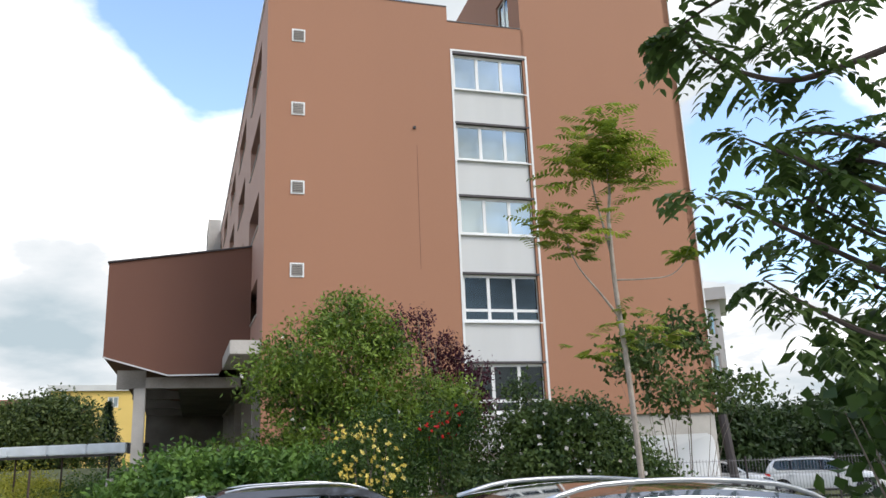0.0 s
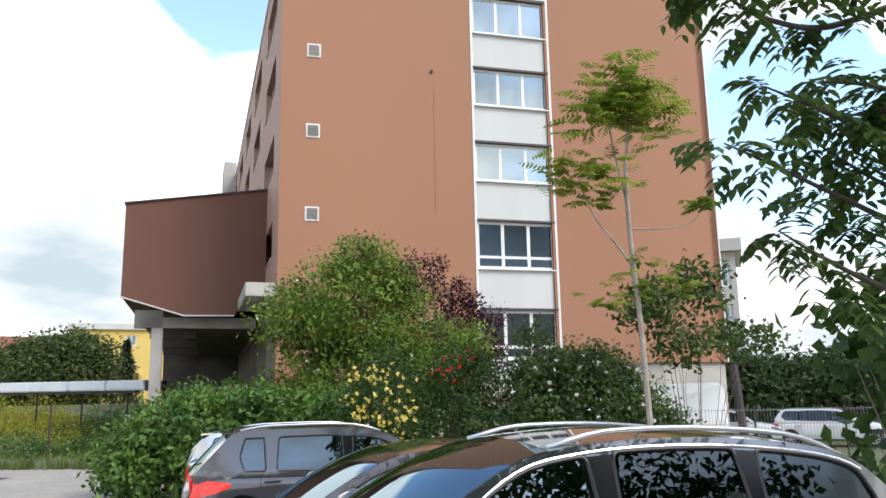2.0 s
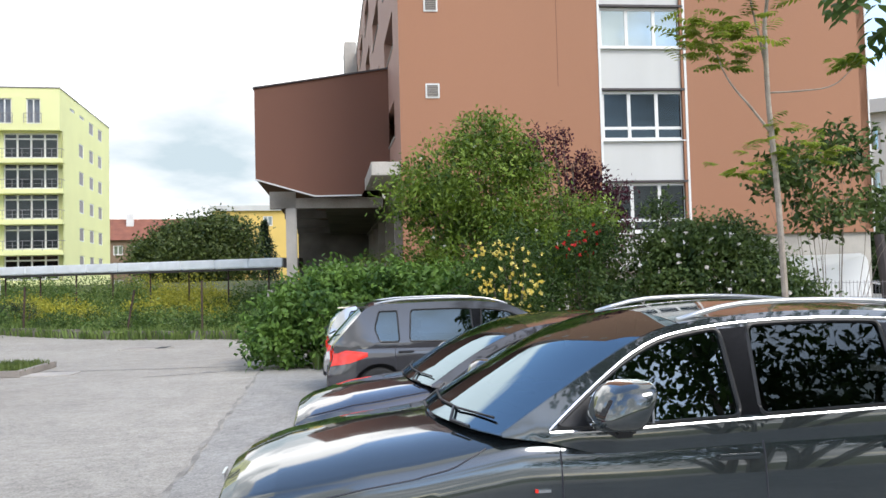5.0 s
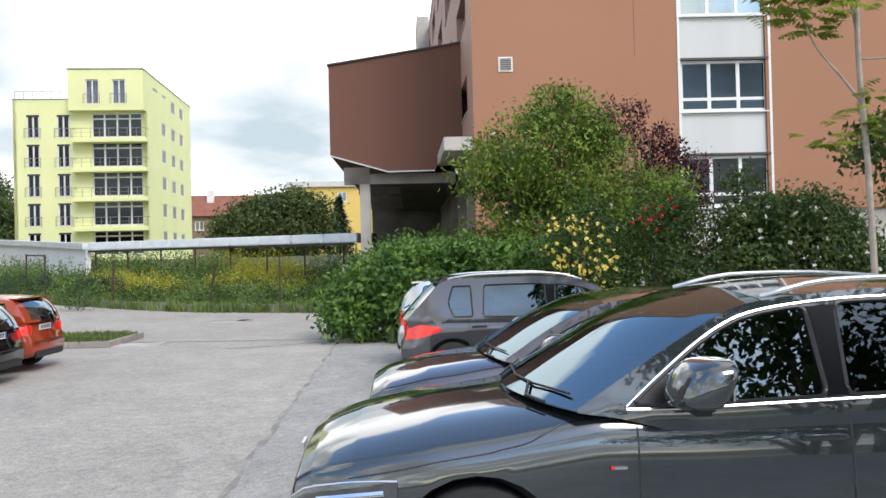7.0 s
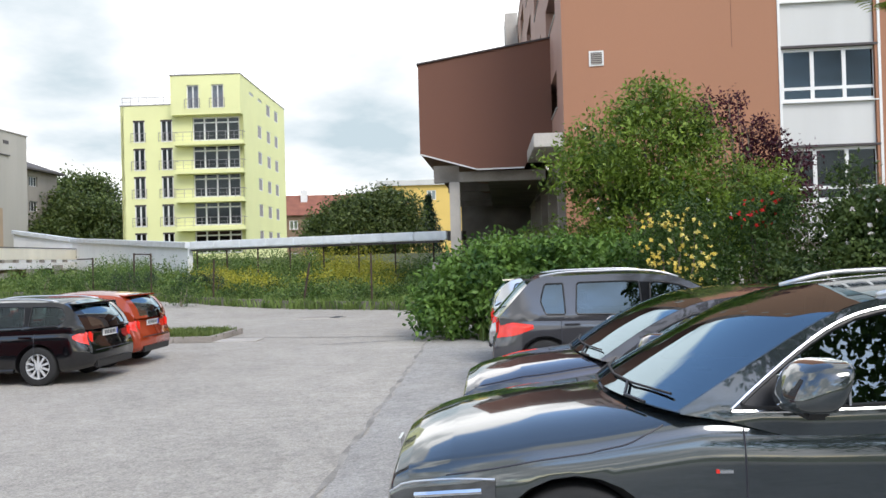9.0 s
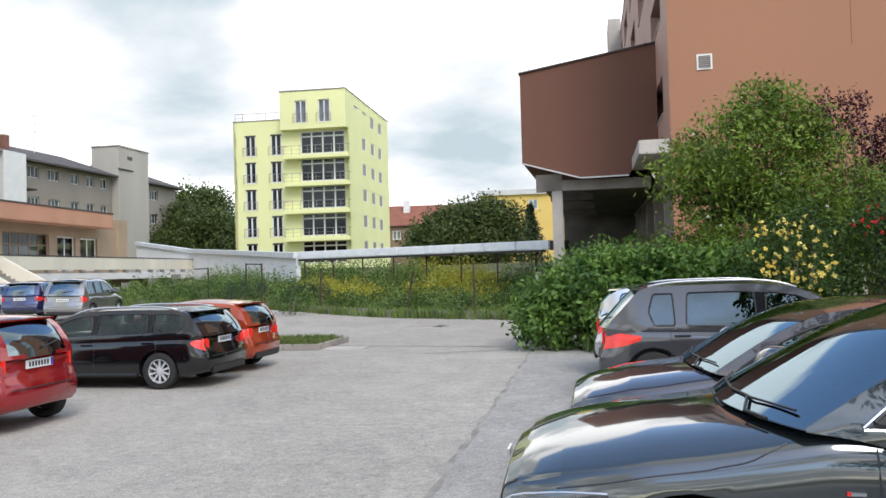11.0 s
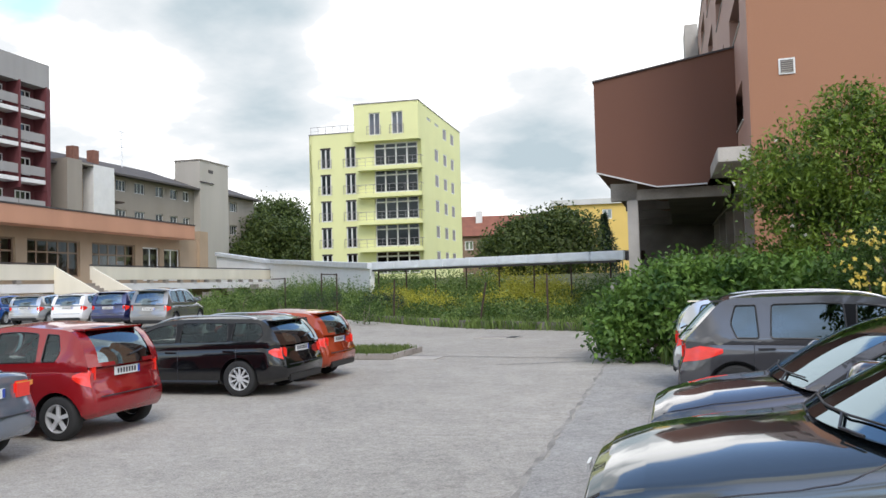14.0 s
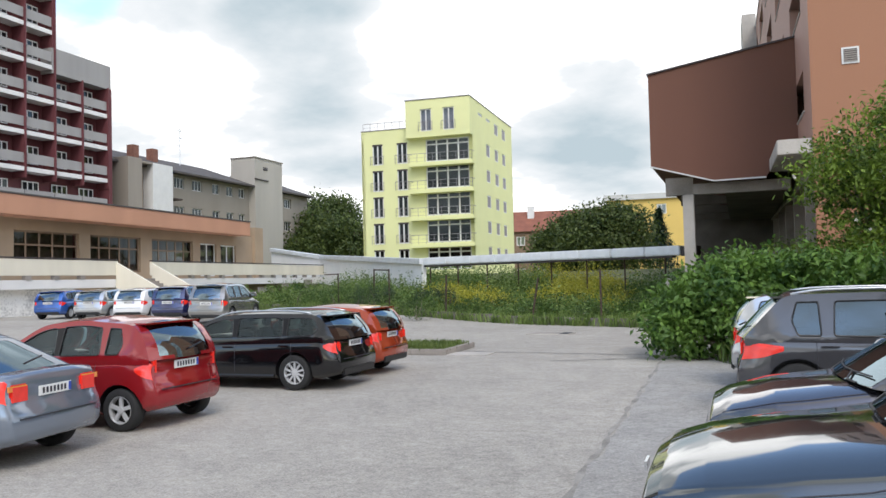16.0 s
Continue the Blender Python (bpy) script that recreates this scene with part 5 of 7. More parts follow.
    for k, (xa, xb) in enumerate(wins):                  # rounded window outlines in the side's own plane
        zl = lambda x: bx(x) + 0.025
        zt = lambda x: max(zl(x) + 0.012, prof_z(x) - hd(x))
        rear = s.get("kick", 0.4) if k == 0 and len(wins) > 2 else 0.0
        slant = 0.07 if k == 0 else 0.03
        bot = [(x, zl(x)) for x in np.linspace(xa + (0.2 * (xb - xa) if rear else 0.0), xb, 5)]
        top = [(x, zt(x)) for x in np.linspace(xb - (0.02 if k < len(wins) - 1 else 0.0), xa + slant, 9)]
        loop = bot + top
        if rear:
            loop.append((xa, zl(xa) + rear * (zt(xa) - zl(xa))))
        polys.append(round_loop(loop, 0.05))
    outer = [(x, low(x)) for x in np.linspace(gh[-1][0] + 0.01, gh[0][0] - 0.01, 16)]
    outer += [(x, max(prof_z(x), low(x) + 0.01)) for x in np.linspace(gh[0][0] - 0.01, gh[-1][0] + 0.01, 60)]
    for sgn in (1, -1):
        on = lambda p, off=0.0: Vector((p[0], sgn * (edge(p[0], p[1]) + off), p[1]))
        bm = bmesh.new()
        for lp in [outer] + polys:
            vs = [bm.verts.new((q[0], 0, q[1])) for q in lp]
            for i in range(len(vs)):
                bm.edges.new((vs[i], vs[(i + 1) % len(vs)]))
        bmesh.ops.triangle_fill(bm, use_beauty=True, use_dissolve=False, edges=bm.edges, normal=(0, 1, 0))
        bmesh.ops.subdivide_edges(bm, edges=[e for e in bm.edges if not e.is_boundary and e.calc_length() > 0.14], cuts=2)
        bmesh.ops.triangulate(bm, faces=bm.faces)
        for v in bm.verts:
            v.co = on((v.co.x, v.co.z))
        part("door_frame", bm, s.get("pillar", body_m), root, "", True)
        for k, lp in enumerate(polys):
            bm = bmesh.new()
            vs = [bm.verts.new(on(q, -0.012)) for q in lp]
            bm.faces.new(vs if sgn < 0 else vs[::-1])
            bmesh.ops.triangulate(bm, faces=bm.faces)
            part("side_window", bm, glass_m if k == len(polys) - 1 else s.get("rear_glass", glass_m), root)
            bm = bmesh.new()
            pts = [on(q, -0.002) for q in lp]
            sweep(bm, pts + [pts[0]], s.get("seal", 0.009), 5)
            part("window_seal", bm, M["black"], root)
        for k in range(len(wins) - 1):                   # posts between the doors
            if k == 0 and s.get("body_post"):
                continue
            x0, x1 = wins[k][1] - 0.012, wins[k + 1][0] + 0.012
            bm = bmesh.new()
            q = [(x0, bx(x0) + 0.03), (x1, bx(x1) + 0.03), (x1 + 0.02, prof_z(x1) - head - 0.006), (x0 - 0.015, prof_z(x0) - head - 0.006)]
            bm.faces.new([bm.verts.new(on(p, 0.003)) for p in q])
            part("door_pillar", bm, M["piano"], root)
        bm = bmesh.new()                                 # dark corner that carries the mirror
        cx = np.linspace(xf_ - 0.17, xf_ + 0.03, 6)
        bm.faces.new([bm.verts.new(on(p, 0.002)) for p in [(x, bx(x) + 0.02) for x in cx] + [(x, max(bx(x) + 0.024, prof_z(x) - hd(x) - 0.004)) for x in cx[::-1]]])
        part("corner_panel", bm, M["black"], root)
        if s.get("trim"):
            bm = bmesh.new()
            a, b = wins[0][0], wins[-1][1]
            pts = [on((x, bx(x) + 0.012), 0.006) for x in np.linspace(a - 0.02, b + 0.05, 18)]
            up = [on((x, max(bx(x) + 0.013, prof_z(x) - hd(x) + 0.016)), 0.006) for x in np.linspace(b + 0.05, a + 0.06, 40)]
            sweep(bm, pts + up, 0.0075, 6)
            part("window_trim", bm, s["trim"], root, "bright metal window trim")
        # seams
        for nm, sx_ in (("door_seam", s["seams"]),):
            for x in sx_:
                bm = bmesh.new()
                pts = [S(x - 0.04 * max(0, (k - 4)) / 3 * 0.0, k, 0.001) for k in np.linspace(1.6, 6.6, 12)]
                sweep(bm, [Vector((p.x, sgn * p.y, p.z)) for p in pts], 0.0045, 4)
                part(nm, bm, M["ink"], root)
        bm = bmesh.new()
        if s.get("clam"):
            pts = [S(x, 5.45 + 0.35 * t + 0.9 * max(0, (t - 0.8) / 0.2) ** 2, 0.0) for t in np.linspace(0, 1, 22) for x in [xe - 0.3 + (gh[0][0] + 0.06 - xe + 0.3) * t]]
        else:
            pts = [S(x, 6.75, 0.0) for x in np.linspace(xe - 0.12, gh[0][0] + 0.02, 14)]
        sweep(bm, [Vector((p.x, sgn * p.y, p.z)) for p in pts], 0.0045, 4)
        part("bonnet_seam", bm, M["ink"], root)
        for x in s["handles"]:
            p = S(x, 5.1, 0.02)
            bm = bmesh.new()
            box(bm, p.x - 0.11, sgn * p.y - 0.016, p.z - 0.014, p.x + 0.11, sgn * p.y + 0.016, p.z + 0.014, bevel=0.01)
            part("door_handle", bm, s.get("handle_mat", body_m), root)
        bm = bmesh.new()
        pts = [S(x, 1.8, 0.004) for x in np.linspace(s["xr"] + tr + 0.1, s["xf"] - tr - 0.1, 6)]
        sweep(bm, [Vector((p.x, sgn * p.y, p.z)) for p in pts], 0.035, 6)
        part("sill_trim", bm, M["black"], root)
        # mirror
        mx_ = s["mirror"]
        ms = s.get("mirror_size", 1.0)
        my = edge(mx_, bx(mx_)) + 0.17 * ms
        mz = bx(mx_) + 0.135 * ms
        bm = bmesh.new()

        def se(c, e):
            return math.copysign(abs(c) ** e, c)
        rings = []
        for i in range(13):
            la = -math.pi / 2 + math.pi * i / 12
            ring = []
            for lo in [k * math.tau / 24 for k in range(24)]:
                dz = 0.1 * ms * se(math.sin(la), 0.75)
                dy = 0.15 * ms * se(math.cos(la), 0.5) * se(math.sin(lo), 0.6)
                dx = 0.115 * ms * se(math.cos(la), 0.5) * se(math.cos(lo), 0.75) * (1.15 if math.cos(lo) > 0 else 0.45)
                ring.append(bm.verts.new((mx_ + 0.02 + dx - 0.4 * dz - 0.12 * dy, sgn * (my + dy), mz + dz * (1 - 0.9 * max(0, -dz) * (dy > 0)))))
            rings.append(ring)
        for a, b in zip(rings, rings[1:]):
            for k in range(24):
                bm.faces.new((a[k], a[(k + 1) % 24], b[(k + 1) % 24], b[k]))
        bmesh.ops.remove_doubles(bm, verts=bm.verts, dist=0.0005)
        mir = part("mirror", bm, s.get("mirror_mat", body_m), root, "", True)
        bm = bmesh.new()
        box(bm, mx_ - 0.03, sgn * (my - 0.21 * ms), bx(mx_) + 0.0, mx_ + 0.08, sgn * (my - 0.03), bx(mx_) + 0.055 * ms, bevel=0.018)
        part("mirror_foot", bm, M["black"], mir)
        bm = bmesh.new()
        box(bm, mx_ - 0.048 * ms, sgn * my - 0.1 * ms, mz - 0.055 * ms, mx_ - 0.04 * ms, sgn * my + 0.1 * ms, mz + 0.055 * ms)
        part("mirror_glass", bm, M["chrome"], mir)
        # lamps
        for nm, (xa, xb, ka, kb), lm in s["lamps"]:
            vs, fs = [], []
            nx, nk = 8, 6
            for i in range(nx + 1):
                for k in range(nk + 1):
                    taper = 1 - 0.55 * (i / nx if xa > 0 else 1 - i / nx) ** 2 if s.get("taper", True) else 1
                    xx = (xb + (xa - xb) * i / nx) if xa > 0 else (xa + (xb - xa) * i / nx)
                    tt = k / nk
                    kk = (ka + kb) / 2 + (kb - ka) * (tt - 0.5) * (taper if xa > 0 else 1 - 0.8 * (i / nx) ** 1.6)
                    p = S(xx, kk, 0.008)
                    vs.append((p.x + (0.004 if xa > 0 else -0.004), sgn * p.y, p.z))
            for i in range(nx):
                for k in range(nk):
                    fs.append((i * (nk + 1) + k, (i + 1) * (nk + 1) + k, (i + 1) * (nk + 1) + k + 1, i * (nk + 1) + k + 1))
            o_ = obj(nm, vs, fs, lm, root, "", True)
            if s.get("drl") and xa > 0:
                for kk in (nk, 0):
                    bm = bmesh.new()
                    sweep(bm, [Vector(vs[i * (nk + 1) + kk]) for i in range(nx + 1)], 0.006, 5)
                    part("light_strip", bm, M["alu"], o_, "bright metal rim strip")
                bm = bmesh.new()
                sweep(bm, [Vector(vs[i * (nk + 1) + nk // 2]) for i in range(2, nx)], 0.013, 5)
                part("light_strip", bm, M["chrome"], o_, "bright inner reflector")
        for x in (s["xf"], s["xr"]):
            wheel(root, x, sgn * (W / 2 - 0.115), tr, sgn, s.get("spokes", 7), s.get("rim", M["rim"]))
        if s.get("rails"):
            bm = bmesh.new()
            xa, xb = s["rails"]
            pts = []
            for t in np.linspace(0, 1, 16):
                x = xa + (xb - xa) * t
                z = prof_z(x)
                pts.append(Vector((x, sgn * (edge(x, z) - 0.07), z + 0.01 + 0.04 * min(1, 6 * t, 6 * (1 - t)))))
            sweep(bm, pts, 0.015, 8)
            part("roof_rail", bm, M["alu"], root, "silver roof rail", True)
    # rear
    zr = s.get("plate_z", 0.8)
    def plate(x, sg, z):
        p = boxed("number_plate", (x - 0.006, -0.26, z - 0.055, x + 0.006, 0.26, z + 0.055), M["plate"], root)
        f = x + sg * 0.0085
        boxed("plate_band", (f - 0.002, -0.255 if sg < 0 else 0.215, z - 0.05, f + 0.002, -0.215 if sg < 0 else 0.255, z + 0.05), M["blue_ink"], p)
        for k in range(7):
            y = -0.17 + 0.058 * k
            boxed("plate_bar", (f - 0.002, y, z - 0.032, f + 0.002, y + 0.03, z + 0.032), M["ink"], p)
    plate(lean(-xe, zr) - 0.016, -1, zr)
    plate(xe + 0.014, 1, 0.45)
    yy = half(-xe) * 0.86
    if not s.get("bumper"):
        bm = bmesh.new()
        box(bm, -xe - 0.014, -yy, 0.26, -xe + 0.05, yy, 0.4, bevel=0.02)
        part("rear_bumper_trim", bm, M["black"], root)
    for zz in (0.56,):
        bm = bmesh.new()
        box(bm, -xe - 0.006, -yy, zz - 0.006, -xe + 0.03, yy, zz + 0.006)
        part("bumper_seam", bm, M["ink"], root)
    # rear lamps on the end face
    for sgn in (1, -1):
        if s.get("tail_face"):
            z0, z1, y0 = s["tail_face"]
            bm = bmesh.new()
            xt = lean(-xe, z0)
            box(bm, xt - 0.008, sgn * y0, z0, xt + 0.09, sgn * (half(-xe) * 0.96), z1, bevel=0.025)
            part("tail_lamp", bm, M["red_lens"], root, "red tail lamp")
    if s.get("spoiler"):
        x, z = s["spoiler"]
        bm = bmesh.new()
        e = edge(x, z) * 0.92
        box(bm, x - 0.09, -e * 0.95, z - 0.012, x + 0.14, e * 0.95, z + 0.016, bevel=0.01)
        part("roof_spoiler", bm, body_m, root)
    # wipers
    def on_screen(i, v, off):
        p = line[i]
        b = 1 - v * v
        return Vector((p.x + bow * b * min(1, abs(i - iw) / 4) + off * 0.6, edge(p.x, p.z) * v, p.z + off))
    for v0 in (0.75, 0.0):
        bm = bmesh.new()
        sweep(bm, [on_screen(0, v0, 0.006), on_screen(0, v0 - 0.2, 0.012), on_screen(1, v0 - 0.36, 0.012)], 0.009, 5)
        sweep(bm, [on_screen(1, v0 + 0.1, 0.012), on_screen(1, v0 - 0.3, 0.012), on_screen(1, v0 - 0.68, 0.012)], 0.007, 5)
        part("wiper", bm, M["black"], root)
    q = line[-2]
    bm = bmesh.new()
    tube(bm, (q.x - 0.10, 0.0, q.z + 0.06), (q.x - 0.02, -0.38, q.z + 0.12), 0.012, n=5)
    part("rear_wiper", bm, M["black"], root)
    # grille and lower intake
    zf = ztop(xe)
    bm = bmesh.new()
    box(bm, xe - 0.05, -0.36, 0.42, xe + 0.016, 0.36, zf - 0.07, bevel=0.03)
    gr = part("grille", bm, M["black"], root)
    for k in range(5):
        z = 0.46 + k * (zf - 0.58) / 4
        boxed("slat", (xe + 0.012, -0.32, z, xe + 0.022, 0.32, z + 0.02), M["chrome"] if s.get("trim") is M["chrome"] else M["black"], gr)
    # seats and dash
    for x in (0.05, -0.85):
        for y in (0.38, -0.38):
            bm = bmesh.new()
            box(bm, x - 0.12, y - 0.24, 0.45, x + 0.02, y + 0.24, 1.08, bevel=0.05)
            box(bm, x - 0.12, y - 0.13, 1.1, x - 0.03, y + 0.13, 1.28, bevel=0.035)
            part("seat", bm, M["seat"], root)
    bm = bmesh.new()
    box(bm, gh[0][0] - 0.55, -0.62, 0.7, gh[0][0] - 0.2, 0.62, bx(gh[0][0]) + 0.0, bevel=0.05)
    part("dashboard", bm, M["black"], root)
    return root


def stand(x, y, heading):
    """A car's pose on the sloping lot. heading: direction of its nose."""
    a = math.atan2(heading[1], heading[0])
    c, s_ = math.cos(a), math.sin(a)
    zf, zr_ = ground_z(x + c * 1.3, y + s_ * 1.3), ground_z(x - c * 1.3, y - s_ * 1.3)
    zl, zr2 = ground_z(x - s_ * 0.75, y + c * 0.75), ground_z(x + s_ * 0.75, y - c * 0.75)
    m = Matrix.Translation((x, y, (zf + zr_ + zl + zr2) / 4)) @ Matrix.Rotation(a, 4, "Z")
    return m @ Matrix.Rotation(-math.atan2(zf - zr_, 2.6), 4, "Y") @ Matrix.Rotation(math.atan2(zl - zr2, 1.5), 4, "X")


HEAD = (-0.96, -0.28)


def suv_spec(col, nm):
    return dict(L=4.63, W=1.89, r=0.36, xf=1.42, xr=-1.39, paint=col, nose=0.2, tail=0.14, crown=0.07,
                top=[(2.315, 0.74), (2.28, 0.82), (2.2, 0.87), (2.0, 0.925), (1.6, 0.995), (1.2, 1.04), (0.85, 1.07), (0.4, 1.06), (-1.0, 1.08), (-2.0, 1.1), (-2.315, 1.0)],
                belt=[(0.95, 1.05), (0.4, 1.045), (-1.0, 1.085), (-2.1, 1.12)],
                cabin=[(0.95, 1.06), (0.57, 1.28), (0.2, 1.475), (-0.1, 1.552), (-0.6, 1.588), (-1.2, 1.57), (-1.75, 1.49), (-2.02, 1.32), (-2.2, 1.1)],
                roof=(0.36, 0.78), windows=[(-1.95, -1.22), (-1.14, -0.36), (-0.26, 0.66)], trim=M["chrome"], tumble=0.36,
                seams=[0.66, -0.36, -1.25], handles=[-0.22, -1.1], mirror=0.37, rails=(-0.05, -1.85), pillar=col,
                lamps=[("headlight", (1.78, 2.29, 4.0, 5.35), M["clear_lens"]), ("tail_lamp", (-2.3, -1.95, 4.2, 5.8), M["red_lens"])], plate_z=0.85, spokes=10, handle_mat=col, bow=0.24, head=0.055, drl=True, clam=True, mirror_size=1.15, kick=0.3, side_glass=M["glass_tint"], rear_glass=M["glass_privacy"], seal=0.012)


def hatch_spec(col, L=4.2, W=1.75, H=1.48, wagon=False, rails=None, spokes=7, trim=None, r=0.31, plate_z=0.82, rim=None, high=0.0):
    k = H - 1.48
    xe = L / 2
    tail = -xe + 0.02
    cab = [(xe - 1.12, 0.96 + k * .4), (xe - 1.5, 1.2 + k * .7), (xe - 1.85, 1.37 + k), (xe - 2.15, 1.43 + k), (xe - 2.6, 1.46 + k), (-xe + 0.95, 1.44 + k), (-xe + 0.42, 1.385 + k), (-xe + 0.2, 1.18 + k * .7), (-xe + 0.1, 0.94 + k * .4)]
    if wagon:
        cab[5], cab[6], cab[7] = (-xe + 1.0, 1.455 + k), (-xe + 0.5, 1.42 + k), (-xe + 0.24, 1.2 + k * .7)
    b0 = 0.93 + k * .4
    wins = [(-xe + 0.42, -xe + 0.86), (-xe + 0.94, xe - 2.32), (xe - 2.24, xe - 1.3)]
    if wagon:
        wins = [(-xe + 0.42, -xe + 1.05), (-xe + 1.13, xe - 2.42), (xe - 2.34, xe - 1.3)]
    return dict(L=L, W=W, r=r, xf=xe - 0.85, xr=-xe + 0.72, paint=col, nose=0.25, tail=0.16, crown=0.06,
                top=[(xe, 0.66), (xe - 0.04, 0.74), (xe - 0.15, 0.8), (xe - 0.5, 0.89), (xe - 0.9, 0.945 + k * .3), (xe - 1.12, 0.965 + k * .4), (xe - 1.5, b0), (-xe + 0.6, b0 + 0.06), (-xe + 0.05, b0 + 0.03), (-xe, b0 - 0.02)],
                belt=[(xe - 1.12, b0 + 0.02), (xe - 1.6, b0 + 0.01), (0, b0 + 0.03), (-xe + 0.05, b0 + 0.08)],
                cabin=cab, roof=(0.31, 0.76), windows=wins, trim=trim, tumble=0.3, seams=[xe - 1.5, xe - 2.4, -xe + 0.95], handles=[xe - 2.25, -xe + 1.1], mirror=xe - 1.55,
                rails=rails, lamps=[("headlight", (xe - 0.5, xe - 0.03, 4.6, 6.2), M["clear_lens"]), ("tail_lamp", (-xe + 0.02, -xe + 0.27, 4.1, 6.0), M["red_lens"])],
                plate_z=plate_z, spokes=spokes, tail_face=(0.70 + k * .3, 0.90 + k * .4, W / 2 * 0.72), rim=rim or M["rim"], spoiler=(-xe + 0.36, 1.40 + k), pillar=col)


def sedan_spec(col):
    s = hatch_spec(col, 4.25, 1.71, 1.43)
    xe = 4.25 / 2
    s["top"] = [(xe, 0.62), (xe - 0.04, 0.7), (xe - 0.5, 0.85), (xe - 1.12, 0.95), (xe - 1.5, 0.92), (-xe + 0.7, 1.0), (-xe + 0.3, 1.05), (-xe + 0.05, 1.04), (-xe, 0.99)]
    s["cabin"] = [(xe - 1.12, 0.95), (xe - 1.5, 1.17), (xe - 1.85, 1.34), (xe - 2.15, 1.4), (xe - 2.6, 1.42), (-xe + 1.35, 1.37), (-xe + 0.95, 1.2), (-xe + 0.5, 0.99)]
    s["windows"] = [(-xe + 1.0, xe - 2.32), (xe - 2.24, xe - 1.42)]
    s["seams"] = [xe - 1.5, xe - 2.4, -xe + 1.1]
    s["spoiler"] = None
    s["tail_face"] = (0.72, 0.93, 0.42)
    return s


P = dict(
    suv=paint("anthracite_paint", (0.042, 0.054, 0.058), 0.6), plum=paint("dark_plum_grey_paint", (0.07, 0.066, 0.076), 0.6), grey=paint("dark_grey_paint", (0.075, 0.075, 0.082), 0.4, 0.6),
    red=paint("red_paint", (0.26, 0.010, 0.014), 0.2, 0.45), black=paint("black_paint", (0.004, 0.004, 0.005), 0.0, 0.3), orange=paint("copper_orange_paint", (0.36, 0.05, 0.016), 0.3, 0.5),
    silver_blue=paint("silver_blue_paint", (0.2, 0.23, 0.28), 0.45, 0.5), silver=paint("silver_paint", (0.50, 0.51, 0.51), 0.6), white=paint("white_car_paint", (0.75, 0.75, 0.75), 0.0),
    blue=paint("bright_blue_paint", (0.02, 0.10, 0.38), 0.3), navy=paint("navy_paint", (0.015, 0.02, 0.09), 0.3), taupe=paint("grey_beige_paint", (0.24, 0.235, 0.225), 0.5))


def at_rear(axle, heading, xr):
    """Centre of a car whose rear axle stands at that place."""
    return axle[0] - heading[0] * xr, axle[1] - heading[1] * xr


near = car("suv", "dark grey compact SUV with chrome window trim and roof rails", "cars in the near row", stand(0.31, 4.93, HEAD), suv_spec(P["suv"], "suv"))
boxed("side_badge", (0.72, 0.938, 0.79, 0.78, 0.948, 0.803), M["chrome"], near)
boxed("side_badge", (0.781, 0.938, 0.79, 0.795, 0.948, 0.806), M["red_lens"], near)
for sx_, sy_, sr_ in ((2.13, 0.70, 0.055), (2.0, 0.80, 0.045)):
    bm = bmesh.new()
    bmesh.ops.create_uvsphere(bm, u_segments=14, v_segments=8, radius=sr_)
    bmesh.ops.transform(bm, matrix=Matrix.Translation((sx_, sy_, 0.71)), verts=bm.verts)
    part("headlight_lens", bm, M["chrome"], near, "", True)
boxed("badge_bar", (2.325, -0.08, 0.72, 2.34, 0.08, 0.77), M["chrome"], near)
sp = hatch_spec(P["plum"], 4.35, 1.8, 1.46, spokes=8)
car("hatchback", "dark plum-grey hatchback parked beside the SUV", "cars in the near row", stand(-0.35, 7.5, HEAD), sp)
sp = hatch_spec(P["grey"], 4.47, 1.77, 1.53, True, (0.35, -1.55), 7, r=0.32, rim=M["rim"])
sp["lamps"][1] = ("tail_lamp", (-2.215, -1.66, 4.0, 5.8), M["red_lens"])
sp["glass"], sp["seal"], sp["tumble"], sp["body_post"], sp["kick"] = M["glass_tint"], 0.012, 0.24, True, 0.45
sp["windows"], sp["head"] = [(-1.56, -1.22), (-1.08, -0.18), (-0.08, 0.94)], 0.1
sp["belt"] = [(x, z - 0.05) for x, z in sp["belt"]]
sp["cabin"][6], sp["cabin"][7] = (-1.62, 1.475), (-1.86, 1.26)
sp["spoiler"] = (-1.70, 1.465)
car("compact_mpv", "dark grey compact MPV with silver roof rails, rear to the lot", "cars in the near row", stand(-1.38, 12.05, (0.96, 0.28)), sp)
sp = hatch_spec(P["silver"], 4.2, 1.75, 1.5)
car("hatchback", "silver hatchback behind the grey MPV, rear to the lot", "cars in the near row", stand(-2.35, 14.6, (0.96, 0.28)), sp)

sp = hatch_spec(P["red"], 3.88, 1.67, 1.515, r=0.29, spokes=5)
sp["xr"], sp["body_post"], sp["plate_z"], sp["tail_face"] = -1.94 + 0.54, True, 0.86, (0.76, 0.98, 0.6)
sp["windows"] = [(-1.42, -1.14), (-1.05, -0.33), (-0.25, 0.66)]
sp["side_glass"] = M["glass_clear"]
sp["bumper"] = P["red"]
car("hatchback", "red five-door hatchback with silver six-spoke wheels", "cars across the lot", stand(*at_rear((-10.4, 6.95), HEAD, sp["xr"]), HEAD), sp)
sp = hatch_spec(P["black"], 4.55, 1.78, 1.41, True, (0.45, -1.65), 10, r=0.32)
sp["xr"] = -2.275 + 0.9
sp["side_glass"] = M["glass_clear"]
car("estate_car", "black estate car with silver roof rails and wheel covers", "cars across the lot", stand(*at_rear((-11.3, 11.0), HEAD, sp["xr"]), HEAD), sp)
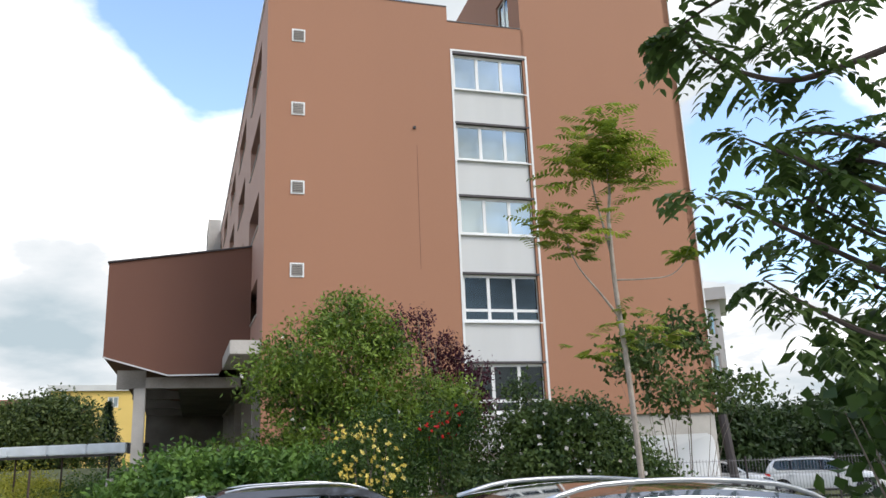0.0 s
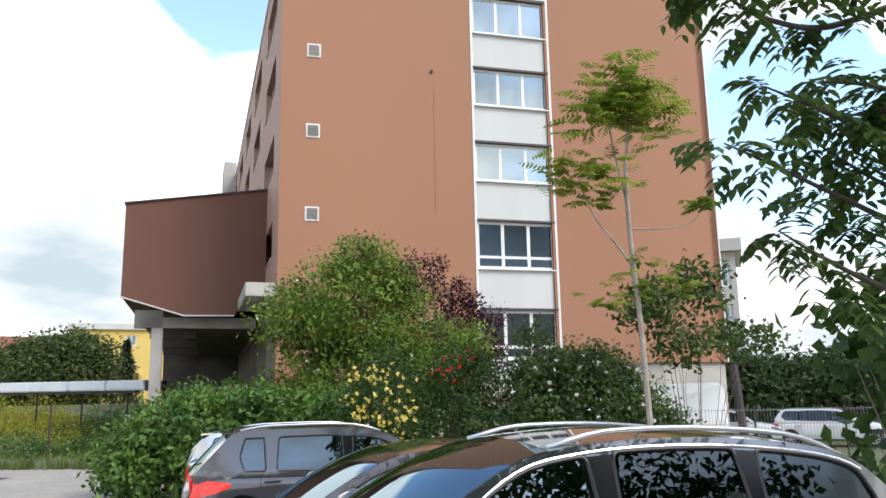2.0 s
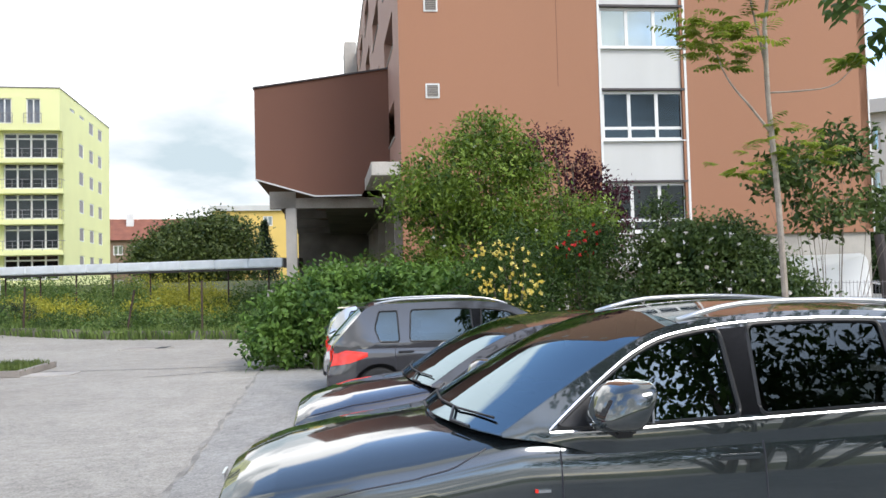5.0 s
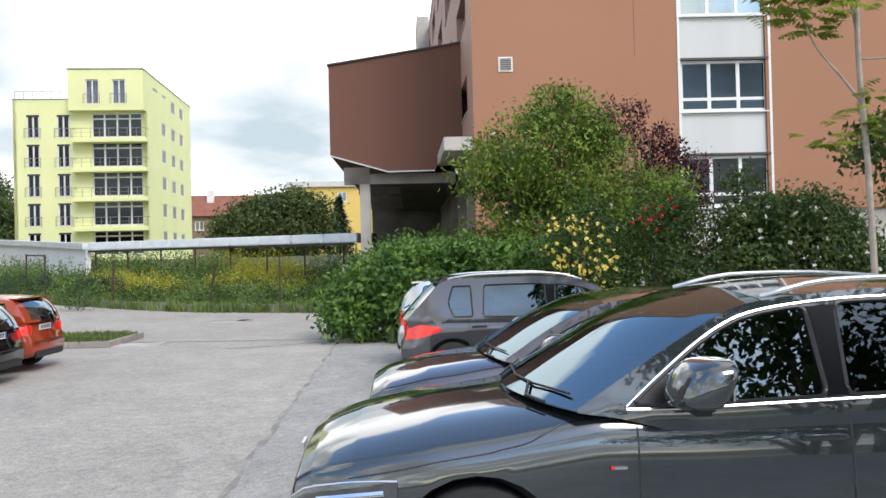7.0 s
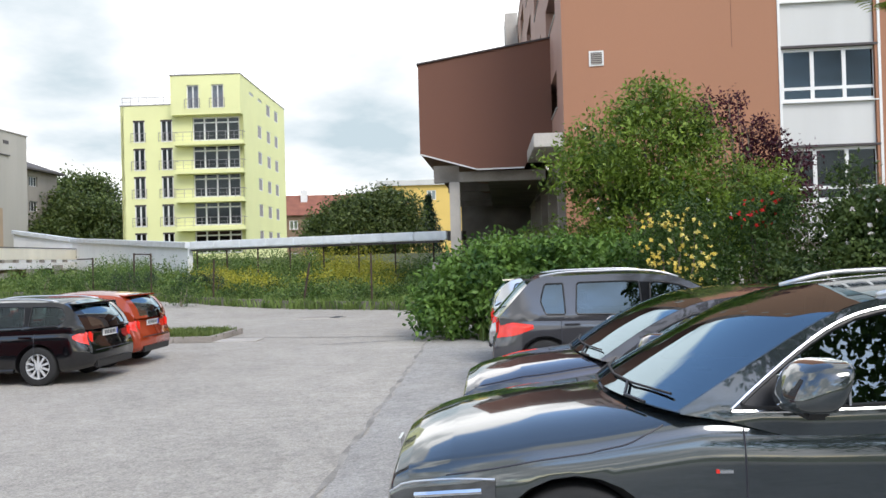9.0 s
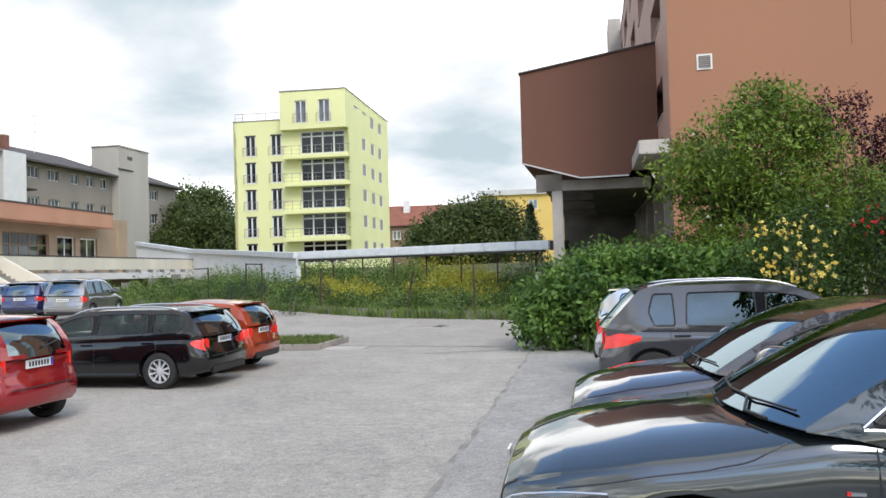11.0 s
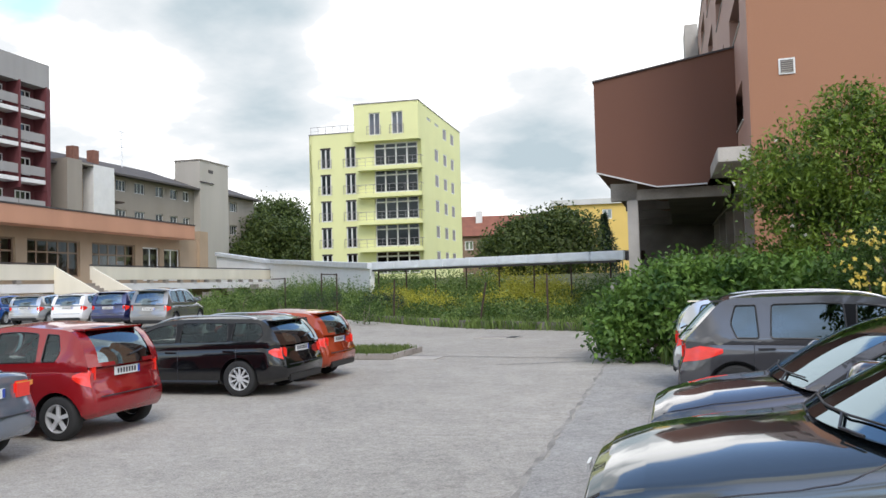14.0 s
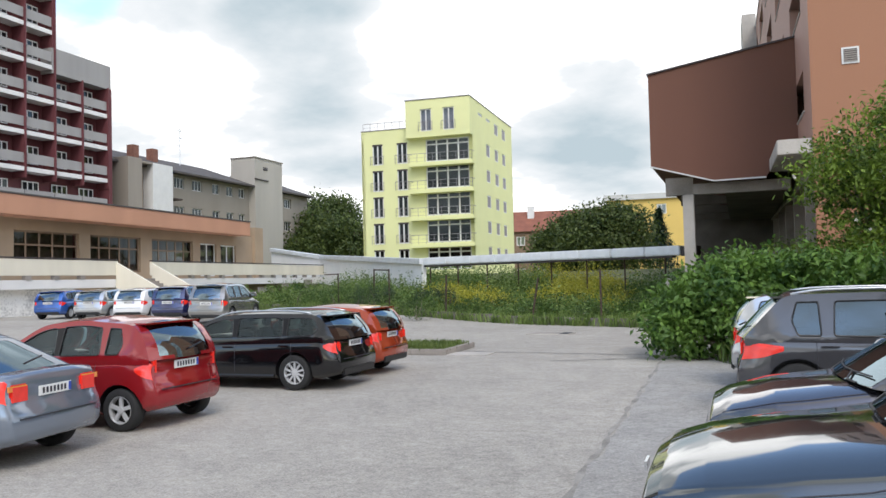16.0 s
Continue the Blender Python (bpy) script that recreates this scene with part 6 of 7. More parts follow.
sp = hatch_spec(P["orange"], 3.95, 1.65, 1.45, r=0.3)
sp["side_glass"] = M["glass_clear"]
car("hatchback", "copper-orange small hatchback with dark rear bumper", "cars across the lot", stand(*at_rear((-11.9, 13.05), HEAD, sp["xr"]), HEAD), sp)
sp = sedan_spec(P["silver_blue"])
sp["glass"] = M["glass"]
sp["bumper"] = P["silver_blue"]
sedan = car("sedan", "silver-blue saloon car with amber and red rear lamps", "cars across the lot", stand(*at_rear((-9.85, 4.55), (-0.92, -0.39), sp["xr"]), (-0.92, -0.39)), sp)

for sg in (1, -1):
    boxed("indicator", (-2.068, sg * 0.45, 0.86, -2.052, sg * 0.72, 0.92), M["amber"], sedan, "amber indicator")
FAR_HEAD = unit(28)
for i, (nm, lb, pt, x, y, hh, kind) in enumerate((
        ("crossover", "taupe-grey crossover with roof rails by the terrace", "taupe", -28.3, 22.4, 1.62, 1), ("hatchback", "navy blue hatchback by the terrace", "navy", -31.6, 22.9, 1.54, 0),
        ("hatchback", "white hatchback by the terrace", "white", -34.9, 23.1, 1.47, 0), ("hatchback", "silver hatchback by the terrace", "silver", -38.0, 22.9, 1.45, 0),
        ("hatchback", "bright blue hatchback by the terrace wall", "blue", -41.2, 22.6, 1.46, 0))):
    sp = hatch_spec(P[pt], 4.15, 1.74, hh, bool(kind), (0.3, -1.4) if kind else None, r=0.33 if kind else 0.3)
    sp["side_glass"] = M["glass_clear"]
    car(nm, lb, "cars by the terrace", stand(x, y, FAR_HEAD), sp)

# white estate and van behind the wire fence
sp = hatch_spec(P["white"], 4.6, 1.78, 1.5, True, None)
sp["side_glass"] = M["glass_clear"]
car("estate_car", "white estate car behind the wire fence", "cars behind the fence", stand(16.0, 33.5, (0.85, -0.52)), sp)
sp = hatch_spec(P["white"], 4.2, 1.75, 1.5)
sp["side_glass"] = M["glass_clear"]
car("hatchback", "white hatchback half hidden behind the fence", "cars behind the fence", stand(12.6, 35.4, (0.85, -0.52)), sp)
van = thing("van", "white panel van behind the wire fence", "van", Matrix.Translation((5.32, 23.3, 0)) @ pose(0, 0, 0, 0, 0, 198) @ Matrix.Scale(1.02, 4), "cars behind the fence")
bm = bmesh.new()
prof = [(-2.6, 0.35), (2.55, 0.35), (2.6, 0.9), (2.2, 1.15), (1.45, 2.05), (1.1, 2.3), (-2.45, 2.36), (-2.6, 2.2)]
va = [bm.verts.new((x, -0.98 + (0.14 if z > 1.3 else 0), z)) for x, z in prof]
vb = [bm.verts.new((x, 0.98 - (0.14 if z > 1.3 else 0), z)) for x, z in prof]
bm.faces.new(va)
bm.faces.new(vb[::-1])
for i in range(len(prof)):
    bm.faces.new((va[i], vb[i], vb[(i + 1) % len(prof)], va[(i + 1) % len(prof)]))
bmesh.ops.bevel(bm, geom=list(bm.edges), offset=0.05, segments=2, affect="EDGES")
part("body", bm, P["white"], van)
boxed("rear_seam", (-0.9, 0.965, 0.5, -0.88, 0.985, 2.0), M["ink"], van)
for x in (1.6, -1.6):
    for y in (0.88, -0.88):
        wheel(van, x, y, 0.33, 1 if y > 0 else -1, 7, M["rim"])
boxed("side_window", (0.7, 0.835, 1.35, 1.5, 0.87, 1.9), M["glass"], van)


# ---- vegetation ----
shrub("elder_tree", "large light green leafy shrub with pale hanging fruit beside wall", "tree", (-1.8, 21.6, 0.15), [(0.1, 0, 2.2, 2.6, 2.2, 1.9), (-0.6, 0, 4.3, 2.0, 1.7, 1.5), (-1.55, 0.2, 3.7, 1.15, 1.1, 1.1), (1.7, 0.0, 2.9, 1.6, 1.3, 1.2), (0.45, 0, 4.6, 0.75, 0.7, 0.6), (-0.2, 0.2, 5.4, 0.95, 0.9, 0.7), (-0.45, 0.2, 6.0, 0.5, 0.5, 0.3), (-2.1, 0.1, 4.7, 0.55, 0.5, 0.4), (-0.7, -0.6, 1.2, 2.2, 1.6, 1.2)], 1550, 25, 0.24, 0.15, 0.062, M["leaf_light"], 1, (M["petal_white"], 30, 0.09, (-0.2, -1.6, 3.8, 3.0, 0.9, 2.6), "seed_cluster"), 0.07)
shrub("plum_bush", "dark purple-leaved plum bush behind green shrubs", "bush", (0.25, 23.8, 0.25), [(0.1, 0, 2.8, 1.4, 1.0, 1.6), (-1.0, 0, 5.2, 0.5, 0.5, 1.0), (0.1, 0, 4.7, 0.5, 0.5, 0.8), (1.2, 0, 4.15, 0.55, 0.5, 0.4), (-0.35, 0, 5.5, 0.25, 0.25, 0.8), (0.7, 0, 4.6, 0.22, 0.22, 0.5)], 560, 14, 0.15, 0.11, 0.06, M["leaf_purple"], 2)
shrub("rose_bush", "yellow-flowering rose bush among green leaves", "bush", (-1.35, 17.9, 0), [(0, 0, 1.5, 1.25, 1.0, 1.4), (0.2, 0, 2.5, 0.8, 0.7, 0.6)], 520, 12, 0.15, 0.07, 0.045, M["leaf"], 3, (M["petal_yellow"], 130, 0.1, (0.05, -0.85, 1.95, 0.85, 0.5, 1.15), "yellow_rose"), 0.03)
shrub("rose_bush", "red-flowering rose bush in the hedge", "bush", (0.35, 18.6, 0), [(0, 0, 1.5, 1.0, 0.8, 1.5), (0.1, 0, 2.7, 0.6, 0.5, 0.6)], 420, 12, 0.15, 0.09, 0.05, M["leaf"], 4, (M["petal_red"], 26, 0.09, (-0.1, -0.5, 2.8, 0.6, 0.4, 0.5), "red_rose"), 0.03)
shrub("rose_hedge", "dense dark green hedge with scattered pale roses", "hedge", (3.0, 18.2, 0), [(-1.3, 0, 1.5, 1.4, 1.0, 1.5), (0.3, 0, 1.8, 1.5, 1.1, 1.4), (1.2, 0.2, 1.35, 0.95, 0.9, 1.1), (0.0, 0.1, 2.6, 1.2, 0.8, 0.5), (-0.6, 0, 2.4, 0.9, 0.7, 0.7), (-0.9, 0, 3.3, 0.2, 0.2, 0.4)], 1600, 22, 0.19, 0.11, 0.06, M["leaf_hedge"], 5, (M["petal_white"], 38, 0.09, (0.4, -1.0, 2.4, 2.2, 0.5, 1.5), "pale_rose"), 0.04)
shrub("hedge_shrub", "dark green shrub at the foot of young tree", "bush", (5.6, 19.4, 0), [(-0.6, 0, 0.55, 1.0, 0.8, 0.55), (-1.5, 0.4, 1.6, 0.5, 0.5, 0.9)], 330, 12, 0.2, 0.1, 0.06, M["leaf_fresh"], 6)
shrub("elder_bush", "low spreading dark green bush at the lot's edge", "bush", (-5.5, 18.8, 0), [(-1.1, -0.6, 0.6, 0.75, 0.7, 0.7), (-0.1, -0.3, 1.15, 1.45, 1.1, 1.05), (1.4, 0.2, 1.35, 1.5, 1.2, 1.05), (2.8, 0.6, 1.4, 1.3, 1.2, 1.05), (0.1, 0.5, 1.9, 1.0, 0.9, 0.65), (-1.3, 0.2, 1.2, 0.8, 0.8, 0.8)], 1050, 22, 0.2, 0.16, 0.085, M["leaf_fresh"], 7)
shrub("ailanthus_shoot", "light green sapling among the bushes", "sapling", (-5.0, 22.4, 0), [(0, 0, 2.2, 0.9, 0.8, 0.8), (1.5, 0, 2.4, 0.8, 0.7, 0.6), (-1.2, 0, 1.8, 0.9, 0.8, 0.7)], 260, 12, 0.18, 0.13, 0.05, M["leaf_light"], 8)
shrub("maple_bush", "green broad-leaved bush before the brown wall", "bush", (6.6, 22.0, 0), [(-0.3, 0, 4.6, 1.1, 0.9, 0.8), (0.7, 0, 5.3, 0.7, 0.6, 0.6), (-1.1, 0, 4.4, 0.7, 0.6, 0.5), (0.0, 0, 3.4, 0.8, 0.7, 0.6), (1.5, 0, 3.6, 0.9, 0.8, 0.6)], 185, 13, 0.2, 0.2, 0.11, M["leaf_hedge"], 9, None, 0.012)


def pinnate(rng, out, base, direction, length, pairs, leaflet, width, droop=0.35):
    """Leaflets in pairs along a drooping stalk; out collects the places."""
    d = Vector(direction).normalized()
    p = Vector(base)
    step = length / pairs
    for i in range(pairs):
        d = (d + Vector((0, 0, -droop / pairs))).normalized()
        p = p + d * step
        sd = d.cross(Vector((0, 0, 1)))
        sd = sd.normalized() if sd.length > 0.05 else Vector((1, 0, 0))
        k = math.sin(math.pi * (0.15 + 0.8 * (i + 0.5) / pairs)) ** 0.6
        for sg in (1, -1):
            out.append((p.copy(), (sd * sg * 0.9 + d * 0.45 + Vector((0, 0, -0.28 + rng.uniform(-.2, .15)))).normalized(), leaflet * k * rng.uniform(0.85, 1.15), width * k))


def leaflets_mesh(name, items, material, parent):
    v, f = [], []
    for p, d, l, w_ in items:
        sd = d.cross(Vector((0, 0, 1)))
        sd = sd.normalized() if sd.length > 0.05 else Vector((1, 0, 0))
        up = sd.cross(d)
        b = len(v)
        v += [p, p + d * l * 0.3 + sd * w_ * 0.5 + up * w_ * 0.12, p + d * l * 0.65 + sd * w_ * 0.4 + up * w_ * 0.05, p + d * l - up * l * 0.12, p + d * l * 0.65 - sd * w_ * 0.4 + up * w_ * 0.05, p + d * l * 0.3 - sd * w_ * 0.5 + up * w_ * 0.12, p + d * l * 0.5]
        f += [(b, b + 1, b + 6), (b + 1, b + 2, b + 6), (b + 2, b + 3, b + 6), (b + 3, b + 4, b + 6), (b + 4, b + 5, b + 6), (b + 5, b, b + 6)]
    return soup_object(name, np.array([tuple(q) for q in v]), np.array(f), material, parent)


def limb(bm, pts, r0, r1, n=8):
    line = smooth_line(pts, 5)
    for i, (a, b) in enumerate(zip(line, line[1:])):
        t0, t1 = i / (len(line) - 1), (i + 1) / (len(line) - 1)
        tube(bm, a, b, r0 + (r1 - r0) * t0, r0 + (r1 - r0) * t1, n)
    return line


# slender young tree before the wall
rng = np.random.default_rng(21)
yt = thing("young_tree", "slender young tree with feathery leaves at its top", "tree", Matrix.Translation((4.15, 16.6, 0)) @ pose(0, 0, 0, 0, 2, 0))
bm = bmesh.new()
limb(bm, [(0.1, 0, -0.1), (0, 0, 1.5), (-0.14, 0, 3.6), (-0.3, 0, 5.4), (-0.36, 0, 6.9)], 0.07, 0.045)
limb(bm, [(-0.29, 0, 5.2), (-0.34, 0, 6.0), (-0.6, 0.1, 7.4), (-0.75, 0, 8.3)], 0.035, 0.015, 6)
limb(bm, [(-0.36, 0, 6.9), (-0.3, 0, 7.6), (-0.35, 0.1, 8.6)], 0.045, 0.02, 6)
limb(bm, [(-0.25, 0, 4.7), (-0.65, -0.1, 5.2), (-1.1, -0.1, 5.8), (-1.4, -0.1, 6.6)], 0.03, 0.012, 6)
limb(bm, [(-0.3, 0, 5.5), (0.3, -0.1, 5.5), (0.9, -0.1, 5.6), (1.3, -0.2, 6.0)], 0.02, 0.01, 6)
part("trunk", bm, M["bark_pale"], yt)
items = []
for c, n_, ln in (((-0.3, 0.1, 8.45), 85, 1.05), ((-0.8, 0, 8.2), 62, 1.0), ((0.1, 0, 7.95), 60, 1.05), ((-0.45, 0, 9.0), 34, 0.75), ((-1.4, -0.1, 6.65), 54, 0.8), ((-1.1, -0.1, 6.3), 36, 0.75), ((1.25, -0.2, 6.0), 12, 0.6), ((-0.2, 0, 4.9), 5, 0.45), ((0.15, -0.1, 4.3), 14, 0.6), ((0.6, -0.1, 4.4), 12, 0.55), ((-0.6, 0, 4.0), 14, 0.6)):
    for _ in range(n_):
        a, e = rng.uniform(0, math.tau), rng.uniform(-0.2, 0.75)
        pinnate(rng, items, Vector(c) + Vector(rng.normal(size=3) * np.array([0.36, 0.36, 0.24]) * (1 if n_ > 12 else 0.5)), (math.cos(a), math.sin(a), e), ln * rng.uniform(0.4, 0.8), 7, 0.19, 0.075)
leaflets_mesh("crown", items, M["leaf_young"], yt)

# branches hanging in from a tree beside the camera
rng = np.random.default_rng(33)
bt = thing("overhanging_tree", "walnut-like tree with dark drooping leaflets over parked car", "tree", Matrix.Translation((6.2, 5.4, 0.15)))
bm = bmesh.new()
limb(bm, [(0.3, 0, -0.2), (0.2, 0, 1.5), (0.0, 0, 3.0), (0.0, 0.1, 4.6), (-0.2, 0.1, 6.2)], 0.16, 0.09, 10)
items = []


def azel(az, el, d):
    """A place in the tree's own axes from a bearing and a height angle out of the camera's stand."""
    c = math.cos(radians(el))
    return Vector((-math.sin(radians(az)) * c * d - 6.2, math.cos(radians(az)) * c * d - 5.4, math.sin(radians(el)) * d + 1.95 - 0.15))


twigs = (
    [(-34, 24, 6.6), (-28, 23.3, 6.3), (-24.5, 24.3, 6.1), (-22, 26, 6.0), (-20.5, 28, 5.9)], [(-34, 30, 6.4), (-28, 29, 6.2), (-24, 29.5, 6.0), (-19.5, 28, 5.8)],
    [(-34, 9.0, 6.6), (-30.5, 10.5, 6.3), (-27.5, 12.5, 6.1), (-23, 15.5, 5.8), (-20.5, 17.0, 5.7)], [(-34, 14, 6.5), (-29.5, 16.5, 6.2), (-26, 18.8, 6.1), (-23.5, 20.3, 6.0)],
    [(-34, 17, 6.9), (-30, 19.2, 6.6), (-27, 20.0, 6.4)], [(-34, 5, 6.2), (-29.5, 6.5, 6.0), (-26, 8.8, 5.8), (-23.5, 10.8, 5.7)], [(-34, 27, 6.9), (-30, 27.5, 6.7), (-26, 26, 6.5)],
    [(-34, 12, 6.9), (-31, 12.8, 6.8), (-28.5, 15.0, 6.7)], [(-35, 33, 6.5), (-30, 33, 6.3), (-26, 32.5, 6.1), (-22, 32.5, 6.0)],
    [(-34, 10.5, 6.8), (-30, 13, 6.6), (-26.5, 16, 6.4)], [(-34, 15.5, 7.0), (-30.5, 17.5, 6.8), (-27, 17.5, 6.6)], [(-34, 19, 7.0), (-31, 18, 6.9), (-28.5, 17, 6.8)], [(-34, 7, 7.0), (-31, 9, 6.8), (-28, 10.5, 6.6)])
for tw in twigs:
    pts = [azel(*q) for q in tw]
    line = limb(bm, pts, 0.028, 0.006, 6)
    root_z = pts[0].z
    limb(bm, [Vector((0, 0.05, max(1.2, root_z - 0.8))), (Vector((0, 0.05, root_z - 0.3)) + pts[0]) / 2, pts[0]], 0.05, 0.028, 6)
    for i in range(2, len(line)):
        for _ in range(1 + i % 2):
            d = Vector((rng.uniform(-1, 0.6), rng.uniform(-0.8, 0.8), rng.uniform(-0.5, 0.5)))
            pinnate(rng, items, line[i], d, rng.uniform(0.3, 0.5), 5, 0.15, 0.068, 0.8)
    for _ in range(3):
        pinnate(rng, items, line[-1], (-0.8 + rng.uniform(-.3, .3), rng.uniform(-.6, .6), rng.uniform(-.4, .4)), rng.uniform(0.2, 0.35), 4, 0.15, 0.068, 0.8)
part("trunk", bm, M["bark_dark"], bt)
# higher crown, out of the picture, that the car's glass mirrors
for _ in range(430):
    c = Vector((rng.uniform(-2.6, 2.6), rng.uniform(-3.0, 3.0), rng.uniform(4.4, 7.5)))
    a = rng.uniform(0, math.tau)
    if c.x < -1.0 and c.z < 6.3:
        c.x += 2
    pinnate(rng, items, c, (math.cos(a), math.sin(a), 0), 0.5, 6, 0.15, 0.065, 0.8)
leaflets_mesh("crown", items, M["leaf_dark"], bt)

shrub("roadside_tree", "leafy green roadside tree with an open crown", "tree", (7.2, -2.4, 0.1), [(0, 0, 4.2, 2.4, 2.0, 1.6), (1.2, 0.6, 5.4, 2.0, 1.8, 1.5), (-0.9, 0.5, 6.6, 1.6, 1.6, 1.2), (2.6, 0.8, 3.6, 1.6, 1.5, 1.4), (-0.6, -1.4, 2.9, 2.0, 1.6, 1.3)], 1100, 13, 0.26, 0.2, 0.1, M["leaf"], 12, None, 0.12)
shrub("linden_shoots", "low green shoots with round leaves beside the SUV", "bush", (3.9, 5.9, 0.15), [(0, 0, 1.1, 0.5, 0.5, 0.7), (0.3, 0.4, 1.6, 0.5, 0.5, 0.6), (-0.1, 0.9, 1.3, 0.5, 0.5, 0.8), (-0.35, 0.4, 2.35, 0.4, 0.4, 0.4), (-0.1, 0.3, 2.75, 0.35, 0.35, 0.3), (-0.5, 0.5, 1.9, 0.3, 0.3, 0.3)], 130, 9, 0.17, 0.16, 0.13, M["leaf"], 11, stem=0.02)

# dark thicket behind the fence
for i, (x, y, r, h) in enumerate(((19, 40, 4.5, 4.1), (25, 40, 5, 5.0), (32, 38, 5, 5.2), (24, 30, 3.0, 2.9), (17, 44, 4, 4.0), (30, 30, 3.4, 3.4), (13.5, 38.5, 2.0, 3.8))):
    shrub("thicket_tree", "dense dark green tree behind the wire fence", "tree", (x, y, 0), [(0, 0, h * 0.45, r, r * 0.8, h * 0.45), (r * 0.3, 0, h * 0.75, r * 0.6, r * 0.6, h * 0.3), (-r * 0.4, 0, h * 0.7, r * 0.5, r * 0.5, h * 0.3)], 1100, 12, 0.42, 0.3, 0.16, M["leaf_far"], 40 + i, None, 0.12, "thicket")

# wire mesh fence
mf = thing("mesh_fence", "green-grey welded wire mesh fence with dark posts", "fence")
fa, fb = Vector((3.2, 20.6, 0)), Vector((17.5, 21.5, 0))
fu = (fb - fa).normalized()
Lf = (fb - fa).length
for k in range(7):
    p = fa + fu * (Lf * k / 6)
    bm = bmesh.new()
    tube(bm, p, p + Vector((0, 0, 1.75)), 0.03, n=6)
    part("post", bm, M["frame_dark"], mf)
    if k < 6:
        bm = bmesh.new()
        for j in range(29):
            q = p + fu * (Lf / 6 * j / 28)
            tube(bm, q + Vector((0, 0, 0.05)), q + Vector((0, 0, 1.7)), 0.0055, n=3)
        for z in (0.1, 0.5, 0.9, 1.3, 1.65):
            tube(bm, p + Vector((0, 0, z)), p + fu * (Lf / 6) + Vector((0, 0, z)), 0.006, n=3)
        part("mesh_panel", bm, M["shutter"], mf)
boxed_post = thing("gate_post", "dark steel gate post beside the van", "post", Matrix.Translation((10.4, 28.2, 0)))
bm = bmesh.new()
tube(bm, (0, 0, -0.1), (-0.25, 0, 3.1), 0.16, 0.16, 8)
part("post", bm, M["frame_dark"], boxed_post)

# kerb wall and old fence posts at the field's edge
kw = thing("kerb_wall", "low weathered concrete kerb wall at the edge of weeds", "wall", kind="structure")
a, b = Vector((-7.0, 27.5, 0)), Vector((-44.0, 33.6, 0))
u_ = (b - a).normalized()
Lk = (b - a).length
nk = 18
for k in range(nk):
    p = a + u_ * (Lk * (k + 0.5) / nk)
    s_ = boxed("kerb_block", (-Lk / nk / 2 + 0.01, -0.14, -0.3, Lk / nk / 2 - 0.01, 0.14, 0.30), M["kerb"], kw, bevel=0.02)
    s_.matrix_local = Matrix.Translation((p.x, p.y, ground_z(p.x, p.y) + rnd(-0.02, 0.02))) @ Matrix.Rotation(math.atan2(u_.y, u_.x) + rnd(-.012, .012), 4, "Z")
of = thing("old_fence", "rusty steel fence posts, some leaning, along the weeds", "fence")
for d_, lean, h in ((6.8, 0.0, 2.2), (10.3, 0.25, 1.9), (15.4, 0.05, 2.0), (19.4, 0.0, 2.2), (20.6, 0.02, 2.2), (23.6, 0.0, 2.0)):
    p = a + u_ * d_
    z = ground_z(p.x, p.y)
    bm = bmesh.new()
    tube(bm, (p.x, p.y + 0.1, z), (p.x + lean * 1.5, p.y + 0.1, z + h), 0.04, n=6)
    part("post", bm, M["rust"], of)
for d0, d1, h in ((19.4, 20.6, 2.15), (23.6, 24.8, 1.95)):
    p, q = a + u_ * d0, a + u_ * d1
    bm = bmesh.new()
    tube(bm, (p.x, p.y + 0.1, h + ground_z(p.x, p.y)), (q.x, q.y + 0.1, h + ground_z(q.x, q.y)), 0.035, n=6)
    part("rail", bm, M["rust"], of)
cp = thing("concrete_post", "grey concrete post standing in the weeds", "post", Matrix.Translation((-13.0, 34.0, ground_z(-13.0, 34.0))))
boxed("post", (-0.13, -0.1, -0.1, 0.13, 0.1, 1.75), M["concrete_light"], cp, bevel=0.02)


# weeds of the field: tall blades
def weeds(name, label, pts, h, wdt, material, seed, per=9, spread=0.22):
    rng = np.random.default_rng(seed)
    P_ = np.repeat(np.array(pts), per, 0)
    n = len(P_)
    P_[:, :2] += rng.normal(size=(n, 2)) * spread
    base = P_.copy()
    hh = h * rng.uniform(0.5, 1.25, (n, 1))
    d = rng.normal(size=(n, 3)) * 0.28
    d[:, 2] = 1
    tip = base + d * hh
    ang = rng.uniform(0, math.tau, n)
    sd = np.stack([np.cos(ang), np.sin(ang), np.zeros(n)], 1) * wdt * rng.uniform(0.6, 1.4, (n, 1))
    mid = base + d * hh * 0.6 * np.array([0.8, 0.8, 1])
    v = np.stack([base - sd * 0.6, base + sd * 0.6, mid + sd, tip, mid - sd], 1).reshape(-1, 3)
    i = np.arange(n)[:, None] * 5
    f = np.concatenate([i + np.array([[0, 1, 2]]), i + np.array([[0, 2, 4]]), i + np.array([[4, 2, 3]])], 1).reshape(-1, 3)
    return tagged(soup_object(name, v, f, material), label, "weeds", kind="stuff")


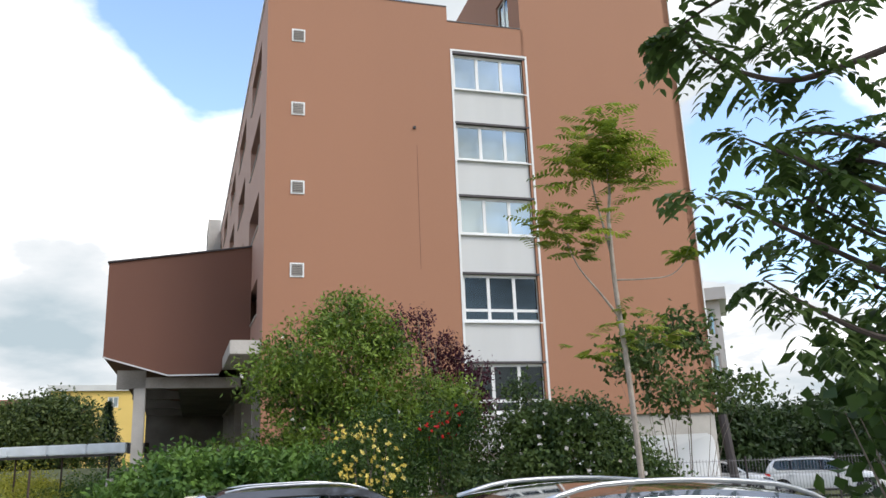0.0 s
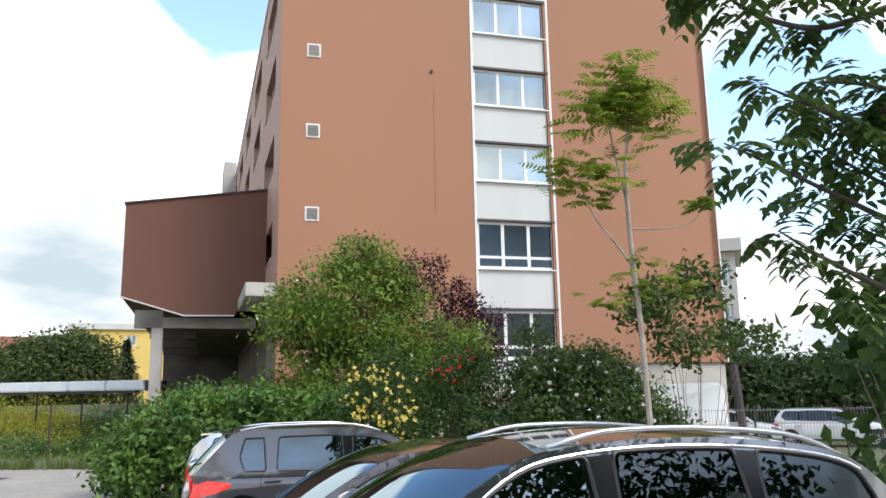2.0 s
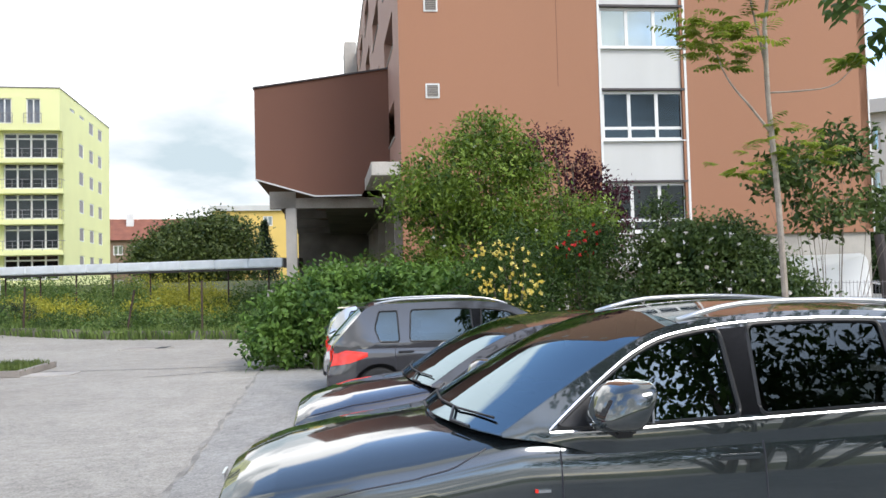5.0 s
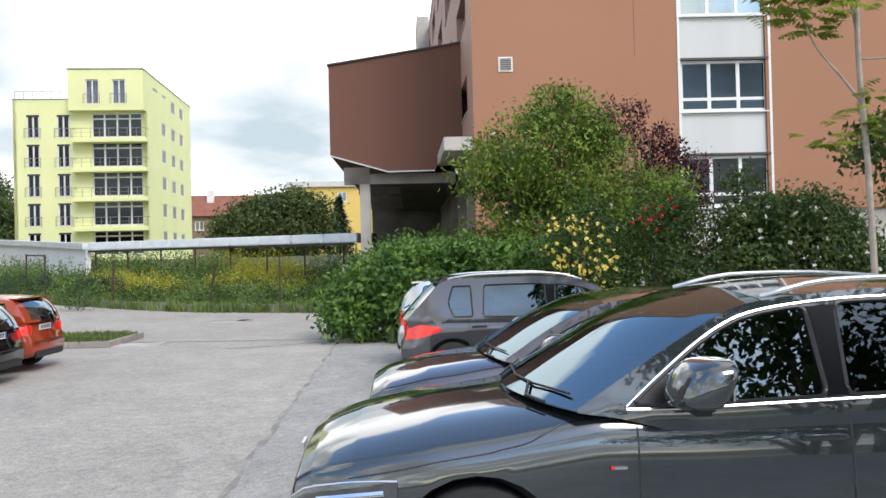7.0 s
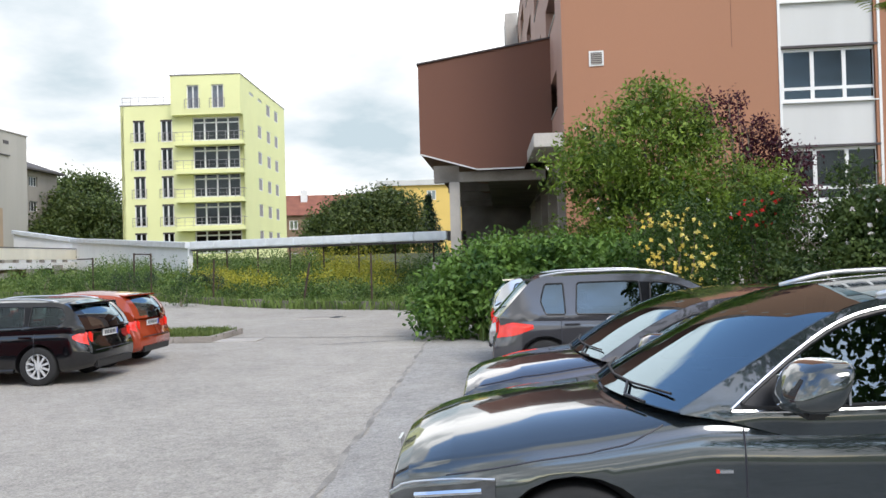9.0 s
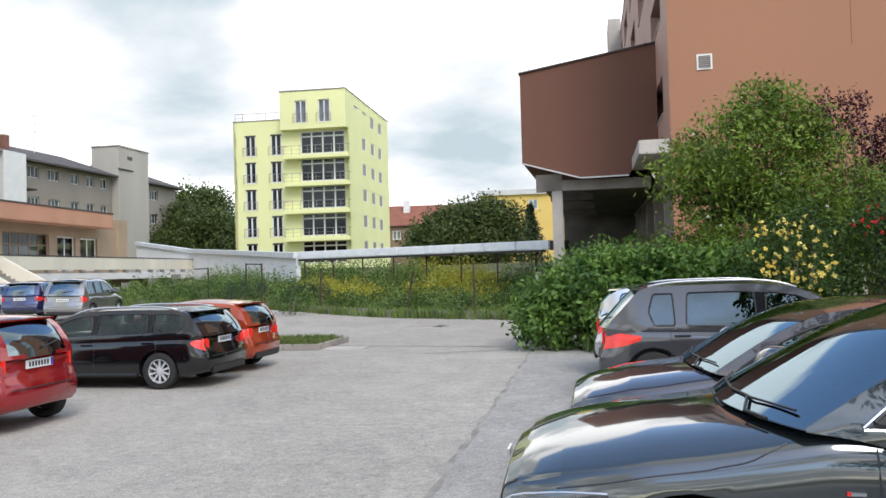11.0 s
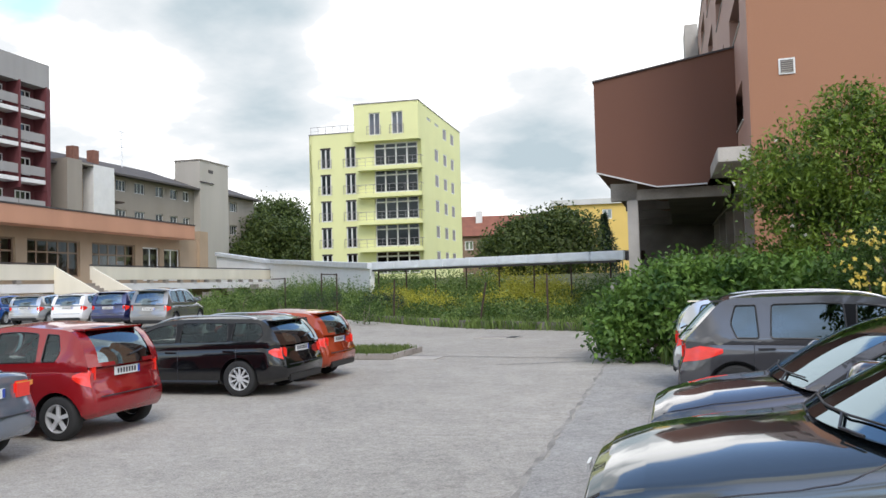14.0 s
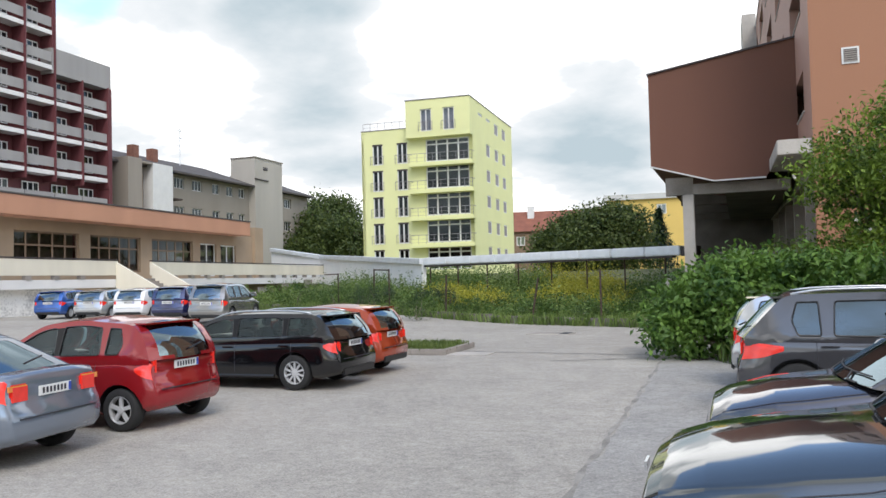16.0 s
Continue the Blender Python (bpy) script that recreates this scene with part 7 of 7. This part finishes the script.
rng = np.random.default_rng(5)
field, yellow, low = [], [], []
for _ in range(5200):
    x = rng.uniform(-46, -9.5)
    edge_y = 27.6 + (-7 - x) * 0.165
    y = edge_y + 0.3 + rng.uniform(0, 1) ** 1.15 * 20
    q = (x, y, ground_z(x, y) - 0.02)
    nz = noise.noise((x * 0.22, y * 0.3, 3.0))
    bearing = math.degrees(math.atan2(-x, y)) + nz * 2.5
    (yellow if (23.5 < bearing < 29.5 and y > edge_y + 6 + nz * 4) or (32.5 < bearing < 36.5 and 3 < y - edge_y < 9) else field if nz > -0.25 else low).append(q)
edge_w = []
for _ in range(420):
    q = a + u_ * rng.uniform(2, Lk - 6)
    edge_w.append((q.x + rng.normal() * 0.1, q.y - 0.15 + rng.normal() * 0.15, ground_z(q.x, q.y)))
weeds("kerb_weeds", "tufts of grass along the kerb wall", edge_w, 0.42, 0.02, M["weed"], 57, 9, 0.14)
weeds("tall_weeds", "tall green weeds and grasses filling the field", field, 0.5, 0.025, M["weed"], 51, 7, 0.35)
weeds("yellow_weeds", "yellow-flowering tall weeds in the field", yellow, 0.75, 0.03, M["weed_yellow"], 52, 8, 0.3)
weeds("short_weeds", "short mixed weeds at the field's edge", low, 0.5, 0.03, M["weed"], 53, 12, 0.3)


def herbs(name, label, spots, material, seed, leaf, per=70):
    """Many low leafy plants as one mass."""
    rng = np.random.default_rng(seed)
    V_, F_, off = [], [], 0
    for (x, y, z) in spots:
        r, h = rng.uniform(0.35, 0.95), rng.uniform(0.4, 1.0) * (1 + 0.07 * max(0, y - 29))
        d = rng.normal(size=(per, 3))
        d /= np.linalg.norm(d, axis=1)[:, None]
        c = np.array([x, y, z + h * 0.45]) + d * np.array([r, r, h * 0.55]) * rng.uniform(0.4, 1.05, (per, 1))
        c[:, 2] = np.maximum(c[:, 2], z + 0.05)
        v, f = leaf_soup(rng, c, d, leaf, leaf * 0.5)
        V_.append(v)
        F_.append(f + off)
        off += len(v)
    return tagged(soup_object(name, np.concatenate(V_), np.concatenate(F_), material), label, "weeds", kind="stuff")


pick = rng.permutation(len(field))[:900]
herbs("leafy_weeds", "leafy mid-green weeds in dense clumps", [field[i] for i in pick], M["weed"], 61, 0.17)
herbs("pale_weeds", "pale grey-green weeds in clumps", [field[i] for i in rng.permutation(len(field))[:640]], M["leaf_mid"], 62, 0.13)
herbs("flowering_weeds", "yellow-green flowering weeds in clumps", [yellow[i] for i in rng.permutation(len(yellow))[:330]], M["weed_yellow"], 63, 0.14)
isl_pts = []
for _ in range(2600):
    q = IS @ Vector((rng.uniform(0.15, 21.5), rng.uniform(-2.25, -0.18), 0.12))
    isl_pts.append((q.x, q.y, q.z))
weeds("island_grass", "short green grass on the kerbed island", isl_pts, 0.13, 0.012, M["grass"], 54, 9, 0.09)
bank = []
for _ in range(1500):
    x = rng.uniform(-5.5, 10)
    bank.append((x, rng.uniform(17.3, 21.0), 0.0))
weeds("bank_weeds", "rough weeds under the hedge", bank, 0.5, 0.025, M["weed"], 55, 8, 0.2)
lawn = []
for _ in range(1700):
    x, y = rng.uniform(-44, -26), rng.uniform(27, 36)
    if y > 27.9 + (-7 - x) * 0.165 - 3.5:
        lawn.append((x, y, ground_z(x, y)))
weeds("lawn", "green lawn strip by the terrace", lawn, 0.22, 0.02, M["grass"], 56, 8, 0.25)

# field bushes
for i, (az, d_, r, h) in enumerate(((41.5, 39, 0.9, 1.6), (38.5, 36, 0.8, 1.1), (35.0, 37, 0.7, 0.9), (30.0, 35, 0.9, 1.0), (26.5, 33, 0.8, 0.9), (44.0, 43, 1.1, 1.4), (23.3, 33.5, 0.9, 1.1), (21.5, 34.5, 1.0, 1.4), (46.8, 47, 1.2, 1.4), (33, 39, 1.2, 1.0), (28, 41, 1.4, 1.2), (24, 42, 1.6, 1.5), (20.5, 40, 1.6, 1.6))):
    x, y = d_ * unit(az)[0], d_ * unit(az)[1]
    shrub("field_bush", "small green bush in the weedy field", "bush", (x, y, ground_z(x, y)), [(0, 0, h * 0.5, r, r, h * 0.5)], 90, 12, 0.16, 0.09, 0.045, M["leaf"], 70 + i, None, 0.02, "field bushes")
for i in range(6):
    az = 36.2 + 0.95 * i + (1.5 if i > 2 else 0)
    d_ = 50
    x, y = d_ * unit(az)[0], d_ * unit(az)[1]
    shrub("clipped_thuja", "small dark clipped thuja by the white wall", "bush", (x * 0.83, y * 0.83, ground_z(x * .83, y * .83)), [(0, 0, 0.7, 0.4, 0.4, 0.7)], 90, 12, 0.09, 0.07, 0.03, M["needle"], 90 + i, None, 0.03, "thujas")

# far trees
for i, (az, d_, r, h) in enumerate(((26.9, 84, 3.6, 7.4), (24.6, 82, 4.6, 7.9), (44.8, 150, 9, 17), (43.6, 130, 7, 11), (46.2, 155, 8, 15.5), (45.6, 128, 6, 12), (68, 125, 9, 14))):
    x, y = d_ * unit(az)[0], d_ * unit(az)[1]
    shrub("far_tree", "broad green tree far beyond the field", "tree", (x, y, 0.8), [(0, 0, h * 0.5, r, r, h * 0.42), (r * 0.35, 0, h * 0.78, r * 0.55, r * 0.55, h * 0.22), (-r * 0.45, 0, h * 0.68, r * 0.5, r * 0.5, h * 0.25), (0, 0, h * 0.9, r * 0.35, r * 0.35, h * 0.12)], 1500, 12, 0.5 + 0.003 * d_, 0.2 + 0.0025 * d_, 0.1 + 0.0015 * d_, M["leaf_olive"], 110 + i, None, 0.25, "far trees")
cf = thing("conifer", "slim dark spruce between the houses", "tree", Matrix.Translation((-33.3, 85.5, 1.0)))
rng = np.random.default_rng(77)
pts = []
for _ in range(5200):
    t = rng.uniform(0, 1) ** 0.7
    r = (1 - t) * 3.0 * (0.75 + 0.25 * math.cos(t * 60)) * rng.uniform(0.5, 1)
    an = rng.uniform(0, math.tau)
    pts.append((r * math.cos(an), r * math.sin(an), 0.6 + t * 7.4))
v, f = leaf_soup(rng, np.array(pts), np.tile([0, 0, 1.0], (len(pts), 1)), 0.5, 0.12)
soup_object("crown", v, f, M["needle"], cf)
bm = bmesh.new()
tube(bm, (0, 0, -0.2), (0, 0, 7.6), 0.16, 0.03)
part("trunk", bm, M["bark_dark"], cf)
